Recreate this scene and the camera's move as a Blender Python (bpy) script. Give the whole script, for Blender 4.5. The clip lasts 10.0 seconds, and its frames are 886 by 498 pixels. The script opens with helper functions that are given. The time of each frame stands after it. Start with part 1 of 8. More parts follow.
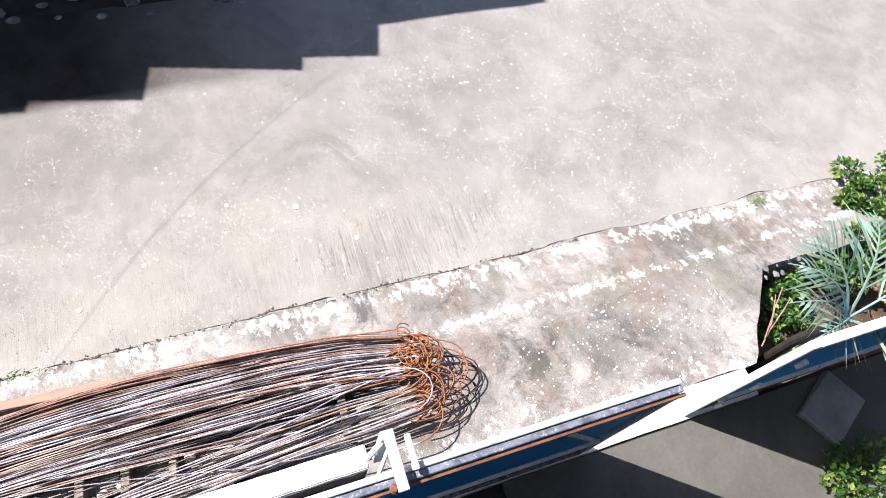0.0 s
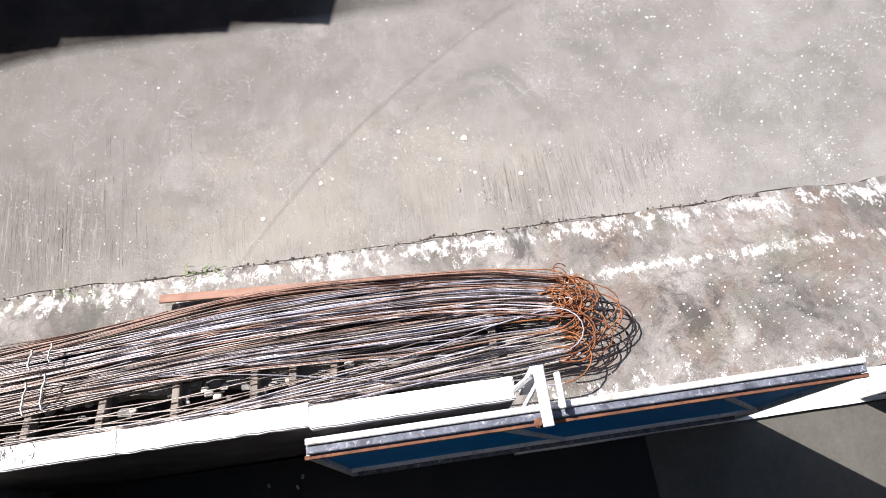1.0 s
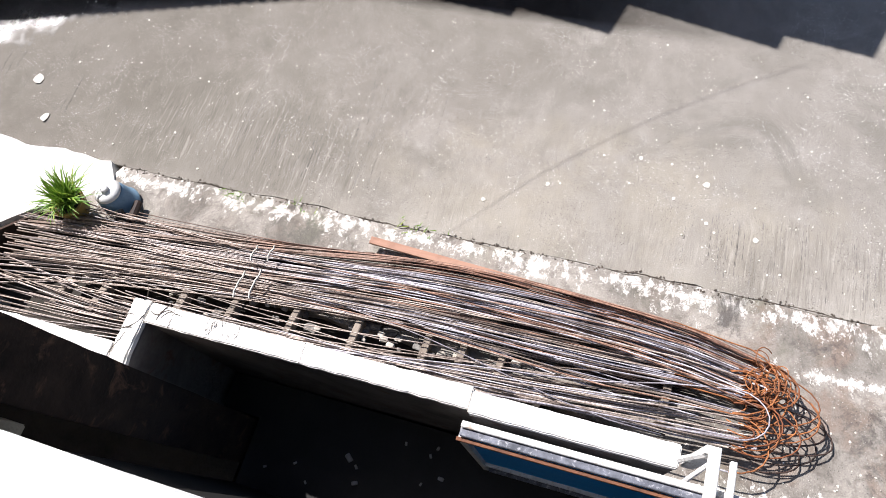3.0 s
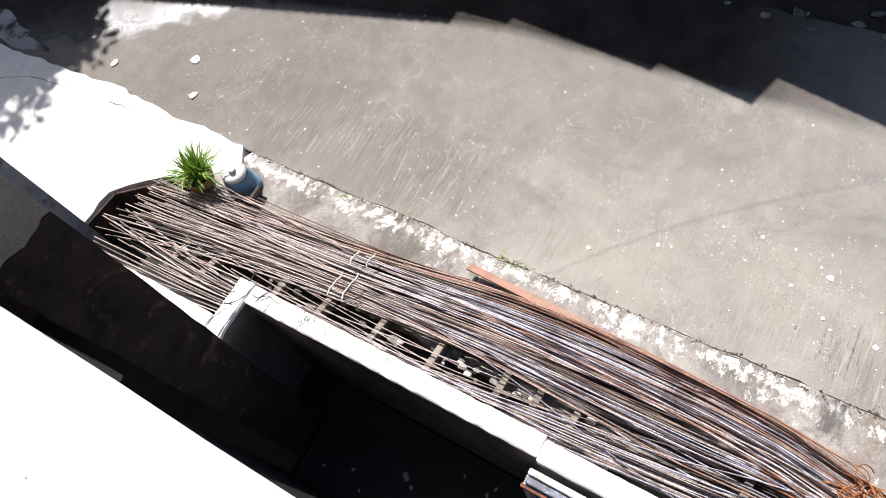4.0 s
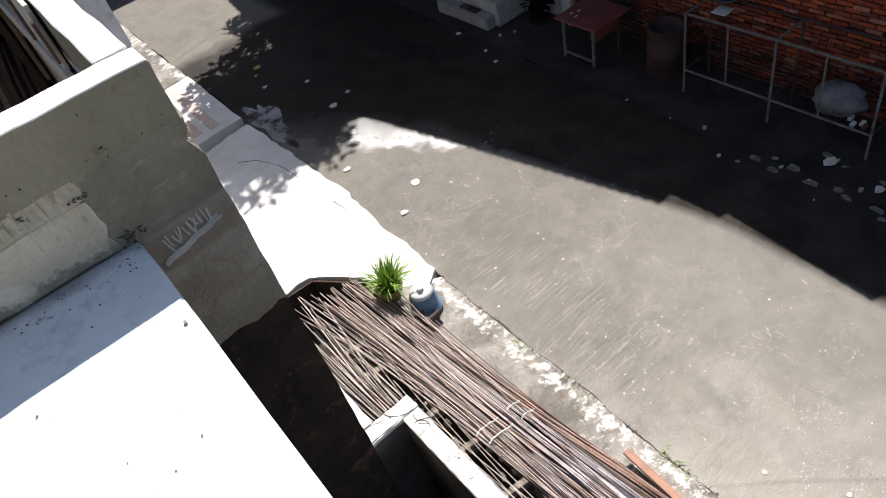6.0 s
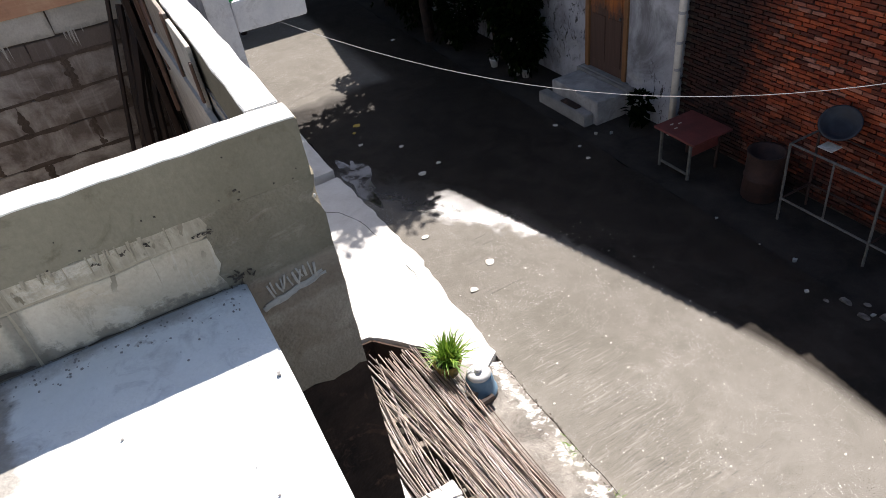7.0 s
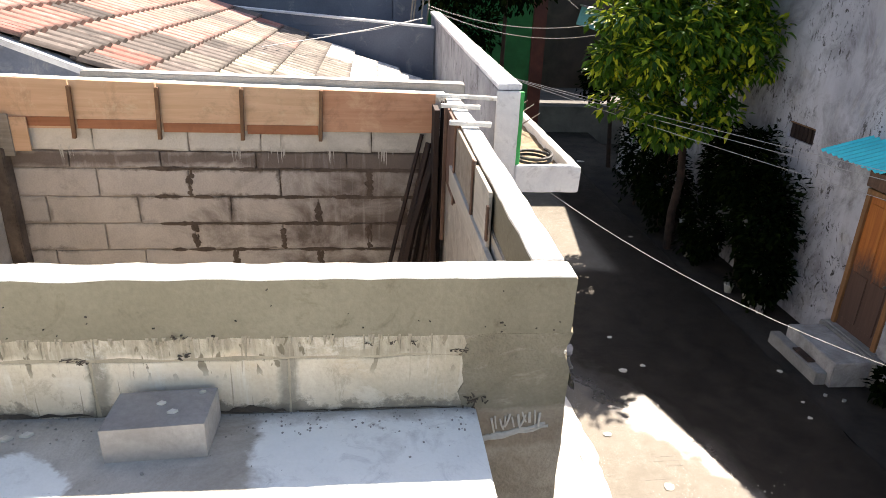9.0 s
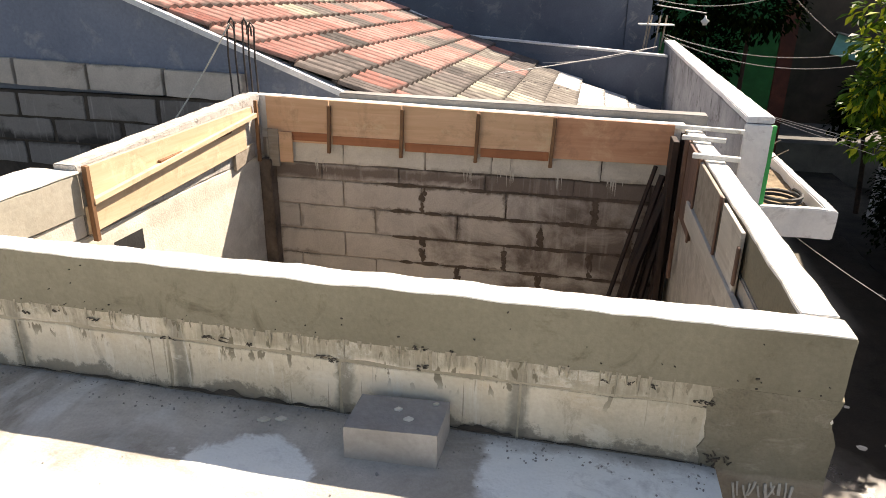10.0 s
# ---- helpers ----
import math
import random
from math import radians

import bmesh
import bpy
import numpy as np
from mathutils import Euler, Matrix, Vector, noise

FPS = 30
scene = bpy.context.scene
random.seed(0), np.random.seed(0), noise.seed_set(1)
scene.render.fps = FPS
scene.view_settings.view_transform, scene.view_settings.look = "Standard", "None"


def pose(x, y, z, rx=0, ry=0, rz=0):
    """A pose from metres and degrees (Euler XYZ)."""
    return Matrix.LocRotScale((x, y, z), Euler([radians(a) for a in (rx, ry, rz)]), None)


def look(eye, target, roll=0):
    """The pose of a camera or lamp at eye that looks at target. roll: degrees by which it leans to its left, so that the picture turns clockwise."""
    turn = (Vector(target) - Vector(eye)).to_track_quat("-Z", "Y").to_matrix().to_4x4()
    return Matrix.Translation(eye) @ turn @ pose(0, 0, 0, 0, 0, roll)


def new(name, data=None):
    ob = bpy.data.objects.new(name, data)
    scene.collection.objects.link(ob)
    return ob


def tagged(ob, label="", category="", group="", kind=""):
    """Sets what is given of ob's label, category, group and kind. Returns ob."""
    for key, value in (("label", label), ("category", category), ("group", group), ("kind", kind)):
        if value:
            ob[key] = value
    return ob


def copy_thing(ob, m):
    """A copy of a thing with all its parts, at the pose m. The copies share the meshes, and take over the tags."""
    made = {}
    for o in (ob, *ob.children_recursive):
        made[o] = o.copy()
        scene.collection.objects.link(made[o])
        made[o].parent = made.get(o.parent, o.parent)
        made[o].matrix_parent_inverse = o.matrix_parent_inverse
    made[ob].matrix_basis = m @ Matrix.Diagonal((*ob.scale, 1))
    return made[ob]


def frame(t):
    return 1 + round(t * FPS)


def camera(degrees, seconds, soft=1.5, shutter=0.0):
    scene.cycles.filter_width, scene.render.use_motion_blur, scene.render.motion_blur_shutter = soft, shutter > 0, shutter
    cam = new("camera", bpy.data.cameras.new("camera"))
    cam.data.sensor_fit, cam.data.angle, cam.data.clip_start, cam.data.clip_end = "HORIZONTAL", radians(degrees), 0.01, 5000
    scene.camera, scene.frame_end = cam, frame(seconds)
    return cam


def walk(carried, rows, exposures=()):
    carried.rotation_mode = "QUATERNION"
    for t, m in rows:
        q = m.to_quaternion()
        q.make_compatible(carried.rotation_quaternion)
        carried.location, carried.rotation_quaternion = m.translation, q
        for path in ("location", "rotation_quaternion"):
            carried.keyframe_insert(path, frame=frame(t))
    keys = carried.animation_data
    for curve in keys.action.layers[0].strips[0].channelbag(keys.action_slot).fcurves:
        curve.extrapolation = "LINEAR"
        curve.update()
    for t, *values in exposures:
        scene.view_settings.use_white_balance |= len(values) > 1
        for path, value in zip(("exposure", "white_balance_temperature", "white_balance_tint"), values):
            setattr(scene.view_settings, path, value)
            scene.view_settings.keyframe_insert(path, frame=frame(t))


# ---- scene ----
cam = camera(66.6, 10.0, soft=0.9)
PATH = [
    (0, (0.079, -2.147, 4.561), (0.869, -2.69, 2.806), 18.0),
    (0.5, (0.076, -2.126, 4.548), (0.839, -2.438, 2.726), 10.2),
    (1, (0.082, -2.102, 4.546), (0.812, -2.172, 2.686), -2.8),
    (1.5, (0.091, -2.066, 4.54), (0.775, -1.976, 2.663), -11.1),
    (2, (0.095, -2.035, 4.559), (0.754, -1.83, 2.682), -16.5),
    (2.5, (0.098, -2.002, 4.551), (0.801, -1.662, 2.709), -17.8),
    (2.7, (0.102, -1.985, 4.572), (0.806, -1.595, 2.741), -18.1),
    (3.8, (0.088, -1.91, 4.584), (0.743, -1.242, 2.817), -21.2),
    (4, (0.088, -1.902, 4.585), (0.749, -1.173, 2.844), -20.5),
    (4.5, (0.062, -1.857, 4.607), (0.729, -1.035, 2.91), -19.3),
    (5, (0.039, -1.818, 4.629), (0.676, -0.846, 3.001), -19.6),
    (5.5, (0.035, -1.782, 4.667), (0.707, -0.657, 3.156), -18.1),
    (5.7, (0.024, -1.781, 4.675), (0.688, -0.596, 3.207), -17.8),
    (6.8, (-0.065, -1.68, 4.714), (0.586, -0.287, 3.435), -10.4),
    (7, (-0.083, -1.666, 4.727), (0.546, -0.218, 3.499), -8.8),
    (7.5, (-0.151, -1.662, 4.76), (0.429, -0.078, 3.684), -3.7),
    (7.8, (-0.184, -1.652, 4.746), (0.345, 0.012, 3.771), -1.6),
    (8, (-0.201, -1.662, 4.76), (0.276, 0.058, 3.858), -0.8),
    (8.5, (-0.246, -1.691, 4.757), (0.122, 0.1, 3.946), 1.5),
    (9, (-0.311, -1.725, 4.76), (-0.109, 0.11, 3.991), 2.2),
    (9.5, (-0.374, -1.705, 4.747), (-0.491, 0.15, 4.008), 2.2),
    (10, (-0.436, -1.697, 4.749), (-0.826, 0.131, 4.037), 0.9),
]
LIGHT = [(0, 1.42, 6100, 16), (0.5, 1.08, 6200, 15), (1, 1.03, 6200, 15), (2.5, 1.03, 6300, 15), (4.5, 1.06, 6300, 14), (5.5, 0.98, 6400, 13), (7.0, 1.2, 6600, 14), (7.5, 1.4, 6800, 15), (8.2, 1.85, 7250, 16), (9, 2.12, 7550, 15), (9.5, 2.0, 7750, 15), (10, 1.52, 7900, 15)]
walk(cam, [(t, look(eye, target, roll)) for t, eye, target, roll in PATH], LIGHT)

# ---- light ----
SUN_WAY = Vector((0.55, 0.73, 1.0)).normalized()
world = bpy.data.worlds.new("world")
scene.world = world
world.use_nodes = True
wn, wl = world.node_tree.nodes, world.node_tree.links
sky = wn.new("ShaderNodeTexSky")
sky.sky_type = "NISHITA"
sky.sun_disc = False
sky.sun_elevation = math.asin(SUN_WAY.z)
sky.sun_rotation = math.atan2(SUN_WAY.x, SUN_WAY.y)
wl.new(sky.outputs["Color"], wn["Background"].inputs["Color"])
wn["Background"].inputs["Strength"].default_value = 0.06
sun = new("sun", bpy.data.lights.new("sun", "SUN"))
sun.data.energy, sun.data.angle, sun.data.color = 4.4, radians(0.52), (1.0, 0.965, 0.91)
sun.matrix_world = look((3, 4, 12), Vector((3, 4, 12)) - SUN_WAY)


# ---- materials ----
class Nodes:
    """A small wrapper that builds a node material."""

    def __init__(self, name):
        self.mat = bpy.data.materials.new(name)
        self.mat.use_nodes = True
        self.tree = self.mat.node_tree
        self.bsdf = self.tree.nodes["Principled BSDF"]
        self.coord = self.tree.nodes.new("ShaderNodeNewGeometry").outputs["Position"]

    def link(self, a, b):
        self.tree.links.new(a, b)

    def place(self, scale=(1, 1, 1), turn=(0, 0, 0), shift=(0, 0, 0)):
        n = self.tree.nodes.new("ShaderNodeMapping")
        n.inputs["Scale"].default_value = scale
        n.inputs["Rotation"].default_value = turn
        n.inputs["Location"].default_value = shift
        self.link(self.coord, n.inputs["Vector"])
        return n.outputs["Vector"]

    def noise(self, scale, detail=4, rough=0.55, vec=None, warp=0.0):
        n = self.tree.nodes.new("ShaderNodeTexNoise")
        n.inputs["Scale"].default_value, n.inputs["Detail"].default_value = scale, detail
        n.inputs["Roughness"].default_value, n.inputs["Distortion"].default_value = rough, warp
        self.link(vec or self.coord, n.inputs["Vector"])
        return n.outputs["Fac"]

    def cells(self, scale, feature="F1", vec=None, out="Distance", rand=1.0):
        n = self.tree.nodes.new("ShaderNodeTexVoronoi")
        n.feature = feature
        n.inputs["Scale"].default_value = scale
        n.inputs["Randomness"].default_value = rand
        self.link(vec or self.coord, n.inputs["Vector"])
        return n.outputs[out]

    def ramp(self, fac, lo, hi, a=(0, 0, 0), b=(1, 1, 1)):
        n = self.tree.nodes.new("ShaderNodeValToRGB")
        e = n.color_ramp.elements
        e[0].position, e[1].position = lo, hi
        e[0].color, e[1].color = (*a, 1), (*b, 1)
        self.link(fac, n.inputs["Fac"])
        return n.outputs["Color"]

    def mix(self, fac, a, b, how="MIX"):
        n = self.tree.nodes.new("ShaderNodeMix")
        n.data_type, n.blend_type = "RGBA", how
        for value, slot in ((fac, 0), (a, 6), (b, 7)):
            if isinstance(value, (int, float)):
                n.inputs[slot].default_value = value
            elif isinstance(value, tuple):
                n.inputs[slot].default_value = (*value, 1)
            else:
                self.link(value, n.inputs[slot])
        return n.outputs[2]

    def math(self, op, a, b=0.0):
        n = self.tree.nodes.new("ShaderNodeMath")
        n.operation = op
        for k, value in enumerate((a, b)):
            if isinstance(value, (int, float)):
                n.inputs[k].default_value = value
            else:
                self.link(value, n.inputs[k])
        return n.outputs[0]

    def axis(self, which):
        n = self.tree.nodes.new("ShaderNodeSeparateXYZ")
        self.link(self.coord, n.inputs[0])
        return n.outputs[which]

    def random(self):
        return self.tree.nodes.new("ShaderNodeObjectInfo").outputs["Random"]

    def island(self):
        return self.tree.nodes.new("ShaderNodeNewGeometry").outputs["Random Per Island"]

    def done(self, color, rough=0.8, bump=None, strength=0.3, size=0.01, metal=0.0, spec=0.4):
        if isinstance(color, tuple):
            self.bsdf.inputs["Base Color"].default_value = (*color, 1)
        else:
            self.link(color, self.bsdf.inputs["Base Color"])
        if isinstance(rough, (int, float)):
            self.bsdf.inputs["Roughness"].default_value = rough
        else:
            self.link(rough, self.bsdf.inputs["Roughness"])
        self.bsdf.inputs["Metallic"].default_value = metal
        if isinstance(spec, (int, float)):
            self.bsdf.inputs["Specular IOR Level"].default_value = spec
        else:
            self.link(spec, self.bsdf.inputs["Specular IOR Level"])
        if bump is not None:
            b = self.tree.nodes.new("ShaderNodeBump")
            b.inputs["Strength"].default_value, b.inputs["Distance"].default_value = strength, size
            self.link(bump, b.inputs["Height"])
            self.link(b.outputs["Normal"], self.bsdf.inputs["Normal"])
        return self.mat


def worn(name, base, dark, scale=2.0, rough=0.85, grain=60.0, strength=0.35, lo=0.35, hi=0.7, third=None, spec=0.35, size=0.01):
    """A plain worn surface: two tones at a coarse scale, fine grain over it, an optional third tone in blotches."""
    n = Nodes(name)
    coarse = n.ramp(n.noise(scale, 6, 0.65, warp=0.4), lo, hi)
    fine = n.noise(grain, 3, 0.6)
    color = n.mix(coarse, dark, base)
    if third:
        color = n.mix(n.ramp(n.noise(scale * 2.7, 5, 0.7, warp=0.8), 0.56, 0.68), color, third)
    color = n.mix(0.35, color, n.mix(fine, (0.25, 0.25, 0.25), (0.85, 0.85, 0.85)), "OVERLAY")
    return n.done(color, rough, fine, strength, size, spec=spec)


def specks(n, scale, size, where_scale, lo, hi, color, tone):
    """Pale or dark grit strewn unevenly over a colour."""
    dots = n.ramp(n.cells(scale), size * 0.5, size, (1, 1, 1), (0, 0, 0))
    return n.mix(n.math("MULTIPLY", dots, n.ramp(n.noise(where_scale, 3), lo, hi)), color, tone)


def road_material():
    n = Nodes("road_concrete")
    big = n.noise(0.5, 5, 0.6, warp=0.6)
    mid = n.noise(2.4, 6, 0.65, warp=0.5)
    broom = n.noise(1.0, 2, 0.5, n.place((8, 95, 1), turn=(0, 0, 0.03)))
    broom2 = n.noise(1.0, 3, 0.6, n.place((4.0, 30, 1), turn=(0, 0, -0.02)))
    kerb = n.math("SUBTRACT", 1.0, n.math("MULTIPLY", n.math("SUBTRACT", n.axis(0), 1.9), 0.75))
    kerb = n.math("MINIMUM", n.math("MAXIMUM", kerb, 0.0), 1.0)
    where = n.math("MINIMUM", n.math("ADD", n.math("MULTIPLY", n.ramp(n.noise(0.9, 3, 0.5), 0.54, 0.68), 0.4), n.math("MULTIPLY", n.ramp(n.noise(1.7, 4, 0.6), 0.4, 0.55), kerb)), 1.0)
    color = n.mix(n.ramp(big, 0.3, 0.72), (0.186, 0.169, 0.146), (0.288, 0.267, 0.238))
    color = n.mix(n.math("MULTIPLY", n.ramp(mid, 0.45, 0.75), 0.5), color, (0.35, 0.328, 0.3))
    color = n.mix(n.math("MULTIPLY", n.ramp(n.noise(1.3, 6, 0.7, warp=1.0), 0.5, 0.7), 0.55), color, (0.14, 0.132, 0.112))
    color = n.mix(n.math("MULTIPLY", n.ramp(n.noise(7, 6, 0.75, warp=1.0), 0.5, 0.72), 0.3), color, (0.33, 0.31, 0.285))
    older = n.ramp(n.math("ADD", n.math("MULTIPLY", n.axis(1), 0.16), n.math("SUBTRACT", n.noise(0.9, 4, 0.6, n.place(shift=(5, 5, 0))), 0.5)), 0.0, 0.45)
    color = n.mix(n.math("MULTIPLY", older, 0.55), color, (0.125, 0.113, 0.094))
    swept = n.math("MULTIPLY", n.math("MULTIPLY", kerb, n.math("SUBTRACT", 1.0, older)), n.ramp(n.noise(1.1, 5, 0.65, n.place(shift=(1, 8, 0)), warp=0.6), 0.34, 0.6))
    color = n.mix(n.math("MULTIPLY", swept, 0.5), color, (0.4, 0.372, 0.32))
    def cluster(x, y, wide, long):
        dx = n.math("MULTIPLY", n.math("SUBTRACT", n.axis(0), x), 1.0 / wide)
        dy = n.math("MULTIPLY", n.math("SUBTRACT", n.axis(1), y), 1.0 / long)
        away = n.math("SQRT", n.math("ADD", n.math("MULTIPLY", dx, dx), n.math("MULTIPLY", dy, dy)))
        return n.ramp(n.math("ADD", away, n.math("SUBTRACT", n.noise(3.0, 4, 0.6), 0.5)), 0.55, 1.0, (1, 1, 1), (0, 0, 0))
    swept_at = n.math("MAXIMUM", cluster(2.4, 1.1, 0.6, 1.5), n.math("MAXIMUM", cluster(2.25, -3.4, 0.4, 1.1), n.math("MULTIPLY", cluster(2.2, -1.6, 0.35, 1.6), 0.5)))
    color = n.mix(n.math("MULTIPLY", cluster(3.5, -0.1, 1.0, 2.0), 0.42), color, (0.15, 0.138, 0.116))
    color = n.mix(n.math("MULTIPLY", cluster(2.5, -1.7, 0.75, 2.0), n.math("MULTIPLY", n.ramp(n.noise(2.2, 5, 0.65, n.place(shift=(3, 3, 0)), warp=0.6), 0.38, 0.62), 0.34)), color, (0.35, 0.314, 0.245))
    color = n.mix(n.math("MULTIPLY", cluster(2.45, 1.3, 0.8, 1.9), 0.48), color, (0.15, 0.139, 0.116))
    streak = n.math("MULTIPLY", n.ramp(broom, 0.56, 0.61), n.math("MAXIMUM", n.math("MULTIPLY", n.ramp(where, 0.3, 0.8), 0.3), n.math("MULTIPLY", swept_at, 0.5)))
    color = n.mix(n.math("MULTIPLY", streak, 0.35), color, (0.055, 0.046, 0.036))
    groove = n.noise(1.0, 2, 0.5, n.place((2.6, 42, 1), turn=(0, 0, 0.05)))
    groove = n.math("MULTIPLY", n.ramp(groove, 0.56, 0.63), n.math("MULTIPLY", swept_at, n.ramp(n.noise(2.2, 3, 0.5, n.place(shift=(2, 1.5, 0))), 0.4, 0.55)))
    ridge = n.math("MULTIPLY", n.ramp(n.noise(1.0, 2, 0.5, n.place((2.6, 42, 1), turn=(0, 0, 0.05), shift=(0, 3.1, 0))), 0.6, 0.66), swept_at)
    color = n.mix(n.math("MULTIPLY", ridge, 0.3), color, (0.46, 0.43, 0.38))
    color = n.mix(n.math("MULTIPLY", groove, 0.22), color, (0.06, 0.05, 0.038))
    color = n.mix(n.math("MULTIPLY", n.ramp(broom2, 0.3, 0.7), 0.12), color, (0.13, 0.12, 0.105))
    color = specks(n, 38, 0.2, 2, 0.47, 0.62, color, (0.66, 0.64, 0.61))
    color = specks(n, 85, 0.28, 6, 0.46, 0.6, color, (0.44, 0.42, 0.39))
    color = specks(n, 60, 0.24, 5, 0.46, 0.58, color, (0.06, 0.052, 0.045))
    fine = n.noise(140, 4, 0.7)
    color = n.mix(0.5, color, n.mix(n.ramp(fine, 0.25, 0.75), (0.12, 0.12, 0.12), (0.95, 0.95, 0.95)), "OVERLAY")
    # wet stretch at the far end; its near-black tone also carries the shade
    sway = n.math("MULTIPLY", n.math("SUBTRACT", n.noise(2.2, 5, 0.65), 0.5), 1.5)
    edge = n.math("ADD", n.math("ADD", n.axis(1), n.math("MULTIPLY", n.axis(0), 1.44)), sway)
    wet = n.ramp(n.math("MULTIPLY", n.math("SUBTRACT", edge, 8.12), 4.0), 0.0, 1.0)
    # left dry and pale where the sun reaches the far lane
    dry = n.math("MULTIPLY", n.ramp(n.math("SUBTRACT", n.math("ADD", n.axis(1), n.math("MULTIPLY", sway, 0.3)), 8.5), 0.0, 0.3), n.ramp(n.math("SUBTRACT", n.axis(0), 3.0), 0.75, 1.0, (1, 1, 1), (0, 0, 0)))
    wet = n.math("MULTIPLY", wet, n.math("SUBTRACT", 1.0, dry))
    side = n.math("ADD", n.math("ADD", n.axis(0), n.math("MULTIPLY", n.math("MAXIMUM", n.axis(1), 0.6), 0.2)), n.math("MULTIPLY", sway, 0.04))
    # the houses' shade put into the colour, beyond the eave's shadow line
    damp_shade = n.math("MULTIPLY", n.ramp(n.math("SUBTRACT", side, 4.13), 0.0, 0.13), n.ramp(n.math("MULTIPLY", n.math("ADD", n.axis(1), 3.2), 0.5), 0.0, 1.0))
    damp_shade = n.math("MULTIPLY", damp_shade, n.math("SUBTRACT", 1.0, dry))
    color = n.mix(n.math("MAXIMUM", n.math("MULTIPLY", wet, 0.94), n.math("MULTIPLY", damp_shade, 0.92)), color, n.mix(n.ramp(mid, 0.3, 0.7), (0.007, 0.0055, 0.0045), (0.034, 0.027, 0.021)))
    rough = n.mix(wet, n.mix(mid, (0.78, 0.78, 0.78), (0.92, 0.92, 0.92)), n.mix(n.noise(6, 3), (0.34, 0.34, 0.34), (0.5, 0.5, 0.5)))
    film = n.math("MULTIPLY", wet, n.ramp(n.math("MULTIPLY", n.math("SUBTRACT", edge, 8.5), 1.0), 0.0, 0.9, (1, 1, 1), (0, 0, 0)))
    film = n.math("MULTIPLY", film, n.ramp(n.math("SUBTRACT", n.axis(0), 3.35), 0.0, 0.25, (1, 1, 1), (0, 0, 0)))
    rough = n.mix(film, rough, n.mix(n.noise(40, 3), (0.16, 0.16, 0.16), (0.34, 0.34, 0.34)))
    gloss = n.math("ADD", 0.1, n.math("MULTIPLY", film, 0.9))
    relief = n.math("ADD", n.math("MULTIPLY", streak, -0.8), n.math("ADD", fine, n.math("MULTIPLY", n.noise(18, 3), 0.7)))
    return n.done(color, rough, relief, 0.34, 0.01, spec=gloss)


def strip_material():
    n = Nodes("strip_concrete")
    big = n.noise(1.4, 6, 0.7, warp=0.8)
    color = n.mix(n.ramp(big, 0.36, 0.66), (0.125, 0.113, 0.097), (0.34, 0.312, 0.275))
    color = n.mix(n.math("MULTIPLY", n.ramp(n.noise(2.6, 5, 0.7, n.place(shift=(1, 6, 0)), warp=1.0), 0.47, 0.62), n.ramp(n.math("MULTIPLY", n.math("ADD", n.axis(1), 2.6), -1.0), -0.3, 0.5, (0.15, 0.15, 0.15), (0.5, 0.5, 0.5))), color, (0.185, 0.122, 0.09))
    near = n.math("SUBTRACT", 1.15, n.math("MULTIPLY", n.math("ABSOLUTE", n.math("SUBTRACT", n.axis(0), 1.87)), 6.5))
    near = n.math("MAXIMUM", near, n.math("SUBTRACT", 0.9, n.math("MULTIPLY", n.math("ABSOLUTE", n.math("SUBTRACT", n.axis(0), 0.58)), 4.5)))
    seam = n.math("ABSOLUTE", n.math("SUBTRACT", n.axis(0), n.math("ADD", 1.411, n.math("MULTIPLY", n.axis(1), -0.021))))
    seam = n.math("MULTIPLY", n.math("SUBTRACT", 1.2, n.math("MULTIPLY", seam, 16.0)), n.ramp(n.math("SUBTRACT", -2.9, n.axis(1)), 0.0, 0.2))
    near = n.math("MAXIMUM", near, seam)
    lime = n.ramp(n.math("ADD", n.noise(9.0, 9, 0.8, n.place((0.8, 1.2, 1))), n.math("MULTIPLY", near, n.math("MULTIPLY", n.noise(1.3, 3, 0.6, n.place(shift=(0, 7, 0))), 0.2))), 0.59, 0.625)
    crackle = n.ramp(n.cells(16, "DISTANCE_TO_EDGE", n.place((1, 0.8, 1))), 0.015, 0.05)
    color = n.mix(n.math("MULTIPLY", n.math("MULTIPLY", lime, 0.9), n.ramp(n.math("ADD", n.noise(3, 3), n.math("MULTIPLY", crackle, 0.5)), 0.5, 0.62)), color, (0.68, 0.65, 0.6))
    stain = n.ramp(n.noise(2.1, 6, 0.75, n.place(shift=(7, 3, 0)), warp=0.6), 0.56, 0.66)
    color = n.mix(n.math("MULTIPLY", stain, 0.8), color, (0.06, 0.054, 0.05))
    color = n.mix(n.math("MULTIPLY", n.ramp(n.noise(9, 8, 0.75, n.place(shift=(2, 1, 0)), warp=0.8), 0.5, 0.62), 0.5), color, (0.09, 0.075, 0.064))
    for x, y, size, tone in ((1.1, -3.85, 0.42, (0.045, 0.038, 0.034)), (1.55, -6.0, 0.6, (0.12, 0.085, 0.065)), (1.35, -4.9, 0.5, (0.17, 0.125, 0.1)), (1.6, 0.3, 0.5, (0.1, 0.095, 0.08))):
        dx, dy = n.math("SUBTRACT", n.axis(0), x), n.math("SUBTRACT", n.axis(1), y)
        away = n.math("SQRT", n.math("ADD", n.math("MULTIPLY", dx, dx), n.math("MULTIPLY", dy, dy)))
        blot = n.ramp(n.math("SUBTRACT", n.noise(6, 7, 0.75, warp=0.8), n.math("MULTIPLY", away, 0.32 / size)), 0.33, 0.48)
        color = n.mix(n.math("MULTIPLY", blot, 0.75), color, tone)
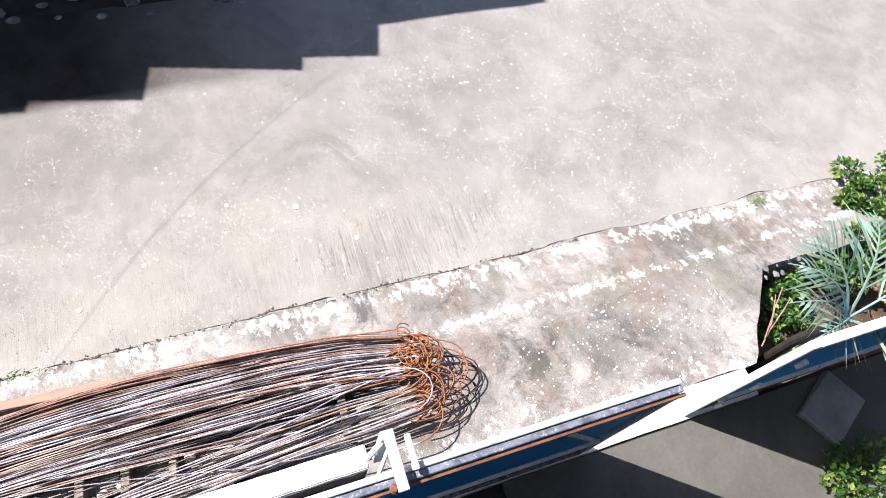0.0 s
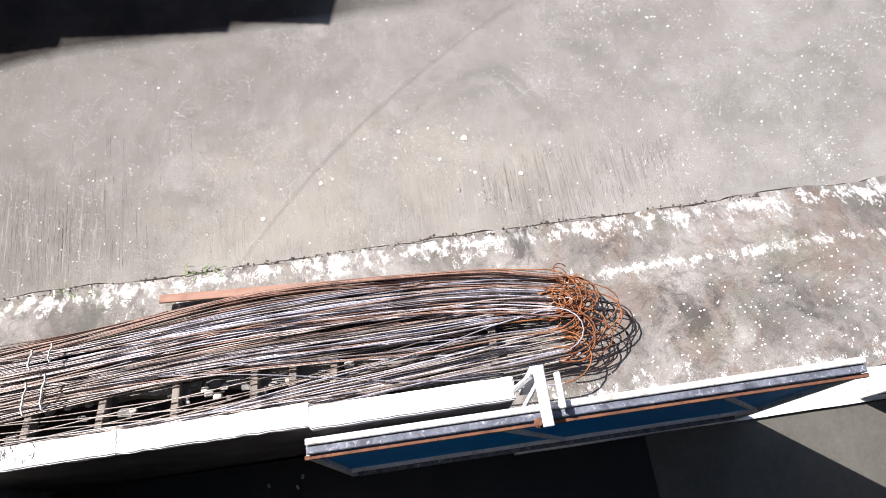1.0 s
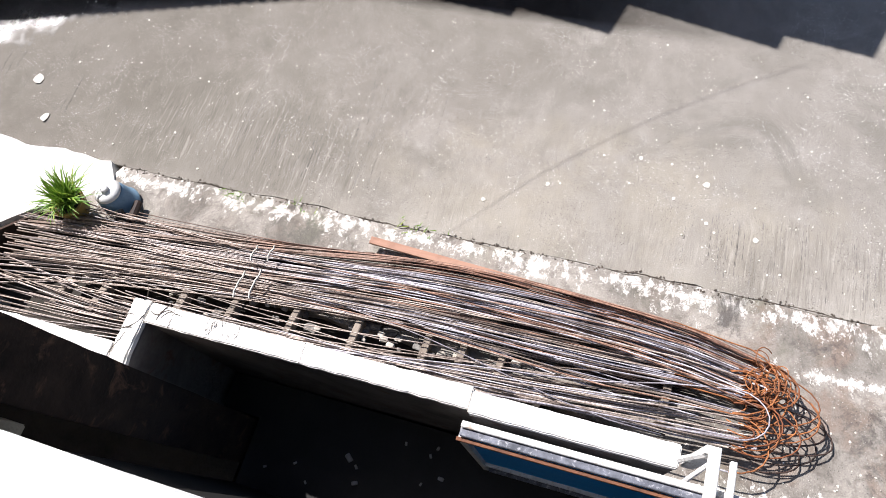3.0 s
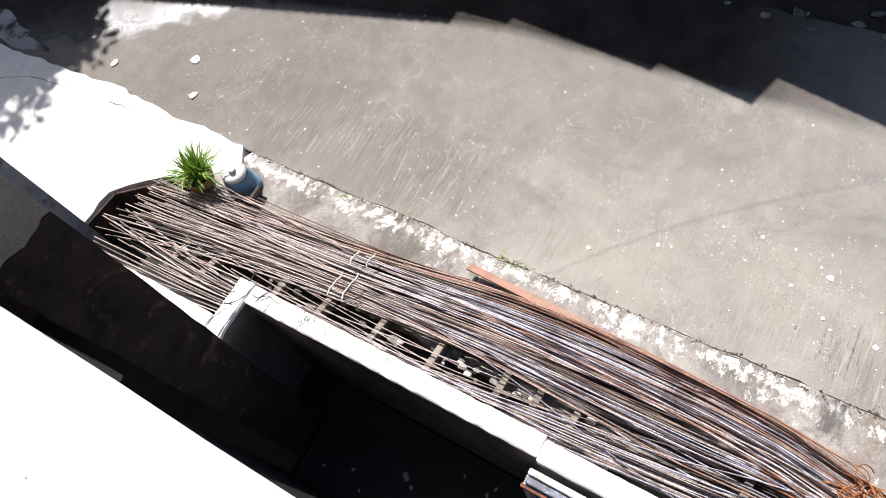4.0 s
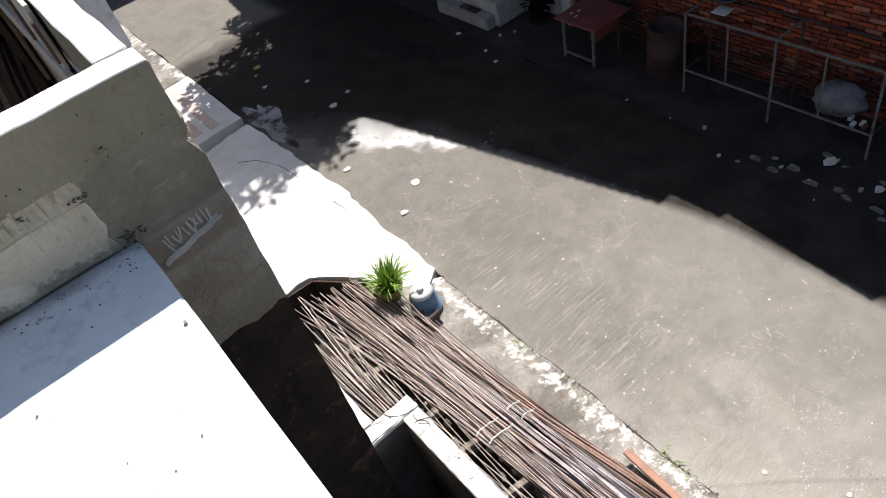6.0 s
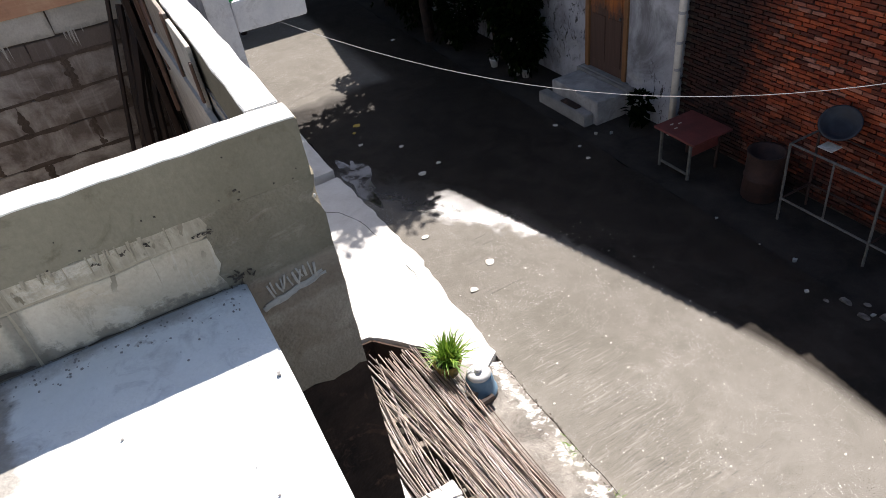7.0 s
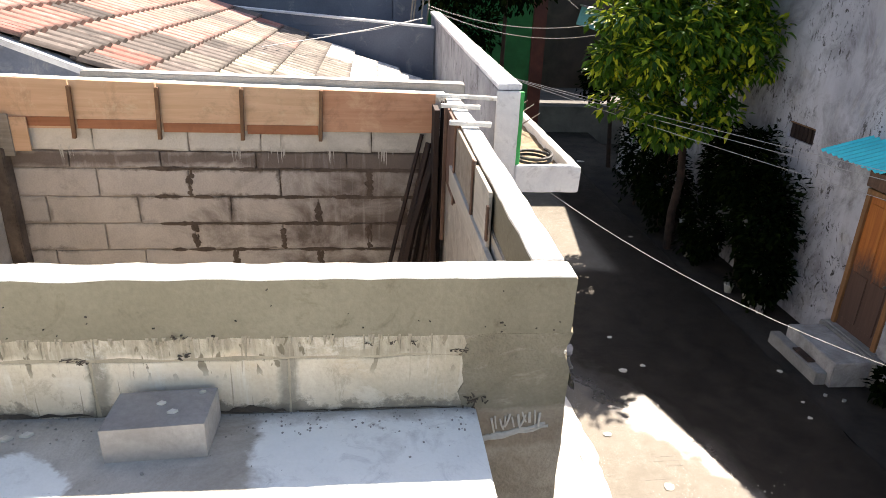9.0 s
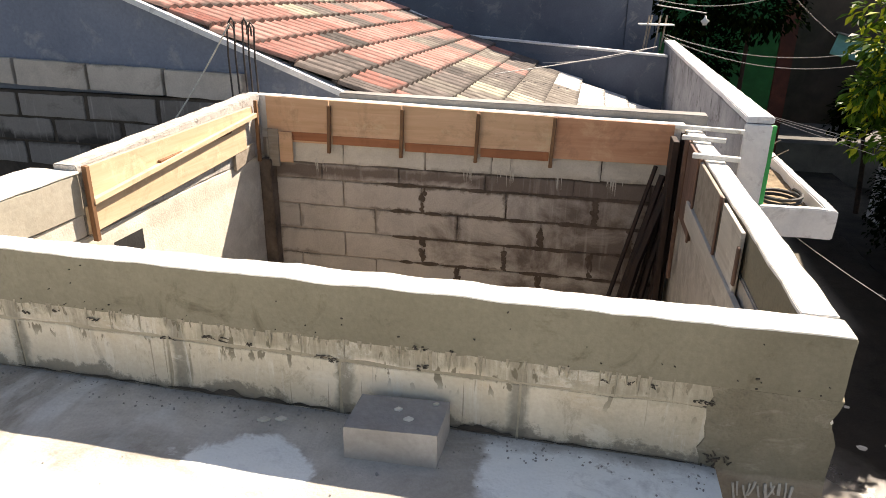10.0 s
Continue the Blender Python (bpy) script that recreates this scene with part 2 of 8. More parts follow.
    moss = n.math("MULTIPLY", n.ramp(n.noise(1.6, 4, 0.6, n.place(shift=(2, 9, 0))), 0.52, 0.7), 0.35)
    color = n.mix(moss, color, (0.13, 0.135, 0.08))
    color = specks(n, 62, 0.2, 5, 0.48, 0.62, color, (0.5, 0.47, 0.43))
    color = specks(n, 70, 0.22, 6, 0.48, 0.6, color, (0.05, 0.045, 0.04))
    fine = n.noise(110, 4, 0.7)
    color = n.mix(0.45, color, n.mix(n.ramp(fine, 0.25, 0.75), (0.15, 0.15, 0.15), (0.9, 0.9, 0.9)), "OVERLAY")
    return n.done(color, 0.88, n.math("ADD", fine, n.math("MULTIPLY", n.noise(14, 4), 1.2)), 0.45, 0.012)


def deck_material():
    """Pale cement screed with damp grey patches along the foot of the wall."""
    n = Nodes("screed")
    color = n.mix(n.ramp(n.noise(2.2, 6, 0.65, warp=0.5), 0.35, 0.7), (0.73, 0.755, 0.735), (0.85, 0.87, 0.845))
    color = n.mix(n.math("MULTIPLY", n.ramp(n.noise(9, 7, 0.75, warp=0.7), 0.54, 0.66), 0.5), color, (0.5, 0.51, 0.51))
    ragged = n.math("SUBTRACT", n.noise(5, 6, 0.62, warp=0.4), 0.5)
    lane_side = n.ramp(n.math("ADD", n.math("ADD", n.axis(0), 0.645), n.math("MULTIPLY", ragged, 0.26)), 0.0, 0.03)
    dx = n.math("MULTIPLY", n.math("ADD", n.axis(0), 1.29), 5.2)
    dy = n.math("MULTIPLY", n.math("ADD", n.axis(1), 0.29), 8.5)
    away = n.math("SQRT", n.math("ADD", n.math("MULTIPLY", dx, dx), n.math("MULTIPLY", dy, dy)))
    island = n.ramp(n.math("ADD", away, n.math("MULTIPLY", ragged, 2.2)), 0.82, 0.98, (1, 1, 1), (0, 0, 0))
    open_part = n.ramp(n.math("SUBTRACT", n.math("ADD", -0.4, n.math("MULTIPLY", ragged, 0.4)), n.axis(1)), 0.0, 0.12)
    bands = n.math("MULTIPLY", n.ramp(n.noise(1.0, 4, 0.6, n.place((5, 1.6, 1), turn=(0, 0, 0.7)), warp=0.4), 0.5, 0.62), n.ramp(n.math("SUBTRACT", -1.4, n.axis(0)), 0.0, 0.3))
    pale = n.math("MAXIMUM", n.math("MAXIMUM", lane_side, island), n.math("MAXIMUM", open_part, n.math("MULTIPLY", bands, 0.45)))
    spots = n.ramp(n.noise(11, 6, 0.7, n.place(shift=(3, 1, 0))), 0.62, 0.67)
    wet = n.math("MAXIMUM", n.math("SUBTRACT", 1.0, pale), n.math("MULTIPLY", spots, n.math("MULTIPLY", lane_side, 0.5)))
    seam = n.math("ADD", n.axis(1), n.math("MULTIPLY", n.math("SUBTRACT", n.noise(6, 7, 0.75), 0.5), 0.16))
    foot = n.ramp(n.math("ADD", seam, 1.0), 0.93, 0.985)
    wet = n.math("MAXIMUM", wet, n.math("MULTIPLY", foot, 0.6))
    soaked = n.mix(n.ramp(n.noise(2.4, 6, 0.68, warp=0.6), 0.34, 0.66), (0.27, 0.25, 0.22), (0.54, 0.515, 0.47))
    color = n.mix(wet, color, soaked)
    color = n.mix(n.math("MULTIPLY", foot, 0.45), color, (0.2, 0.185, 0.165))
    crumb = n.ramp(n.noise(42, 4, 0.7, n.place(shift=(2, 6, 0)), warp=0.6), 0.68, 0.73)
    color = n.mix(n.math("MULTIPLY", crumb, n.ramp(n.noise(3, 3), 0.45, 0.6)), color, (0.3, 0.285, 0.265))
    blotch = n.ramp(n.noise(7, 5, 0.65, n.place(shift=(9, 2, 0)), warp=0.6), 0.56, 0.68)
    color = n.mix(n.math("MULTIPLY", blotch, 0.4), color, (0.4, 0.4, 0.385))
    fine = n.noise(90, 3)
    color = n.mix(0.3, color, n.mix(fine, (0.25, 0.25, 0.25), (0.85, 0.85, 0.85)), "OVERLAY")
    return n.done(color, n.mix(wet, (0.88, 0.88, 0.88), (0.42, 0.42, 0.42)), n.math("ADD", fine, n.noise(22, 4)), 0.35, 0.008)


def damp_of(n):
    """Damp clouds on the room walls, heavier towards the lane side and under the ring beam."""
    cloud = n.noise(1.9, 6, 0.66, n.place((1, 1, 1.3)), warp=0.7)
    lane_side = n.math("MINIMUM", n.math("MAXIMUM", n.math("MULTIPLY", n.math("ADD", n.axis(0), 1.4), 0.16), -0.05), 0.22)
    band = n.math("SUBTRACT", 1.0, n.math("MULTIPLY", n.math("ABSOLUTE", n.math("SUBTRACT", n.axis(2), 3.525)), 11.0))
    lift = n.math("MULTIPLY", n.math("MAXIMUM", band, 0.0), 0.36)
    return n.ramp(n.math("ADD", n.math("ADD", cloud, lane_side), lift), 0.52, 0.72)


def block_material(name="aerated_block", a=(0.19, 0.145, 0.12), b=(0.54, 0.485, 0.43), soak=0.92):
    """Aerated-concrete blocks with damp stains and scratches."""
    n = Nodes(name)
    damp_shade = damp_of(n)
    color = n.mix(n.ramp(n.noise(5, 6, 0.7, warp=0.6), 0.35, 0.68), tuple(v * 0.78 for v in b), b)
    color = n.mix(n.math("MULTIPLY", n.random(), 0.35), color, (0.5, 0.46, 0.43))
    color = n.mix(n.math("MULTIPLY", damp_shade, soak), color, n.mix(n.noise(7, 4), tuple(v * 0.55 for v in a), a))
    # mortar stain creeping in from the joints
    own = n.tree.nodes.new("ShaderNodeSeparateXYZ")
    n.link(n.tree.nodes.new("ShaderNodeTexCoord").outputs["Generated"], own.inputs[0])
    dx = n.math("MULTIPLY", n.math("SUBTRACT", 0.5, n.math("ABSOLUTE", n.math("SUBTRACT", own.outputs[0], 0.5))), 0.58)
    dz = n.math("MULTIPLY", n.math("SUBTRACT", 0.5, n.math("ABSOLUTE", n.math("SUBTRACT", own.outputs[2], 0.5))), 0.19)
    rim = n.math("ADD", n.math("MINIMUM", dx, dz), n.math("MULTIPLY", n.math("SUBTRACT", n.noise(9, 6, 0.7, warp=0.4), 0.5), 0.12))
    creep = n.math("MULTIPLY", n.ramp(rim, 0.004, 0.024, (1, 1, 1), (0, 0, 0)), n.ramp(n.math("ADD", n.noise(1.6, 4, 0.6, n.place(shift=(2, 0, 5))), n.math("MULTIPLY", n.axis(0), 0.06)), 0.3, 0.5))
    color = n.mix(n.math("MULTIPLY", creep, soak * 0.92), color, n.mix(n.noise(16, 4), (0.075, 0.056, 0.044), (0.15, 0.118, 0.095)))
    runs = n.ramp(n.noise(1.0, 4, 0.6, n.place((22, 22, 1.6))), 0.57, 0.72)
    color = n.mix(n.math("MULTIPLY", runs, 0.3), color, (0.56, 0.52, 0.48))
    fine = n.noise(85, 3)
    color = n.mix(0.3, color, n.mix(fine, (0.25, 0.25, 0.25), (0.85, 0.85, 0.85)), "OVERLAY")
    return n.done(color, 0.92, n.math("ADD", fine, n.noise(20, 4)), 0.4, 0.006)


def joint_material():
    """Joints that are pale where the wall is dry and nearly black where it is damp."""
    n = Nodes("damp_mortar")
    lane_side = n.ramp(n.math("ADD", n.axis(0), 2.1), 0.1, 0.95)
    wet = n.math("MINIMUM", n.math("ADD", damp_of(n), n.math("MULTIPLY", lane_side, n.ramp(n.noise(2.3, 5, 0.65, n.place((1, 1, 3), shift=(3, 0, 1)), warp=0.5), 0.42, 0.55))), 1.0)
    color = n.mix(wet, n.mix(n.noise(14, 4), (0.3, 0.255, 0.215), (0.42, 0.37, 0.32)), n.mix(n.noise(20, 4), (0.07, 0.053, 0.042), (0.15, 0.117, 0.095)))
    return n.done(color, 0.95, n.noise(60, 4), 0.6, 0.008)


def front_material():
    """Cream blocks with cement that ran down from the beam and was smeared over the joints."""
    n = Nodes("cream_block")
    color = n.mix(n.ramp(n.noise(2.6, 6, 0.6, warp=0.6), 0.35, 0.68), (0.52, 0.445, 0.335), (0.68, 0.6, 0.485))
    color = n.mix(n.math("MULTIPLY", n.ramp(n.noise(3.4, 5, 0.6, n.place(shift=(4, 0, 2))), 0.55, 0.7), 0.45), color, (0.62, 0.46, 0.29))
    sway = n.math("MULTIPLY", n.math("SUBTRACT", n.noise(7, 5, 0.7), 0.5), 0.07)
    joint = 0.0
    for x in (-0.565, -1.1, -1.66, -2.27):
        d = n.math("ABSOLUTE", n.math("SUBTRACT", n.math("ADD", n.axis(0), sway), x))
        j = n.ramp(d, 0.018, 0.04, (1, 1, 1), (0, 0, 0))
        joint = n.math("MAXIMUM", joint, j)
    color = n.mix(n.math("MULTIPLY", joint, 0.85), color, n.mix(n.noise(18, 4), (0.15, 0.13, 0.098), (0.3, 0.275, 0.225)))
    drip = n.noise(1.0, 5, 0.72, n.place((11, 11, 5)), warp=0.4)
    reach = n.math("ADD", n.math("MULTIPLY", n.math("SUBTRACT", drip, 0.42), 0.42), n.math("MULTIPLY", n.math("SUBTRACT", n.noise(1.7, 3), 0.54), 0.3))
    down = n.math("SUBTRACT", 3.765, n.axis(2))
    ran = n.ramp(n.math("SUBTRACT", reach, down), -0.01, 0.04)
    ran = n.math("MULTIPLY", ran, n.ramp(n.noise(1.0, 5, 0.7, n.place((16, 16, 9), shift=(1, 0, 3)), warp=0.4), 0.42, 0.56))
    color = n.mix(n.math("MULTIPLY", ran, 0.72), color, n.mix(n.noise(14, 3), (0.2, 0.175, 0.125), (0.36, 0.33, 0.265)))
    pale = n.ramp(n.noise(1.0, 3, 0.7, n.place((55, 55, 2.5), shift=(3, 0, 0))), 0.6, 0.68)
    high = n.ramp(down, 0.02, 0.13, (1, 1, 1), (0, 0, 0))
    color = n.mix(n.math("MULTIPLY", n.math("MULTIPLY", pale, high), 0.35), color, (0.62, 0.57, 0.48))
    lime = n.math("MULTIPLY", n.ramp(n.noise(1.0, 5, 0.7, n.place((24, 24, 2.4), shift=(1, 4, 0)), warp=0.3), 0.56, 0.64), n.ramp(n.noise(2.0, 4, 0.6, n.place(shift=(8, 0, 3))), 0.45, 0.58))
    color = n.mix(n.math("MULTIPLY", lime, 0.55), color, (0.7, 0.66, 0.58))
    comb = n.noise(1.0, 3, 0.6, n.place((75, 75, 7)), warp=0.3)
    zone = n.ramp(n.math("SUBTRACT", n.math("ADD", 0.075, n.math("MULTIPLY", n.math("SUBTRACT", n.noise(5, 3), 0.5), 0.14)), down), 0.0, 0.02)
    color = n.mix(n.math("MULTIPLY", n.math("MULTIPLY", zone, n.ramp(n.noise(2.6, 4, 0.6, n.place(shift=(5, 0, 0))), 0.36, 0.56)), 0.8), color, n.mix(n.ramp(comb, 0.42, 0.66), (0.26, 0.224, 0.162), (0.41, 0.36, 0.28)))
    blob = n.math("MULTIPLY", n.ramp(n.noise(1.0, 3, 0.55, n.place((30, 30, 11), shift=(2, 0, 5)), warp=0.3), 0.6, 0.63), n.ramp(down, 0.09, 0.14, (1, 1, 1), (0, 0, 0)))
    color = n.mix(n.math("MULTIPLY", blob, 0.8), color, (0.135, 0.112, 0.073))
    line = n.math("MULTIPLY", n.ramp(n.noise(1.0, 2, 0.5, n.place((95, 95, 3.2), shift=(7, 0, 2)), warp=0.2), 0.66, 0.7), n.ramp(n.noise(3.0, 3, 0.5, n.place((1, 1, 0.4), shift=(1, 0, 6))), 0.46, 0.56))
    color = n.mix(n.math("MULTIPLY", line, 0.6), color, (0.2, 0.168, 0.12))
    wash = n.ramp(n.math("ADD", n.math("MULTIPLY", n.math("ADD", n.axis(0), 0.9), 0.5), n.math("MULTIPLY", n.math("SUBTRACT", n.noise(3.2, 6, 0.7, n.place((1, 1, 1.5), shift=(4, 2, 1)), warp=0.6), 0.5), 1.2)), 0.15, 0.5)
    color = n.mix(n.math("MULTIPLY", wash, 0.4), color, n.mix(n.noise(8, 4), (0.26, 0.225, 0.16), (0.4, 0.36, 0.28)))
    near = n.ramp(n.math("ADD", n.math("ADD", n.axis(0), 0.55), n.math("MULTIPLY", n.math("SUBTRACT", n.noise(9, 5, 0.7), 0.5), 0.16)), 0.5, 0.53)
    color = n.mix(n.math("MULTIPLY", near, 0.9), color, (0.25, 0.225, 0.165))
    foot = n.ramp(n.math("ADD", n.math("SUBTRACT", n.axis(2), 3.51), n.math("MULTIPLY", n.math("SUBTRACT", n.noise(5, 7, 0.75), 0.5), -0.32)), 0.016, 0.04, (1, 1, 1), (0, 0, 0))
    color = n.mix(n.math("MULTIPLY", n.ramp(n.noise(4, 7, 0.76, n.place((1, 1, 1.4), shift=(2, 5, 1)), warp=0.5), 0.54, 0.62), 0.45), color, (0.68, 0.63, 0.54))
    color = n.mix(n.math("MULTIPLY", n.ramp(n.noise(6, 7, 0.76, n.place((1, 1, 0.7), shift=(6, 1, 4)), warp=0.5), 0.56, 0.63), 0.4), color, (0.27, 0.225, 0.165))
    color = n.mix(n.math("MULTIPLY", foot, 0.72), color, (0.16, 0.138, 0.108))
    fine = n.noise(85, 3)
    color = n.mix(0.25, color, n.mix(fine, (0.25, 0.25, 0.25), (0.85, 0.85, 0.85)), "OVERLAY")
    return n.done(color, 0.92, n.math("ADD", n.math("ADD", fine, n.noise(20, 4)), n.math("MULTIPLY", ran, 1.5)), 0.4, 0.006)


def pier_material():
    """Rough render on the corner pier, laid in uneven coats."""
    n = Nodes("pier_render")
    z = n.math("ADD", n.axis(2), n.math("MULTIPLY", n.math("SUBTRACT", n.noise(6, 5, 0.7), 0.5), 0.09))
    color = n.mix(n.ramp(n.noise(5, 5, 0.7, warp=0.5), 0.35, 0.68), (0.31, 0.262, 0.2), (0.46, 0.405, 0.325))
    olive = n.mix(n.ramp(n.noise(3, 5, 0.65), 0.35, 0.65), (0.172, 0.152, 0.108), (0.232, 0.207, 0.152))
    olive = n.mix(n.math("MULTIPLY", n.ramp(n.noise(4.5, 5, 0.65, n.place((1, 1, 0.8), shift=(3, 0, 1)), warp=0.5), 0.5, 0.66), 0.55), olive, (0.13, 0.107, 0.072))
    steps = n.ramp(n.math("SUBTRACT", z, 3.0), 0.48, 0.51)
    band = n.math("MULTIPLY", n.ramp(n.math("SUBTRACT", z, 3.0), 0.35, 0.37), n.ramp(n.math("SUBTRACT", z, 3.0), 0.48, 0.5, (1, 1, 1), (0, 0, 0)))
    color = n.mix(n.math("MULTIPLY", band, 0.5), color, (0.2, 0.15, 0.105))
    low = n.ramp(n.math("SUBTRACT", z, 3.0), 0.11, 0.15, (1, 1, 1), (0, 0, 0))
    color = n.mix(n.math("MULTIPLY", low, 0.4), color, (0.25, 0.215, 0.165))
    color = n.mix(steps, color, olive)
    color = n.mix(n.math("MULTIPLY", n.ramp(n.noise(9, 7, 0.75, warp=0.4), 0.54, 0.64), 0.4), color, (0.15, 0.122, 0.09))
    color = n.mix(n.math("MULTIPLY", n.ramp(n.noise(7, 6, 0.75, n.place((1, 1, 2.2), shift=(3, 1, 2)), warp=0.8), 0.56, 0.68), 0.3), color, (0.42, 0.38, 0.31))
    fine = n.noise(85, 3)
    color = n.mix(0.3, color, n.mix(fine, (0.25, 0.25, 0.25), (0.85, 0.85, 0.85)), "OVERLAY")
    return n.done(color, 0.92, n.math("ADD", fine, n.noise(16, 5)), 0.6, 0.01)


def brick_material():
    n = Nodes("red_brick")
    rnd = n.math("FRACT", n.math("ADD", n.island(), n.random()))
    color = n.mix(rnd, (0.25, 0.038, 0.014), (0.48, 0.1, 0.034))
    pick = n.math("FRACT", n.math("MULTIPLY", rnd, 17.3))
    color = n.mix(n.math("MULTIPLY", n.ramp(pick, 0.82, 0.92), 0.7), color, (0.42, 0.2, 0.14))
    color = n.mix(n.math("MULTIPLY", n.ramp(pick, 0.2, 0.3, (1, 1, 1), (0, 0, 0)), 0.7), color, (0.06, 0.024, 0.018))
    color = n.mix(n.ramp(n.noise(9, 5, 0.7), 0.5, 0.75), color, (0.09, 0.034, 0.024))
    # darker towards the foot and beside the pipe
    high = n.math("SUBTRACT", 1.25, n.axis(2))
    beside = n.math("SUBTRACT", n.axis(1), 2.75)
    darkened = n.ramp(n.math("ADD", n.math("MAXIMUM", n.math("MULTIPLY", high, 0.5), n.math("MULTIPLY", beside, 1.1)), n.math("MULTIPLY", n.math("SUBTRACT", n.noise(1.5, 7, 0.72, warp=0.8), 0.5), 1.5)), 0.0, 0.7)
    color = n.mix(n.math("MULTIPLY", darkened, 0.92), color, (0.012, 0.008, 0.007))
    return n.done(color, 0.9, n.noise(60, 4), 0.5, 0.006)


def door_material():
    """Varnish worn off towards the foot of the door."""
    n = Nodes("worn_varnished_door")
    grain = n.noise(2.0, 6, 0.65, n.place((10, 10, 0.6)), warp=0.8)
    color = n.mix(n.ramp(grain, 0.35, 0.68), (0.36, 0.1, 0.02), (0.55, 0.19, 0.038))
    bare = n.ramp(n.math("ADD", n.math("SUBTRACT", 1.6, n.axis(2)), n.math("MULTIPLY", n.math("SUBTRACT", n.noise(4, 5, 0.7, n.place((1, 1, 0.4))), 0.5), 1.2)), -0.15, 0.35)
    color = n.mix(n.math("MULTIPLY", bare, 0.95), color, n.mix(grain, (0.04, 0.025, 0.021), (0.11, 0.07, 0.057)))
    return n.done(color, 0.6, grain, 0.3, 0.004)


def tile_material(name="clay_roof_tile", clay=((0.3, 0.115, 0.092), (0.46, 0.245, 0.21)), old=((0.055, 0.048, 0.045), (0.14, 0.118, 0.108)), bloom=(0.46, 0.36, 0.32), share=0.62):
    """Roof tiles that differ one by one, with bloom, darker valleys and a lip shadow put into the colour."""
    n = Nodes(name)
    rnd = n.math("FRACT", n.math("ADD", n.island(), n.random()))
    fresh = n.mix(n.math("FRACT", n.math("MULTIPLY", rnd, 7.3)), *clay)
    grey = n.mix(n.math("FRACT", n.math("MULTIPLY", rnd, 5.1)), *old)
    far = n.math("MULTIPLY", n.math("ADD", n.axis(0), 2.4), 0.2)
    color = n.mix(n.ramp(n.math("ADD", rnd, far), share, share + 0.04), fresh, grey)
    color = n.mix(n.math("MULTIPLY", n.ramp(n.noise(5, 5, 0.7), 0.5, 0.72), 0.45), color, bloom)
    color = n.mix(n.math("MULTIPLY", n.ramp(n.noise(12, 6, 0.75), 0.52, 0.66), 0.5), color, (0.13, 0.105, 0.09))
    # darker in the valleys; the lower lip's shadow is put into the colour
    own = n.tree.nodes.new("ShaderNodeSeparateXYZ")
    n.link(n.tree.nodes.new("ShaderNodeTexCoord").outputs["Object"], own.inputs[0])
    turn = n.math("FRACT", n.math("ADD", n.math("ADD", 0.5, n.math("MULTIPLY", own.outputs[1], 3 / 0.52)), n.math("MULTIPLY", n.math("SUBTRACT", n.noise(7, 3), 0.5), 0.5)))
    valley = n.ramp(n.math("ABSOLUTE", n.math("SUBTRACT", turn, 0.5)), 0.2, 0.44)
    color = n.mix(n.math("MULTIPLY", valley, 0.85), color, (0.06, 0.046, 0.04))
    lip = n.ramp(n.math("ADD", own.outputs[0], n.math("MULTIPLY", n.noise(9, 4), 0.08)), 0.4, 0.45)
    color = n.mix(n.math("MULTIPLY", lip, 0.8), color, (0.05, 0.04, 0.034))
    return n.done(color, 0.85, n.noise(45, 4), 0.4, 0.006)


def wood_material(name, light, dark, along=1, scale=3.0, rough=0.7):
    n = Nodes(name)
    stretch = [30, 30, 30]
    stretch[along] = 1.6
    grain = n.noise(scale, 6, 0.65, n.place(tuple(v / 3 for v in stretch)), warp=0.8)
    color = n.mix(n.ramp(grain, 0.35, 0.68), dark, light)
    color = n.mix(n.math("MULTIPLY", n.random(), 0.35), color, dark)
    color = n.mix(n.math("MULTIPLY", n.ramp(n.noise(4, 7, 0.76, warp=0.4), 0.52, 0.66), 0.4), color, tuple(v * 0.5 for v in dark))
    color = n.mix(n.math("MULTIPLY", n.ramp(n.noise(5, 7, 0.76, n.place(shift=(4, 2, 6)), warp=0.4), 0.55, 0.66), 0.35), color, tuple(min(0.8, v * 1.35) for v in light))
    return n.done(color, rough, grain, 0.25, 0.004)


def bar_material(name, a, b, c, rough, metal, end=(0.35, 0.28, 0.235)):
    n = Nodes(name)
    color = n.mix(n.random(), a, b)
    color = n.mix(n.math("MULTIPLY", n.ramp(n.noise(5, 5, 0.7), 0.48, 0.66), 0.7), color, c)
    old = n.ramp(n.math("ADD", n.math("MULTIPLY", n.axis(1), 0.3), n.noise(3, 4)), 0.3, 0.65)
    aged = n.mix(n.math("FRACT", n.math("MULTIPLY", n.random(), 9.7)), tuple(v * 0.25 for v in end), tuple(v * 1.5 for v in end))
    color = n.mix(n.math("MULTIPLY", old, 0.8), color, aged)
    rib = n.noise(1.0, 2, 0.5, n.place((40, 75, 40)))
    color = n.mix(n.math("MULTIPLY", n.ramp(rib, 0.42, 0.56, (1, 1, 1), (0, 0, 0)), 0.4), color, tuple(v * 0.5 for v in c))
    return n.done(color, rough, n.math("ADD", rib, n.noise(160, 2)), 0.4, 0.003, metal=metal, spec=0.5)


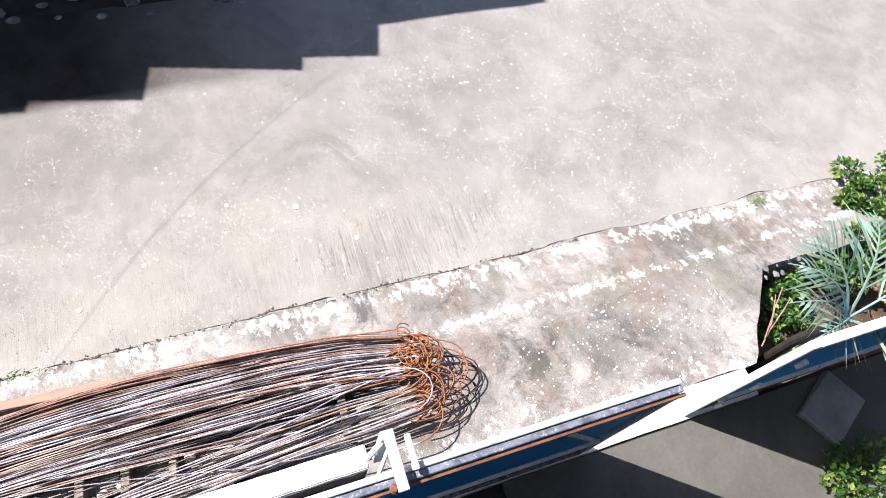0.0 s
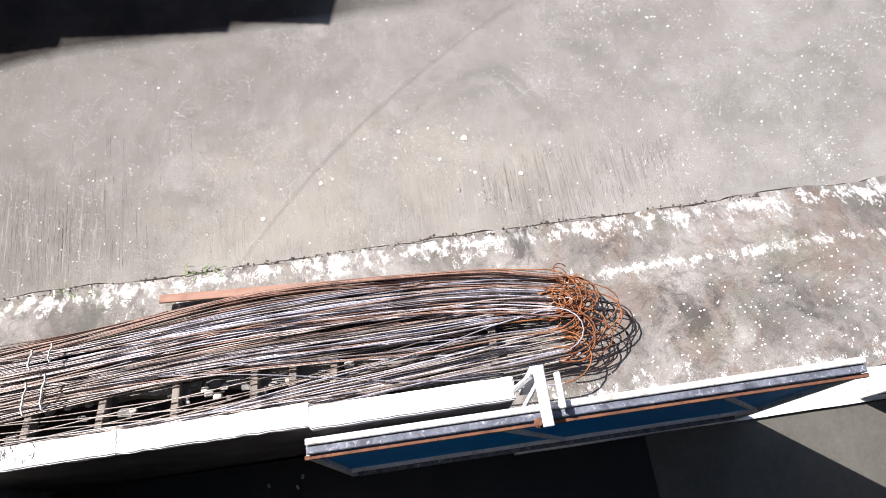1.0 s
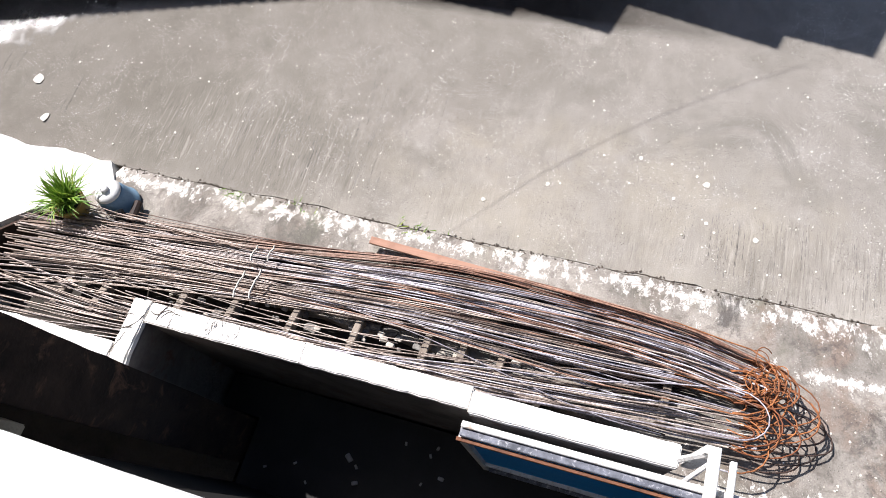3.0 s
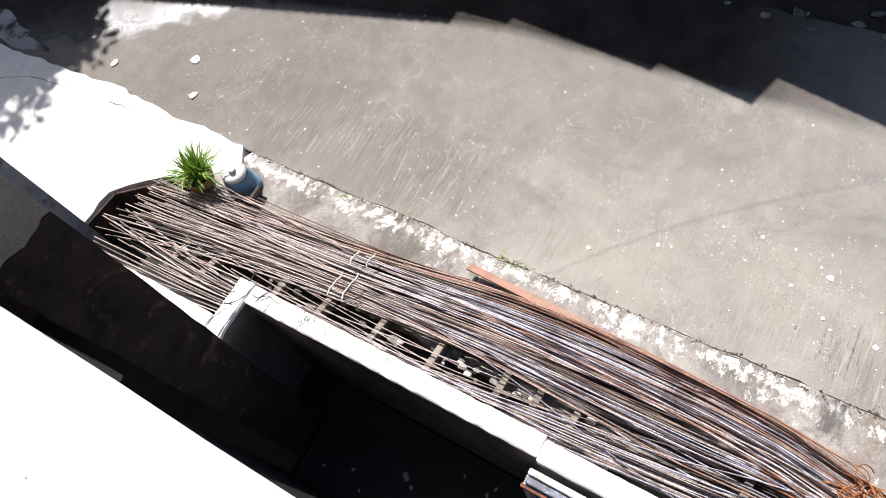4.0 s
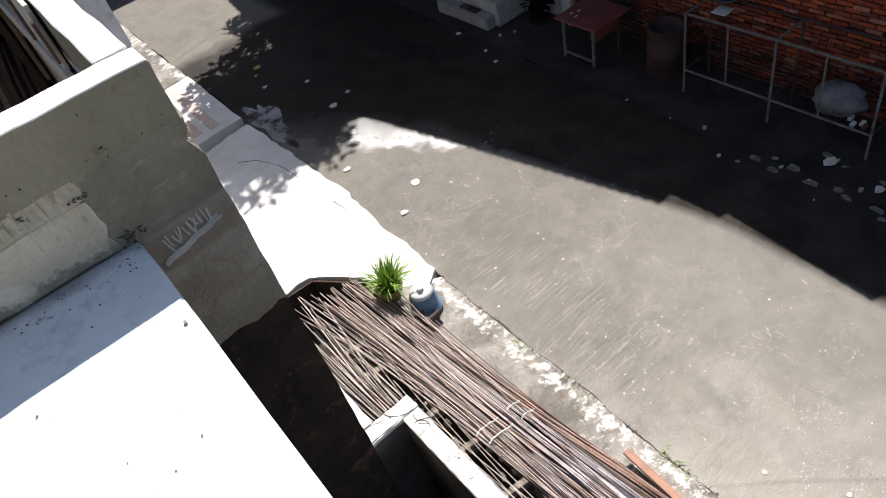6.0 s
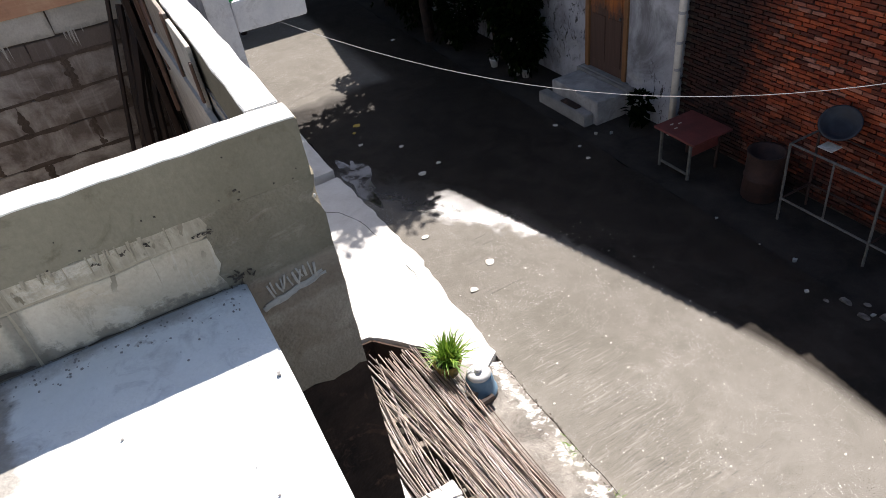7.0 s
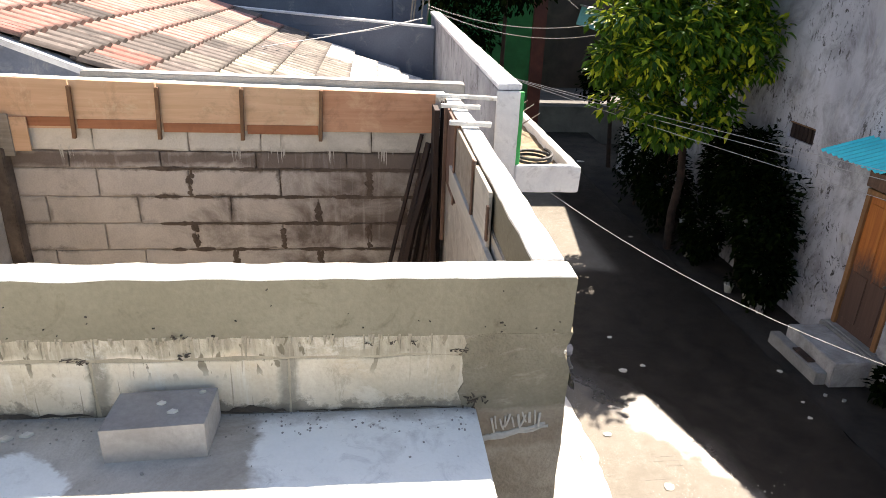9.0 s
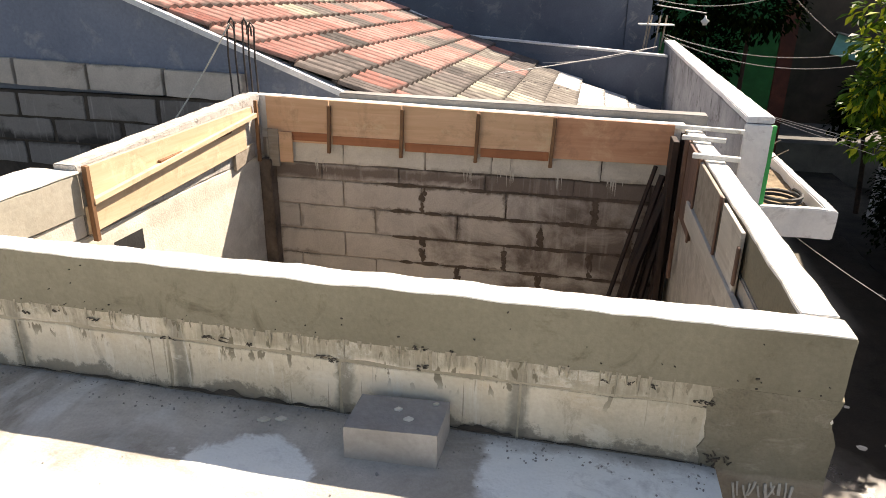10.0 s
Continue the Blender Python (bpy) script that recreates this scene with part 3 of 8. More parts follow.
def facade_material():
    """Old blue-grey limewash over plaster, peeling in dark flakes."""
    n = Nodes("limewashed_plaster")
    color = n.mix(n.ramp(n.noise(0.8, 5, 0.6, warp=0.5), 0.35, 0.7), (0.34, 0.345, 0.375), (0.6, 0.605, 0.635))
    runs = n.ramp(n.noise(1.0, 5, 0.65, n.place((5, 5, 0.7))), 0.5, 0.72)
    color = n.mix(n.math("MULTIPLY", runs, 0.35), color, (0.26, 0.24, 0.22))
    flake = n.ramp(n.noise(11.0, 8, 0.78, n.place((1, 1, 0.55)), warp=0.6), 0.555, 0.58)
    area = n.ramp(n.noise(0.7, 3, 0.5, n.place(shift=(0, 4, 2))), 0.44, 0.54)
    flake = n.math("MULTIPLY", flake, area)
    color = n.mix(flake, color, (0.05, 0.045, 0.043))
    pale = n.ramp(n.noise(1.5, 5, 0.65, n.place(shift=(5, 2, 4)), warp=0.6), 0.58, 0.66)
    color = n.mix(n.math("MULTIPLY", pale, 0.5), color, (0.46, 0.435, 0.4))
    grime = n.ramp(n.noise(1.1, 7, 0.72, n.place((1, 1, 0.8), shift=(3, 1, 7)), warp=0.8), 0.47, 0.64)
    color = n.mix(n.math("MULTIPLY", grime, 0.7), color, (0.11, 0.1, 0.098))
    return n.done(color, 0.92, n.math("ADD", n.math("MULTIPLY", flake, -2.0), n.noise(50, 4)), 0.4, 0.008)


def leaf_material(name, a, b, c, through_light=0.5, gloss=0.5, glow=0.22):
    n = Nodes(name)
    rnd = n.island()
    color = n.mix(rnd, a, b)
    color = n.mix(n.ramp(rnd, 0.74, 0.86), color, c)
    mat = n.done(color, 0.45, spec=gloss)
    back = n.tree.nodes.new("ShaderNodeBsdfTranslucent")
    n.link(n.mix(through_light, color, (0.3, 0.42, 0.05)), back.inputs["Color"])
    join = n.tree.nodes.new("ShaderNodeMixShader")
    join.inputs[0].default_value = glow
    n.link(n.bsdf.outputs[0], join.inputs[1])
    n.link(back.outputs[0], join.inputs[2])
    n.link(join.outputs[0], n.tree.nodes["Material Output"].inputs["Surface"])
    return mat


ROAD, STRIP, BLOCK, BRICK, TILE = road_material(), strip_material(), block_material(), brick_material(), tile_material()
FACADE, DECK, FRONT, PIER = facade_material(), deck_material(), front_material(), pier_material()
SOIL = worn("damp_soil", (0.05, 0.043, 0.035), (0.02, 0.018, 0.015), 3, 0.95, 40, 0.6)
VERGE = worn("dirty_verge", (0.045, 0.037, 0.03), (0.014, 0.012, 0.01), 2.2, 0.92, 45, 0.6)
APRON = worn("pale_concrete", (0.74, 0.72, 0.68), (0.6, 0.575, 0.53), 2.5, 0.85, 50, 0.3)
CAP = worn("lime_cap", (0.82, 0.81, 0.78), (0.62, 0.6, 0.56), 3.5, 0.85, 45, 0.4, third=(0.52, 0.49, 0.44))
FENCE = worn("grey_render", (0.34, 0.33, 0.315), (0.2, 0.19, 0.18), 2.2, 0.9, 40, 0.4)
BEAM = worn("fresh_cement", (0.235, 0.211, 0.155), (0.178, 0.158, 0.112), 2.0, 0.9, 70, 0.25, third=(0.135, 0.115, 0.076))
# near black: shade put into the colour; PAVED is the sunlit floor
SHADEGREY = worn("shaded_concrete", (0.018, 0.017, 0.016), (0.008, 0.0075, 0.007), 2.0, 0.7, 40, 0.3)
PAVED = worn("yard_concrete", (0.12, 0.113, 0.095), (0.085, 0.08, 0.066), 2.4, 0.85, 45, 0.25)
GREYBEAM = worn("lumpy_pale_cement", (0.5, 0.48, 0.45), (0.33, 0.31, 0.29), 9, 0.92, 50, 0.7, third=(0.2, 0.185, 0.17))
DARKBAR = worn("dark_steel", (0.06, 0.05, 0.047), (0.03, 0.026, 0.025), 20, 0.6, 60, 0.2)
BACKMORTAR = joint_material()
FRONTMORTAR = worn("tan_mortar", (0.42, 0.365, 0.275), (0.29, 0.25, 0.185), 5.0, 0.95, 60, 0.5)
WHITEBLOCK = block_material("pale_block", (0.42, 0.37, 0.3), (0.72, 0.665, 0.57), 0.35)
DARKBLOCK = block_material("dark_block", (0.045, 0.038, 0.033), (0.17, 0.152, 0.138))
INLAY = worn("pale_pink_tile", (0.62, 0.5, 0.44), (0.48, 0.36, 0.31), 9, 0.8, 60, 0.2)
SMEAR = worn("pale_mortar_smear", (0.56, 0.53, 0.47), (0.44, 0.41, 0.36), 6.0, 0.92, 60, 0.5)
MORTAR = worn("dark_mortar", (0.1, 0.08, 0.064), (0.05, 0.041, 0.033), 5.0, 0.95, 60, 0.6)
# tones lowered to hold the shade on the lower and side walls
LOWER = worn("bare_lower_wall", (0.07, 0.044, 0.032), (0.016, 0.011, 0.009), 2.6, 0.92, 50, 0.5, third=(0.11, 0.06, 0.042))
# darker copy of the grey render, with the fence's shade in the colour
SHADEFENCE = worn("shaded_render", (0.2, 0.182, 0.172), (0.085, 0.075, 0.068), 2.2, 0.92, 40, 0.5, third=(0.11, 0.066, 0.052))
# lit copy of BLUEWALL: the gable's brighter light put into its colour
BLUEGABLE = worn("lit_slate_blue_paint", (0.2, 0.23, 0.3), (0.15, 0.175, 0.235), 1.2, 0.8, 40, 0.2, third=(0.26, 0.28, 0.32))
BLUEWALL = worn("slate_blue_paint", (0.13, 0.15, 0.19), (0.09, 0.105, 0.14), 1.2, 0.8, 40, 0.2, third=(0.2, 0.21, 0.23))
WHITEWALL = worn("white_limewash", (0.78, 0.78, 0.78), (0.58, 0.59, 0.62), 2.2, 0.85, 45, 0.3, third=(0.5, 0.5, 0.52))
PARAPET = worn("weathered_grey_paint", (0.38, 0.39, 0.42), (0.2, 0.205, 0.225), 1.8, 0.88, 45, 0.35, third=(0.08, 0.08, 0.085))
# rusty drum; also colours the back tubes of table and rack for shade
DRUMSHADE = worn("rusted_drum_shade", (0.07, 0.035, 0.028), (0.03, 0.02, 0.018), 5, 0.7, 50, 0.3)
DARKSTONE = worn("shaded_rubble_stone", (0.27, 0.252, 0.23), (0.07, 0.064, 0.058), 7.0, 0.9, 45, 0.6)
PALESTONE = worn("pale_broken_mortar", (0.6, 0.56, 0.5), (0.36, 0.33, 0.28), 9.0, 0.9, 45, 0.6)
STONE = worn("rubble_stone", (0.26, 0.245, 0.225), (0.09, 0.083, 0.076), 5.0, 0.9, 45, 0.6)
PLY = wood_material("plywood", (0.76, 0.5, 0.33), (0.6, 0.37, 0.22), 0, 2.0)
PLYPALE = wood_material("pale_plank", (0.7, 0.54, 0.38), (0.52, 0.37, 0.235), 1, 2.0)
ORANGE = wood_material("red_stained_ply", (0.42, 0.17, 0.08), (0.3, 0.11, 0.05), 0, 2.0)
PLYRED = wood_material("stained_plywood", (0.7, 0.4, 0.25), (0.52, 0.24, 0.13), 0, 2.0)
BATTEN = wood_material("brown_batten", (0.27, 0.14, 0.07), (0.14, 0.07, 0.036), 2, 2.0)
DARKWOOD = wood_material("dark_wet_plank", (0.045, 0.024, 0.017), (0.018, 0.011, 0.009), 2, 2.0)
SLEEPER = wood_material("weathered_sleeper", (0.3, 0.25, 0.2), (0.14, 0.11, 0.085), 0, 2.0)
PALEBOARD = wood_material("cement_splashed_board", (0.6, 0.56, 0.5), (0.42, 0.38, 0.32), 1, 2.0)
REDBROWN = wood_material("red_brown_board", (0.22, 0.125, 0.09), (0.12, 0.07, 0.05), 2, 2.0)
GREYWOOD = wood_material("weathered_wood", (0.4, 0.35, 0.29), (0.24, 0.2, 0.16), 0, 2.0)
REDPLANK = wood_material("red_plank", (0.42, 0.25, 0.175), (0.31, 0.16, 0.105), 1, 2.0)
STEPSTONE = worn("worn_grey_step", (0.46, 0.445, 0.43), (0.25, 0.24, 0.23), 4, 0.88, 50, 0.4)
DOORFRAME = wood_material("door_frame", (0.3, 0.15, 0.06), (0.2, 0.09, 0.035), 2, 2.0, 0.6)
DOORWOOD = door_material()
RUST = bar_material("rusty_bar", (0.2, 0.098, 0.065), (0.43, 0.25, 0.175), (0.08, 0.042, 0.03), 0.55, 0.1)
STEEL = bar_material("grey_steel_bar", (0.24, 0.225, 0.26), (0.8, 0.77, 0.84), (0.12, 0.095, 0.09), 0.42, 0.15)
BROWN = bar_material("brown_steel_bar", (0.15, 0.11, 0.088), (0.64, 0.54, 0.47), (0.08, 0.05, 0.04), 0.45, 0.15)
# dark loose loops, and shadow put into the heap's lowest bars
RUSTSHADEBAR = bar_material("dark_rust_shade_bar", (0.03, 0.018, 0.015), (0.075, 0.042, 0.032), (0.02, 0.013, 0.011), 0.7, 0.2, (0.05, 0.036, 0.03))
BEND = bar_material("bright_rust", (0.2, 0.06, 0.02), (0.44, 0.17, 0.055), (0.1, 0.036, 0.018), 0.7, 0.1)
WHITEPAINT = worn("chipped_white_paint", (0.78, 0.78, 0.76), (0.6, 0.59, 0.56), 9, 0.6, 70, 0.2, third=(0.4, 0.33, 0.27))
BLUEPAINT = worn("blue_gate_paint", (0.012, 0.36, 0.93), (0.008, 0.28, 0.8), 4, 0.45, 60, 0.1)
NAVY = worn("navy_gate_paint", (0.03, 0.035, 0.06), (0.018, 0.02, 0.035), 5, 0.6, 60, 0.15)
GREYBLUE = worn("scuffed_grey_rail", (0.2, 0.21, 0.25), (0.07, 0.075, 0.09), 18, 0.5, 80, 0.2, third=(0.5, 0.5, 0.52))
RUSTRAIL = worn("rusty_rail", (0.24, 0.1, 0.05), (0.1, 0.045, 0.028), 12, 0.8, 80, 0.4)
GREENPAINT = worn("green_paint", (0.03, 0.4, 0.1), (0.025, 0.3, 0.08), 5, 0.6, 60, 0.1)
CYAN = worn("turquoise_sheet", (0.016, 0.72, 0.76), (0.016, 0.6, 0.66), 3, 0.4, 60, 0.05)
ASBESTOS = worn("grey_fibre_sheet", (0.44, 0.44, 0.41), (0.28, 0.28, 0.26), 5, 0.9, 60, 0.3)
PVC = worn("white_pipe", (0.84, 0.78, 0.68), (0.66, 0.6, 0.51), 7, 0.5, 60, 0.1)
REDTABLE = worn("red_tabletop", (0.2, 0.05, 0.042), (0.12, 0.035, 0.03), 5, 0.6, 60, 0.15)
RACKMETAL = worn("pale_metal_tube", (0.17, 0.166, 0.155), (0.08, 0.077, 0.07), 12, 0.55, 60, 0.15)
BASIN = worn("grey_plastic", (0.05, 0.055, 0.065), (0.028, 0.03, 0.036), 5, 0.5, 60, 0.1)
BLUEBUCKET = worn("faded_blue_plastic", (0.16, 0.27, 0.37), (0.11, 0.19, 0.27), 6, 0.5, 60, 0.1)
POTCLAY = worn("ochre_pot", (0.36, 0.25, 0.06), (0.22, 0.14, 0.04), 6, 0.7, 60, 0.2)
WHITEPOT = worn("white_plastic", (0.7, 0.7, 0.68), (0.52, 0.52, 0.5), 6, 0.5, 60, 0.1)
BARK = worn("bark", (0.045, 0.027, 0.02), (0.016, 0.011, 0.009), 8, 0.95, 40, 0.8)
CABLE = worn("translucent_nylon_line", (0.92, 0.91, 0.88), (0.84, 0.83, 0.8), 10, 0.6, 60, 0.1)
CABLE.node_tree.nodes["Principled BSDF"].inputs["Alpha"].default_value = 0.17
ROPE = worn("white_nylon_rope", (0.85, 0.84, 0.82), (0.7, 0.69, 0.66), 30, 0.6, 60, 0.1)
sheer = ROPE.node_tree.nodes.new("ShaderNodeBsdfTransparent")
weave = ROPE.node_tree.nodes.new("ShaderNodeMixShader")
weave.inputs[0].default_value = 0.5
ROPE.node_tree.links.new(ROPE.node_tree.nodes["Principled BSDF"].outputs[0], weave.inputs[1])
ROPE.node_tree.links.new(sheer.outputs[0], weave.inputs[2])
ROPE.node_tree.links.new(weave.outputs[0], ROPE.node_tree.nodes["Material Output"].inputs["Surface"])
DARKCABLE = worn("grey_cable", (0.48, 0.47, 0.46), (0.34, 0.335, 0.33), 10, 0.6, 60, 0.1)
LITTER = worn("pale_litter", (0.72, 0.69, 0.62), (0.5, 0.47, 0.4), 20, 0.8, 60, 0.1)
YELLOWLEAF = worn("dry_yellow_leaf", (0.55, 0.42, 0.1), (0.4, 0.27, 0.06), 20, 0.7, 60, 0.1)
LEAF = leaf_material("tree_leaf", (0.01, 0.04, 0.005), (0.085, 0.19, 0.015), (0.4, 0.44, 0.03), 0.35, 0.12, 0.08)
# near-black leaf tones carry the shade over these plants
SHADELEAF = leaf_material("shaded_leaf", (0.002, 0.005, 0.002), (0.005, 0.01, 0.003), (0.01, 0.016, 0.004), 0.0, 0.0, 0.0)
GRASS = leaf_material("pot_plant_leaf", (0.09, 0.21, 0.02), (0.17, 0.33, 0.035), (0.3, 0.4, 0.06))
WEED = leaf_material("weed_leaf", (0.018, 0.055, 0.01), (0.065, 0.15, 0.022), (0.2, 0.26, 0.045), 0.35, 0.35)
PALM = leaf_material("palm_leaf", (0.14, 0.22, 0.17), (0.24, 0.33, 0.26), (0.3, 0.36, 0.2), 0.3, 0.4, 0.15)
BLACK = worn("dark_rubber", (0.03, 0.03, 0.03), (0.015, 0.015, 0.015), 8, 0.7, 60, 0.2)


def puddle_material():
    n = Nodes("puddle")
    color = n.mix(n.noise(3, 4), (0.02, 0.018, 0.016), (0.04, 0.035, 0.03))
    still = n.ramp(n.noise(2.6, 6, 0.7, warp=0.3), 0.36, 0.52)
    return n.done(color, n.mix(still, (0.55, 0.55, 0.55), (0.05, 0.05, 0.05)), n.noise(9, 3), 0.03, 0.01, spec=n.math("MULTIPLY", still, 0.75))


PUDDLE = puddle_material()


# ---- helpers of this scene ----
def base_of(ob):
    v = Vector()
    while ob is not None:
        v += ob.location
        ob = ob.parent
    return v


def part(name, bm, material, parent=None, label="", smooth=False):
    """Links a bmesh, given in world places, as one mesh object, under a thing or a part if one is given."""
    if parent is not None:
        bmesh.ops.translate(bm, verts=bm.verts, vec=-base_of(parent))
    bmesh.ops.recalc_face_normals(bm, faces=bm.faces)
    me = bpy.data.meshes.new(name)
    bm.to_mesh(me)
    bm.free()
    me.materials.append(material)
    if smooth:
        for p in me.polygons:
            p.use_smooth = True
    ob = new(name, me)
    ob.parent = parent
    return tagged(ob, label)


def thing(name, at, label, category, group="", kind=""):
    ob = new(name)
    ob.empty_display_size = 0.1
    ob.location = at
    return tagged(ob, label, category, group, kind)


def box(bm, x0, x1, y0, y1, z0, z1, m=None, bevel=0.0):
    vs = [bm.verts.new((x, y, z)) for x in (x0, x1) for y in (y0, y1) for z in (z0, z1)]
    fs = [bm.faces.new([vs[k] for k in q]) for q in ((0, 1, 3, 2), (4, 6, 7, 5), (0, 4, 5, 1), (2, 3, 7, 6), (0, 2, 6, 4), (1, 5, 7, 3))]
    if bevel:
        edges = {e for f in fs for e in f.edges}
        done = bmesh.ops.bevel(bm, geom=list(edges), offset=bevel, segments=1, affect="EDGES", clamp_overlap=True)
        vs = list({v for f in done["faces"] for v in f.verts} | {v for v in vs if v.is_valid})
    if m is not None:
        bmesh.ops.transform(bm, matrix=m, verts=vs)
    return vs


def one_box(*lim, bevel=0.004, m=None):
    bm = bmesh.new()
    box(bm, *lim, m=m, bevel=bevel)
    return bm


def uneven(x0, x1, y0, y1, z0, z1, step=0.12, amount=0.006, seed=0.0, bevel=0.006, scale=6.0):
    """A slab cut into short lengths whose faces and edges waver."""
    bm = bmesh.new()
    box(bm, x0, x1, y0, y1, z0, z1)
    for axis, (a, b) in enumerate(((x0, x1), (y0, y1), (z0, z1))):
        cuts = int((b - a) / step)
        for k in range(1, cuts + 1):
            co, no = [0, 0, 0], [0, 0, 0]
            co[axis], no[axis] = a + (b - a) * k / (cuts + 1), 1
            bmesh.ops.bisect_plane(bm, geom=bm.verts[:] + bm.edges[:] + bm.faces[:], plane_co=co, plane_no=no)
    if bevel:
        sharp = [e for e in bm.edges if len(e.link_faces) == 2 and e.calc_face_angle() > 1.0]
        bmesh.ops.bevel(bm, geom=sharp, offset=bevel, segments=2, affect="EDGES", clamp_overlap=True)
    for v in bm.verts:
        v.co += amount * noise.noise_vector(v.co * scale + Vector((seed, seed * 1.7, 3.1)))
    return bm


def tube(bm, pts, r, sides=6, cap=True, taper=1.0):
    """A round tube along a line of points."""
    pts = [Vector(p) for p in pts]
    rings, side = [], None
    for k, p in enumerate(pts):
        way = (pts[min(k + 1, len(pts) - 1)] - pts[max(k - 1, 0)]).normalized()
        if side is None:
            side = way.orthogonal().normalized()
        side = (side - way * side.dot(way)).normalized()
        up = way.cross(side)
        rad = r * (1 + (taper - 1) * k / max(1, len(pts) - 1))
        rings.append([bm.verts.new(p + rad * (math.cos(a) * side + math.sin(a) * up)) for a in (2 * math.pi * s / sides for s in range(sides))])
    for a, b in zip(rings, rings[1:]):
        for s in range(sides):
            bm.faces.new((a[s], a[(s + 1) % sides], b[(s + 1) % sides], b[s]))
    if cap and len(rings) > 1:
        bm.faces.new(rings[0][::-1])
        bm.faces.new(rings[-1])


def tubes(lines, r, sides=6, taper=1.0):
    bm = bmesh.new()
    for line in lines:
        tube(bm, line, r, sides, taper=taper)
    return bm


def lathe(bm, at, profile, sides=20, squash=1.0):
    """A turned shape: profile rows of radius, height over the place at."""
    rings = []
    for r, h in profile:
        rings.append([bm.verts.new((at[0] + r * math.cos(a), at[1] + r * squash * math.sin(a), at[2] + h)) for a in (2 * math.pi * s / sides for s in range(sides))])
    for a, b in zip(rings, rings[1:]):
        for s in range(sides):
            bm.faces.new((a[s], a[(s + 1) % sides], b[(s + 1) % sides], b[s]))
    bm.faces.new(rings[0][::-1])
    bm.faces.new(rings[-1])


def outline(bm, pts, z0, z1):
    """A flat slab with the given outline."""
    low, high = [bm.verts.new((x, y, z0)) for x, y in pts], [bm.verts.new((x, y, z1)) for x, y in pts]
    bm.faces.new(low[::-1])
    bm.faces.new(high)
    for k in range(len(pts)):
        j = (k + 1) % len(pts)
        bm.faces.new((low[k], low[j], high[j], high[k]))


def sag(a, b, drop, count=24):
    a, b = Vector(a), Vector(b)
    return [a.lerp(b, k / count) - Vector((0, 0, drop * 4 * (k / count) * (1 - k / count))) for k in range(count + 1)]


def leaves(bm, centre, spread, count, size, rng, droop=0.3, hollow=0.0, narrow=0.5):
    """Small folded leaves strewn through an uneven lump."""
    for _ in range(count):
        d = Vector((rng.gauss(0, 1), rng.gauss(0, 1), rng.gauss(0, 1))).normalized()
        far = (hollow + (1 - hollow) * rng.random()) ** 0.5
        far *= 0.78 + 0.42 * noise.noise(d * 2.3 + Vector(centre))
        p = Vector(centre) + Vector((d.x * spread[0], d.y * spread[1], d.z * spread[2])) * far
        way = (d + Vector((rng.uniform(-1, 1), rng.uniform(-1, 1), rng.uniform(-0.8, 0.4) - droop))).normalized()
        side = way.cross(Vector((rng.uniform(-0.4, 0.4), rng.uniform(-0.4, 0.4), 1))).normalized()
        s = size * rng.uniform(0.6, 1.3)
        up = side.cross(way) * s * 0.12
        a, b = bm.verts.new(p), bm.verts.new(p + way * s)
        c, e = bm.verts.new(p + way * s * 0.5 + side * s * narrow * 0.5 + up), bm.verts.new(p + way * s * 0.5 - side * s * narrow * 0.5 + up)
        bm.faces.new((a, c, b))
        bm.faces.new((a, b, e))

# ---- ground ----
RAMP = 0.215


def wander(pts, step=0.1, amount=0.02, seed=0.0):
    """Cuts the edges of an outline into short lengths and lets them waver."""
    out = []
    for k, (x, y) in enumerate(pts):
        u, v = pts[(k + 1) % len(pts)]
        count = max(1, int(math.hypot(u - x, v - y) / step))
        for j in range(count):
            p = Vector((x + (u - x) * j / count, y + (v - y) * j / count, seed))
            d = noise.noise_vector(p * 2.1)
            e = noise.noise_vector(p * 11.0)
            out.append((p.x + amount * (d.x + 0.45 * e.x), p.y + amount * (d.y + 0.45 * e.y)))
    return out


def slab(name, pts, z0, z1, material, label, category, amount=0.02, seed=0.0):
    bm = bmesh.new()
    outline(bm, wander(pts, amount=amount, seed=seed), z0, z1)
    ob = part(name, bm, material)
    return tagged(ob, label, category, kind="structure")


bm = bmesh.new()
box(bm, -400, 400, -400, 400, -0.9, -0.42)
tagged(part("ground", bm, SOIL), "dark damp soil under the lane and yards", "ground", kind="structure")
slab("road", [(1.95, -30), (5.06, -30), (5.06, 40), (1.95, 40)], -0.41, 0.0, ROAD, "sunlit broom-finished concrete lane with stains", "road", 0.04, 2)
slab("verge", [(5.075, -30), (6.6, -30), (6.6, 40), (5.075, 40)], -0.41, -0.02, VERGE, "dirty unpaved edge along the houses", "ground", 0.03)
slab("pavement", [(0.565, -5.36), (0.75, -5.51), (1.17, -5.86), (1.29, -5.97), (1.27, -6.8), (1.25, -30), (1.945, -30), (1.945, 2.08), (1.46, 2.3), (1.12, 1.5), (1.06, -0.4), (0.98, -1.7), (0.68, -2.44), (0.565, -2.48)], -0.41, 0.0, STRIP, "mottled concrete strip with lime stains rising to the gate", "pavement", 0.04, 2)
for v in bpy.data.objects["pavement"].data.vertices:
    v.co.z = v.co.z if v.co.z < -0.2 else RAMP * (1.95 - v.co.x) + 0.002
slab("apron_pavement", [(0.69, 3.08), (1.07, 3.06), (1.47, 2.55), (1.62, 2.28), (1.78, 2.1), (1.94, 2.2), (2.0, 3.4), (2.02, 4.5), (1.92, 6.12), (0.69, 6.02)], -0.4, 0.05, APRON, "sun-bleached pale concrete apron beside the lane", "pavement", 0.07, 4)
bm = bmesh.new()
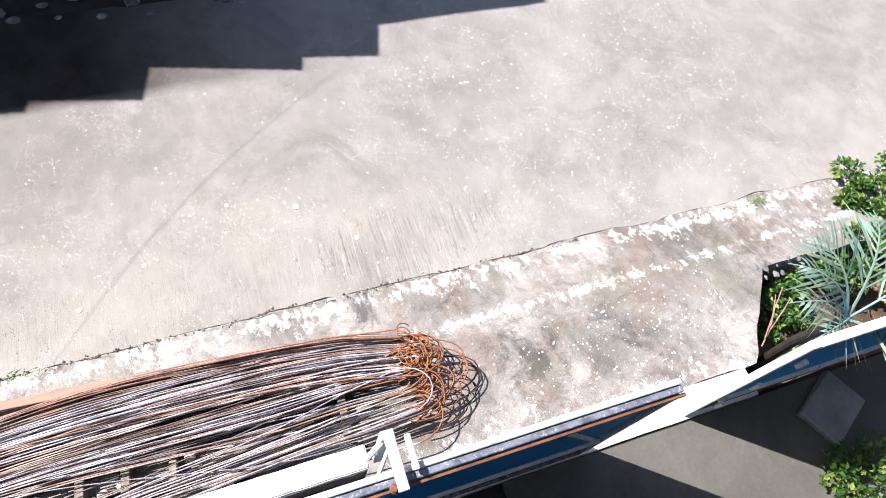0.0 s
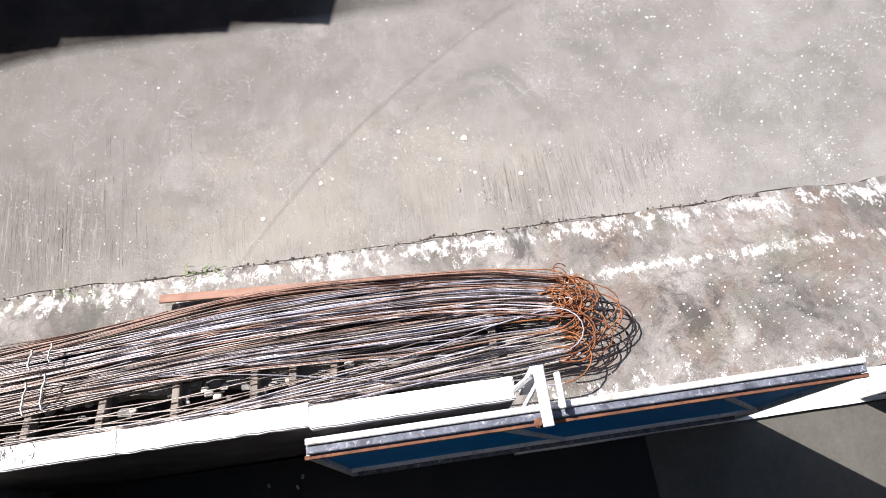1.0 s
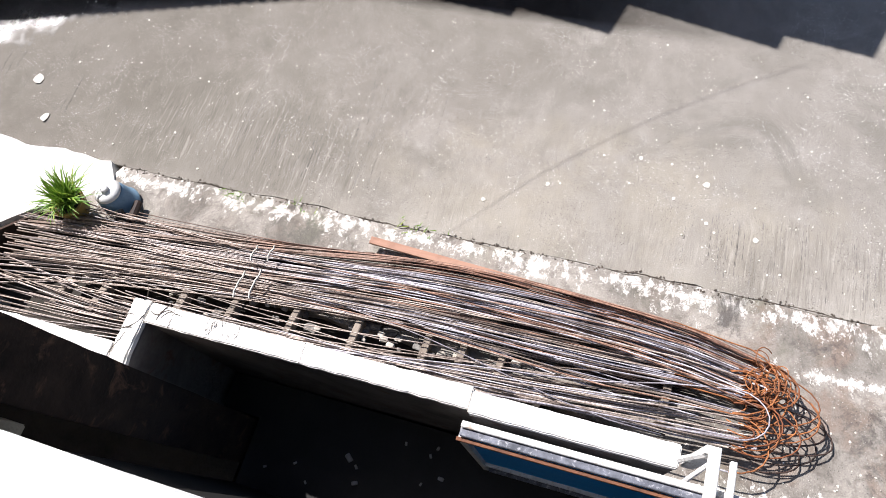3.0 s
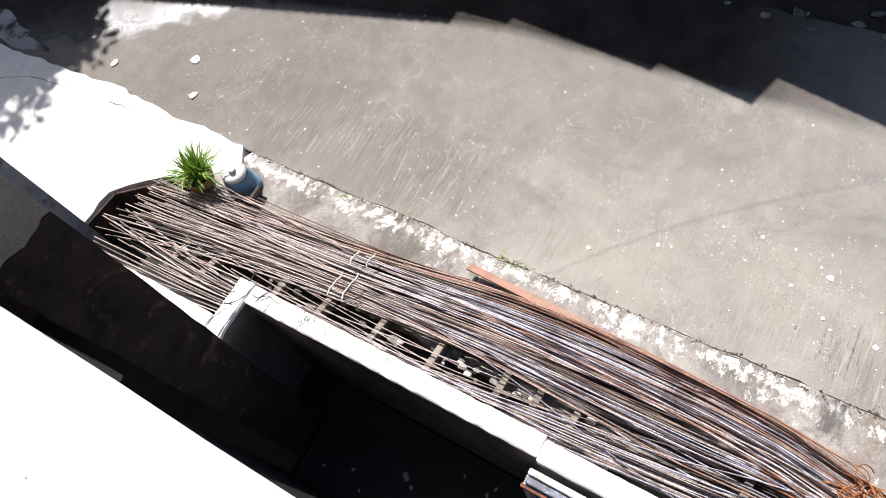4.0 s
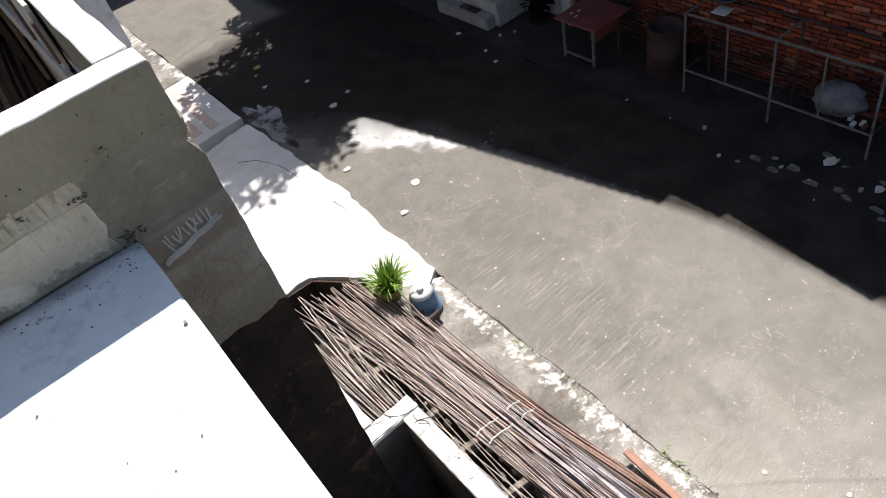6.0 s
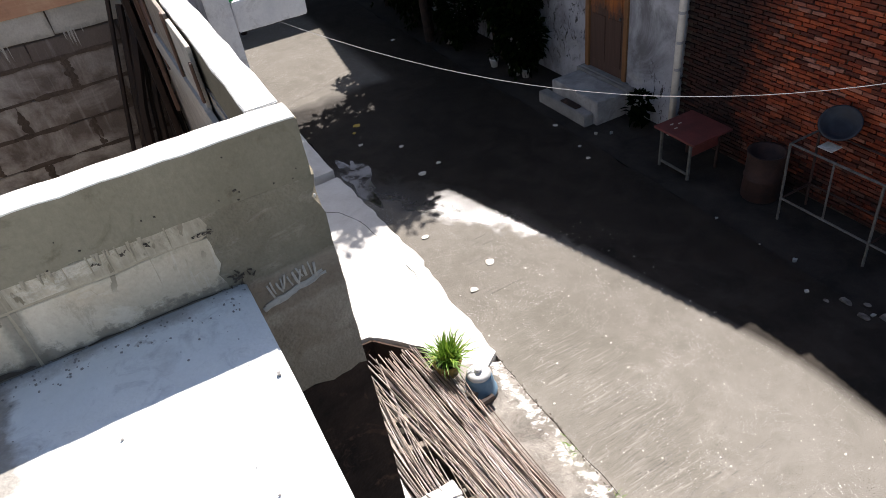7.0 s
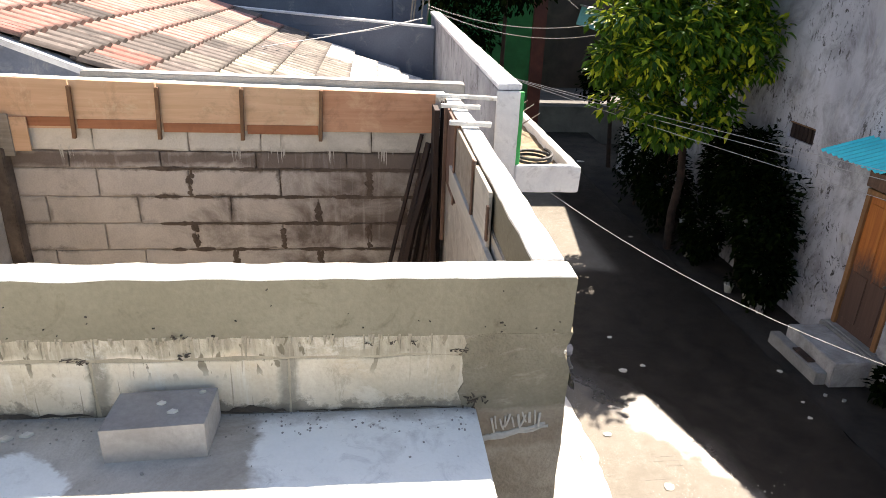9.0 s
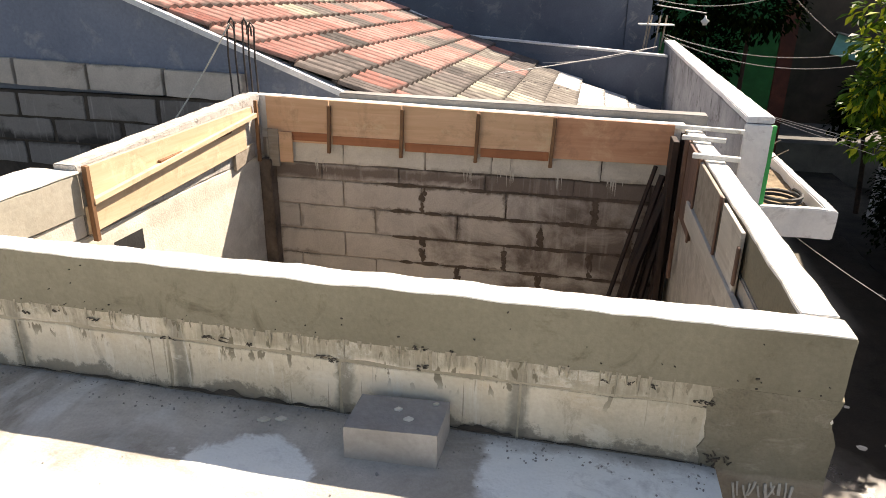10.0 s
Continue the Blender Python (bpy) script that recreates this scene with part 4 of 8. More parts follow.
rim = [(0.69, 3.06), (1.06, 3.04), (1.455, 2.54), (1.605, 2.27)]
for (x0, y0), (x1, y1) in zip(rim, rim[1:]):
    away = Vector((y1 - y0, x0 - x1, 0)).normalized() * 0.02
    outline(bm, [(x0, y0), (x1, y1), (x1 + away.x, y1 + away.y), (x0 + away.x, y0 + away.y)], -0.42, 0.03)
tagged(part("pit_side", bm, LOWER), "brown earth face of the pit below the apron", "ground", kind="structure")
bm = bmesh.new()
for line in (((1.75, 4.98), (1.79, 4.72), (1.8, 4.42)), ((1.84, 3.85), (1.86, 3.7), (1.84, 3.5)), ((1.45, 5.45), (1.62, 5.3), (1.75, 4.98))):
    path = [Vector((x, y, 0.0505)) for x, y in line]
    fine = [path[k].lerp(path[k + 1], j / 6) for k in range(len(path) - 1) for j in range(6)] + path[-1:]
    tube(bm, [p + Vector((0.012 * noise.noise(p * 13), 0.012 * noise.noise(p * 11 + Vector((4, 0, 0))), 0)) for p in fine], 0.005, 4, taper=0.4)
tagged(part("apron_crack", bm, SOIL), "dark crack across the pale apron", "crack", kind="structure")
slab("far_pavement", [(0.69, 6.2), (1.92, 6.3), (1.92, 8.1), (0.69, 8.0)], -0.4, 0.07, APRON, "pale concrete slab with worn tile inlays", "pavement", 0.02, 5)
slab("end_pavement", [(0.69, 8.08), (1.92, 8.18), (1.92, 16), (0.69, 16)], -0.4, 0.04, STRIP, "grey concrete strip along the wall foot", "pavement", 0.02, 6)
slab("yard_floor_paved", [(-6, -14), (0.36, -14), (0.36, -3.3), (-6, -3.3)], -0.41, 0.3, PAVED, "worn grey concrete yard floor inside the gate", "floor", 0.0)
# rest of the same floor, coloured for shade
slab("yard_floor", [(-6, -3.304), (0.36, -3.304), (0.36, -2.5), (0.52, -2.46), (0.54, 0.24), (0.3, 0.24), (0.3, -0.03), (-6, -0.03)], -0.41, 0.3, SHADEGREY, "shaded grey concrete yard floor", "floor", 0.0)
bm = bmesh.new()
outline(bm, wander([(0.365, -5.25), (0.562, -5.25), (0.562, -2.5), (0.365, -2.5)], 0.1, 0.006), 0.1, 0.325)
tagged(part("threshold", bm, APRON), "white worn concrete gate threshold", "threshold", kind="structure")
bm = bmesh.new()
for (x0, x1, y0, y1) in ((1.3, 1.42, 6.45, 7.9), (1.52, 1.66, 6.42, 7.95)):
    box(bm, x0, x1, y0, y1, 0.071, 0.078)
tagged(part("tile_inlay", bm, INLAY), "worn pinkish tile bands in the pale slab", "tiles", kind="structure")
bm = bmesh.new()
pool = [(2.16 + r * math.cos(t) * 0.17 + 0.03 * math.sin(t), 5.95 + r * 0.62 * math.sin(t)) for t, r in ((2 * math.pi * k / 40, 1 + 0.25 * math.sin(6 * math.pi * k / 40 + 0.7) + 0.16 * math.sin(14 * math.pi * k / 40)) for k in range(40))]
outline(bm, wander(pool, 0.04, 0.02, 3.3), 0.0005, 0.004)
tagged(part("puddle", bm, PUDDLE), "still shallow puddle on the dark wet concrete", "water", kind="structure")

bm = bmesh.new()
for k in range(150):
    y = -9 + 0.074 * k
    r = 0.002 + 0.005 * max(0.0, noise.noise(Vector((3, y * 2.3, 0))) + 0.3)
    if y < -4.6:
        continue
    line = [(1.943 + 0.03 * noise.noise(Vector((0, v * 2, 1))) + 0.008 * noise.noise(Vector((0, v * 14, 1))), v, 0.0) for v in (y, y + 0.04, y + 0.08)]
    tube(bm, line, r, 5)
rng = random.Random(17)
for k in range(420):
    y = rng.uniform(-4.7, 3.2) if k % 9 else rng.uniform(-6.5, -5.6)
    x = (1.943 if y > -5 else 1.88) + 0.03 * noise.noise(Vector((0, y * 2, 1))) + rng.gauss(0, 0.012)
    s = rng.uniform(0.002, 0.0065)
    box(bm, -s, s, -s * rng.uniform(0.6, 2.4), s, -0.004, 0.004 + 0.3 * s, Matrix.Translation((x, y, 0.0 if x > 1.95 else RAMP * (1.95 - x))) @ Matrix.Rotation(rng.uniform(0, 3), 4, "Z"))
tagged(part("kerb_joint", bm, MORTAR), "dark mossy joint along the edge of the lane", "joint", kind="structure")

# ---- fence wall and its cap ----
def wall(name, x0, x1, y0, y1, z0, z1, material, label, step=0.3, amount=0.005, seed=1.0, category="wall", bevel=0.006, scale=6.0):
    return tagged(part(name, uneven(x0, x1, y0, y1, z0, z1, step, amount, seed, bevel, scale), material), label, category, kind="structure")


wall("fence_wall", 0.548, 0.652, -1.5, 0.29, -0.4, 1.362, SHADEFENCE, "dark rendered fence wall in shade", 0.3, 0.003, 1)
wall("fence_wall_raised", 0.527, 0.627, -2.44, -1.502, -0.4, 1.385, SHADEFENCE, "dark rendered fence wall in shade", 0.3, 0.003, 2)
wall("fence_wall_return", 0.272, 0.652, 0.292, 0.392, -0.4, 1.362, SHADEFENCE, "dark rendered return of the fence wall", 0.3, 0.003, 3)
wall("fence_wall_side", 0.278, 0.402, 0.394, 2.86, -0.4, 1.362, SHADEFENCE, "dark rendered wall beside the house", 0.3, 0.003, 4)
wall("fence_cap", 0.546, 0.655, -1.502, 0.288, 1.364, 1.403, CAP, "bright lime-washed uneven wall cap with cracks", 0.035, 0.006, 5, "wall cap", 0.006, 16.0)
wall("fence_cap_raised", 0.524, 0.63, -2.445, -1.506, 1.388, 1.455, CAP, "bright lime-washed raised wall cap", 0.04, 0.004, 6, "wall cap", 0.006, 14.0)
wall("fence_cap_return", 0.268, 0.662, 0.29, 0.398, 1.364, 1.405, CAP, "bright lime-washed wall cap at the corner", 0.03, 0.011, 7, "wall cap", 0.008, 18.0)
wall("fence_cap_side", 0.274, 0.408, 0.401, 2.862, 1.364, 1.402, CAP, "bright lime-washed wall cap beside the house", 0.04, 0.008, 8, "wall cap", 0.006, 15.0)
bm = bmesh.new()
rng = random.Random(5)
for x, y, way in ((0.55, 0.33, 0.7), (0.58, 0.3, 2.4), (0.5, 0.34, 1.7), (0.63, 0.34, -0.3), (0.61, 0.27, -1.9), (0.57, 0.22, 0.4), (0.47, 0.36, 3.0), (0.59, 0.2, -0.9)):
    line = [Vector((x, y, 1.405))]
    for _ in range(9):
        way += rng.uniform(-0.5, 0.5)
        line.append(line[-1] + Vector((math.cos(way), math.sin(way), 0)) * 0.015)
    tube(bm, line, 0.0022, 4)
for y in (-0.62, 0.14):
    tube(bm, [(0.546 + 0.011 * k, y + 0.004 * math.sin(2.3 * k), 1.4035) for k in range(11)], 0.0016, 4)
for k in range(34):
    p = Vector((rng.uniform(0.555, 0.645), rng.uniform(-0.28, -0.06), 1.4035))
    way = rng.uniform(-0.7, 0.9)
    tube(bm, [p, p + Vector((math.cos(way), math.sin(way), 0)) * rng.uniform(0.012, 0.035)], 0.0013, 4, taper=0.4)
tagged(part("cap_crack", bm, MORTAR), "dark cracks in the white wall cap", "crack", kind="structure")

# ---- own house: deck, walls below it ----
wall("deck", -6.0, 0.0, -2.6, -0.004, 3.38, 3.51, DECK, "sun-bleached cement screed roof deck with grey damp patches", 0.25, 0.004, 9, "roof deck")
wall("deck_behind", -6.0, -0.55, -8.0, -2.604, 3.38, 3.51, DECK, "sun-bleached cement screed roof deck", 0.6, 0.004, 9, "roof deck")
wall("house_wall_behind", -6.0, -0.67, -8.0, -2.604, 0.0, 3.376, SHADEGREY, "shaded grey house wall under the deck", 1.0, 0.003, 10)
wall("house_wall_below", -6.0, -0.12, -2.6, -0.004, 0.0, 3.376, SHADEGREY, "shaded grey house wall under the deck", 1.0, 0.003, 10)
wall("wall_front_lower", -0.004, 0.285, 0.0, 0.12, -0.4, 2.99, LOWER, "unplastered stained lower wall, with shade put into its colour", 0.12, 0.006, 11)
wall("wall_front_core", -2.87, -0.056, -0.0024, 0.1, 2.2, 3.77, FRONTMORTAR, "rough mortar core of the block wall", 0.2, 0.0004, 12)
pier = wall("wall_front_pier", -0.05, 0.287, -0.0082, 0.115, 2.992, 3.768, PIER, "roughly cemented corner pier with pale smears", 0.035, 0.003, 13, "wall", 0.0015, 12.0)
for v in pier.data.vertices:
    if v.co.x < -0.02:
        v.co.x += 0.034 * noise.noise(Vector((1.0, 4.0, v.co.z * 17))) + 0.016 * noise.noise(Vector((1.0, 4.0, v.co.z * 60)))
    if v.co.x > 0.26 and v.co.y < 0.05:
        bite = math.exp(-((v.co.z - 3.7) / 0.035) ** 2)
        v.co.x -= 0.022 * bite + 0.005 + 0.006 * noise.noise(Vector((3.0, v.co.y * 30, v.co.z * 90)))
    if v.co.z < 3.04:
        v.co.z += 0.035 * noise.noise(Vector((v.co.x * 21, 2.0, 7.0))) - 0.008
wall("wall_front_beam", -2.88, 0.274, -0.004, 0.104, 3.77, 3.95, BEAM, "fresh grey cement ring beam with a bright uneven top", 0.05, 0.007, 14, "beam", 0.004, 9.0)
beam = bpy.data.objects["wall_front_beam"]
for v in beam.data.vertices:
    if v.co.y < 0.03:
        v.co.y = -0.0065 + 0.0025 * noise.noise(v.co * 7)
    if v.co.z < 3.8:
        v.co.z = 3.766 + 0.01 * noise.noise(Vector((v.co.x * 15, 1, 5)))
# white top sheet: sunlight on the grey beam put into the colour
wall("beam_top_front", -2.87, 0.271, -0.001, 0.101, 3.9495, 3.954, CAP, "ragged ring beam top, whitened for the sun on it", 0.05, 0.007, 14, "beam", 0.002, 9.0)
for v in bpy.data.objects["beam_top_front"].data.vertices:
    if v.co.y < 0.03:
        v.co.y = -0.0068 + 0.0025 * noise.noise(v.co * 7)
wall("wall_right", 0.165, 0.265, 0.122, 2.9, -0.4, 3.77, WHITEBLOCK, "grey block wall of the unfinished room", 0.5, 0.003, 16)
wall("wall_right_beam", 0.17, 0.262, 0.11, 2.9, 3.774, 3.952, BEAM, "cement ring beam along the lane side", 0.1, 0.005, 17, "beam")
# sunlight on the lane-side beam top, put into a white sheet
wall("beam_top_right", 0.168, 0.264, 0.108, 2.9, 3.94, 3.957, CAP, "ragged ring beam top, whitened for the sun on it", 0.08, 0.006, 17, "beam", 0.003)
wall("wall_back", -2.87, 0.164, 2.8, 2.9, -0.4, 3.74, BACKMORTAR, "dark mortar core of the back block wall", 0.5, 0.002, 19)
bm = uneven(-2.87, 0.164, 2.803, 2.9, 3.744, 3.985, 0.15, 0.004, 20, 0.004)
for v in bm.verts:
    v.co.z += 0.022 * max(0.0, -v.co.x) if v.co.z > 3.86 else 0.0
tagged(part("wall_back_beam", bm, CAP), "pale cement ring beam at the back of the room", "beam", kind="structure")
wall("wall_left", -2.87, -2.75, 0.106, 2.798, -0.4, 3.62, WHITEBLOCK, "sunlit pale block wall inside the unfinished room", 0.5, 0.004, 21)
bm = uneven(-2.88, -2.752, 0.94, 2.798, 3.624, 3.93, 0.08, 0.007, 22, 0.006, 9.0)
for v in bm.verts:
    v.co.z += 0.045 * (v.co.y - 0.1) if v.co.z > 3.8 else 0.0
tagged(part("wall_left_beam", bm, GREYBEAM), "pale lumpy ring beam beside the shuttering planks", "beam", kind="structure")
wall("wall_left_beam_front", -3.0, -2.742, 0.106, 0.936, 3.735, 3.93, worn("pale_smooth_cement", (0.4, 0.375, 0.315), (0.31, 0.285, 0.235), 3.0, 0.9, 60, 0.12), "smooth grey cement end of the ring beam", 0.06, 0.004, 24, "beam", 0.005, 10.0)
# white sheet again for the sun on the beam's top
wall("beam_top_left", -3.004, -2.74, 0.106, 0.938, 3.931, 3.945, CAP, "smooth ring beam top, whitened for the sun on it", 0.05, 0.005, 25, "beam", 0.003, 10.0)
wall("wall_left_top", -2.87, -2.752, 0.106, 0.936, 3.622, 3.734, WHITEBLOCK, "pale block course under the ring beam", 0.2, 0.003, 26)
bm = one_box(-2.75, 0.16, 0.104, 2.8, -0.4, 0.05, bevel=0)
tagged(part("room_floor", bm, VERGE), "dim rough floor of the unfinished room", "floor", kind="structure")
wall("pier_left_back", -2.748, -2.66, 2.7, 2.798, -0.4, 3.6, worn("brown_damp_pier", (0.2, 0.152, 0.118), (0.08, 0.06, 0.047), 5, 0.92, 50, 0.5), "dark corner pier of the room", 0.2, 0.006, 23)

# ---- neighbour beyond the room ----
wall("parapet", 0.53, 0.67, 2.83, 10.6, -0.4, 4.012, PARAPET, "weathered blue-grey parapet wall with dark streaks", 0.5, 0.004, 30)
wall("parapet_top", 0.52, 0.685, 2.815, 10.62, 4.016, 4.056, WHITEWALL, "bright white top of the parapet wall", 0.12, 0.005, 31, "wall cap")
for name in ("parapet", "parapet_top"):
    for v in bpy.data.objects[name].data.vertices:
        v.co.x += 0.019 * (v.co.y - 2.83)
wall("parapet_end", 0.515, 0.672, 2.79, 2.826, 2.9, 4.012, WHITEWALL, "whitewashed end face of the parapet wall", 0.12, 0.004, 32)
wall("ledge", -2.2, 0.31, 2.925, 3.06, 3.6, 4.03, FENCE, "grey cement ledge behind the room", 0.12, 0.004, 33, "ledge")
for v in bpy.data.objects["ledge"].data.vertices:
    v.co.z += 0.0145 * (0.31 - v.co.x) if v.co.z > 3.9 else 0.0
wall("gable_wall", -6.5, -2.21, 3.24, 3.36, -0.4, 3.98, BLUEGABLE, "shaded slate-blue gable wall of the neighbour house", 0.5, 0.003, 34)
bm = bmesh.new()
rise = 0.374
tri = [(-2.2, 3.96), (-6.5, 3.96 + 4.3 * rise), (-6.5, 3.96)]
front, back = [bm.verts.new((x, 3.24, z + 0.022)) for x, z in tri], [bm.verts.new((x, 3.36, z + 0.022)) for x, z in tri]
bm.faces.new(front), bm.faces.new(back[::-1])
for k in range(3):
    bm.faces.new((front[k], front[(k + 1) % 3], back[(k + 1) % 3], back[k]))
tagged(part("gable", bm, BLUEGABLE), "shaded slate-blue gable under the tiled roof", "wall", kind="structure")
bm = bmesh.new()
m = Matrix.Translation((-2.2, 0, 4.005)) @ Matrix.Rotation(math.atan(rise), 4, "Y")
box(bm, -4.7, 0.02, 3.13, 3.26, -0.02, 0.022, m)
tagged(part("rake_flashing", bm, WHITEWALL), "white flashing along the roof edge", "flashing", kind="structure")
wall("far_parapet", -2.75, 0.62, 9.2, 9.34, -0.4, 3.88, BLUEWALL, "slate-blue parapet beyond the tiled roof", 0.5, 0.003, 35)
bm = one_box(-2.75, 0.62, 9.18, 9.36, 3.886, 3.918)
for v in bm.verts:
    v.co.z += 0.0685 * (0.62 - v.co.x)
tagged(part("far_parapet_top", bm, WHITEWALL), "white top edge of the slate-blue parapet", "wall cap", kind="structure")
bm = one_box(-2.75, 0.62, 9.202, 9.338, 3.882, 3.885, bevel=0)
for v in bm.verts:
    v.co.z += 0.0685 * (0.62 - v.co.x) if v.co.z > 3.8835 else 0.0
tagged(part("far_parapet_wedge", bm, BLUEWALL), "slate-blue wedge under the parapet top", "wall", kind="structure")
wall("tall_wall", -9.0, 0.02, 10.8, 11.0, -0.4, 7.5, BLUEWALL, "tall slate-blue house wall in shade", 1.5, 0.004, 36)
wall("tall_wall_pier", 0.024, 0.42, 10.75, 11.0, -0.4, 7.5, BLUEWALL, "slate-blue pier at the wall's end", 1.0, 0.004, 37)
bm = bmesh.new()
m = Matrix.Translation((-2.7, 0, 4.2)) @ Matrix.Rotation(0.36, 4, "Y")
box(bm, -3.6, 0.0, 9.06, 9.2, 0.0, 0.04, m)
tagged(part("far_flashing", bm, WHITEWALL), "white flashing along the far roof edge", "flashing", kind="structure")

# ---- houses across the lane ----
GX = 6.1


def gable_z(y):
    return 3.72 + 0.345 * (y - 4.05) if y < 9.6 else 3.72 + 0.345 * (15.15 - y)


def facade():
    """The street front of the plastered house, with its door and vent openings cut through."""
    bm = bmesh.new()
    ys = [4.235, 4.6, 5.2, 6.1, 6.8, 7.45, 8.1, 9.0, 9.6, 11.0, 13.0, 15.15]
    holes = {(5.2, 6.1): (0.37, 2.33), (7.45, 8.1): (2.53, 2.78)}
    for y0, y1 in zip(ys, ys[1:]):
        top0, top1 = gable_z(y0), gable_z(y1)
        spans = [(-0.4, None)]
        if (y0, y1) in holes:
            a, b = holes[(y0, y1)]
            spans = [(-0.4, a), (b, None)]
        for z0, z1 in spans:
            vs = box(bm, GX, GX + 0.15, y0, y1, z0, 0 if z1 is None else z1)
            if z1 is None:
                for v in vs:
                    if abs(v.co.z) < 1e-6:
                        v.co.z = top0 if abs(v.co.y - y0) < 1e-6 else top1
    bmesh.ops.remove_doubles(bm, verts=bm.verts, dist=0.0005)
    inner = [f for f in bm.faces if abs(f.normal.y) > 0.9 and any(abs(f.calc_center_median().y - y) < 1e-4 for y in ys[1:-1])]
    seen, extra = {}, []
    for f in inner:
        key = tuple(round(c, 3) for c in f.calc_center_median())
        if key in seen:
            extra += [f, seen[key]]
        seen[key] = f
    bmesh.ops.delete(bm, geom=list(set(extra)), context="FACES")
    return tagged(part("facade", bm, FACADE), "old blue-grey limewashed house front with peeling flakes", "house wall", kind="structure")


facade()


def sheet(y0, y1, x0, x1, zf, z1, wave=0.09, deep=0.012, thick=0.006, axis="y"):
    """A corrugated sheet over a rectangle of the plan; zf gives its height over a place."""
    bm = bmesh.new()
    n = max(4, int((y1 - y0) / wave * 6))
    rows = []
    for k in range(n + 1):
        y = y0 + (y1 - y0) * k / n
        lift = deep * math.sin(2 * math.pi * (y - y0) / wave)
        rows.append([bm.verts.new((x, y, zf(x, y) + lift + t)) for x in (x0, x1) for t in (0, thick)])
    for a, b in zip(rows, rows[1:]):
        bm.faces.new((a[1], a[3], b[3], b[1]))
        bm.faces.new((a[0], b[0], b[2], a[2]))
        bm.faces.new((a[0], a[1], b[1], b[0]))
        bm.faces.new((a[2], b[2], b[3], a[3]))
    bm.faces.new((rows[0][0], rows[0][2], rows[0][3], rows[0][1]))
    bm.faces.new((rows[-1][0], rows[-1][1], rows[-1][3], rows[-1][2]))
    return bm


for name, y0, y1 in (("roof_slope_near", 3.85, 9.6), ("roof_slope_far", 9.62, 15.3)):
    bm = sheet(y0, y1, GX - 0.12, GX + 5.0, lambda x, y: gable_z(y) + 0.03, None, 0.16, 0.02)
    tagged(part(name, bm, ASBESTOS), "grey corrugated fibre-cement roof of the plastered house", "roof", kind="structure")
# darker than the front: the side's shade is put into its colour
wall("house_side", GX + 0.152, GX + 5.0, 4.24, 4.36, -0.4, 3.7, LOWER, "house side wall, dark colour standing in for its shade", 1.5, 0.003, 40)
wall("brick_core", GX + 0.06, GX + 0.2, -3.2, 4.231, -0.4, 3.05, MORTAR, "dark mortar of the brick wall", 1.0, 0.003, 41)
wall("brick_house_end", GX + 0.202, GX + 5.0, -3.2, -3.05, -0.4, 3.05, FENCE, "plain end wall of the brick house", 1.5, 0.003, 42)

# overlapping corrugated sheets along the brick house's eave, each laid a little askew
EAVE = [(3.5, 2.83, 5.76, 5.78), (2.79, 1.41, 5.88, 5.7), (1.355, 0.55, 5.82, 5.64), (0.4, -0.72, 6.01, 5.73), (-0.8, -1.39, 5.89, 5.78)]
eave_roof = thing("sheet_roof", (6.2, 1.0, 3.05), "old corrugated sheet roof with ragged overlapping sheets", "roof", kind="structure")
for k, (ya, yb, xa, xb) in enumerate(EAVE):
    bm = sheet(yb, ya + (0.28 if k else 0.0), 0.0, 1.0, lambda x, y: 0.0, None, 0.12, 0.012)
    for v in bm.verts:
        x = xb + (xa - xb) * (v.co.y - yb) / (ya - yb) if v.co.x < 0.5 else 9.0
        v.co.z += 3.0 + 0.33 * (x - 5.8) + 0.012 * k
        v.co.x = x
    part("roof_sheet", bm, ASBESTOS, eave_roof)

# ---- the far end of the lane ----
wall("green_house", 0.9, 3.3, 14.2, 14.4, -0.4, 6.0, worn("deep_green_paint", (0.012, 0.16, 0.05), (0.008, 0.1, 0.03), 2, 0.7, 40, 0.1), "deep green painted house front, partly in shade", 1.0, 0.004, 50)
wall("red_pier", 3.302, 3.6, 14.1, 14.4, -0.4, 6.0, worn("red_brown_paint", (0.11, 0.035, 0.025), (0.06, 0.02, 0.016), 2, 0.7, 40, 0.1), "red-brown pier beside the green wall", 1.0, 0.004, 51)
wall("dark_porch_wall", 3.602, 9.0, 15.6, 15.8, 2.0, 4.9, worn("dark_porch", (0.06, 0.045, 0.04), (0.03, 0.025, 0.022), 2, 0.8, 40, 0.2), "dark wall of a deep shaded porch", 1.0, 0.004, 52)
# unseen slab, added to keep the sun off the far pavement
wall("porch_roof", 3.3, 12.0, 15.82, 23.0, 4.82, 4.9, DARKWOOD, "unseen dark slab added to shade the lane's end", 1.0, 0.004, 55, "roof")
wall("far_low_wall", 3.2, 9.5, 23.5, 23.7, -0.4, 4.8, SHADEGREY, "house front at the porch's back, near black for its shade", 1.0, 0.004, 53)
wall("far_step", 4.6, 9.5, 19.45, 23.49, -0.4, 0.8, worn("dim_grey_concrete", (0.15, 0.145, 0.14), (0.08, 0.077, 0.074), 1.5, 0.9, 40, 0.3), "grey concrete platform at the lane's end", 1.0, 0.004, 54)
wall("far_house", -6.0, 14.0, 27.0, 27.3, -0.4, 6.5, BLUEWALL, "dim house front closing the view", 3.0, 0.004, 55)

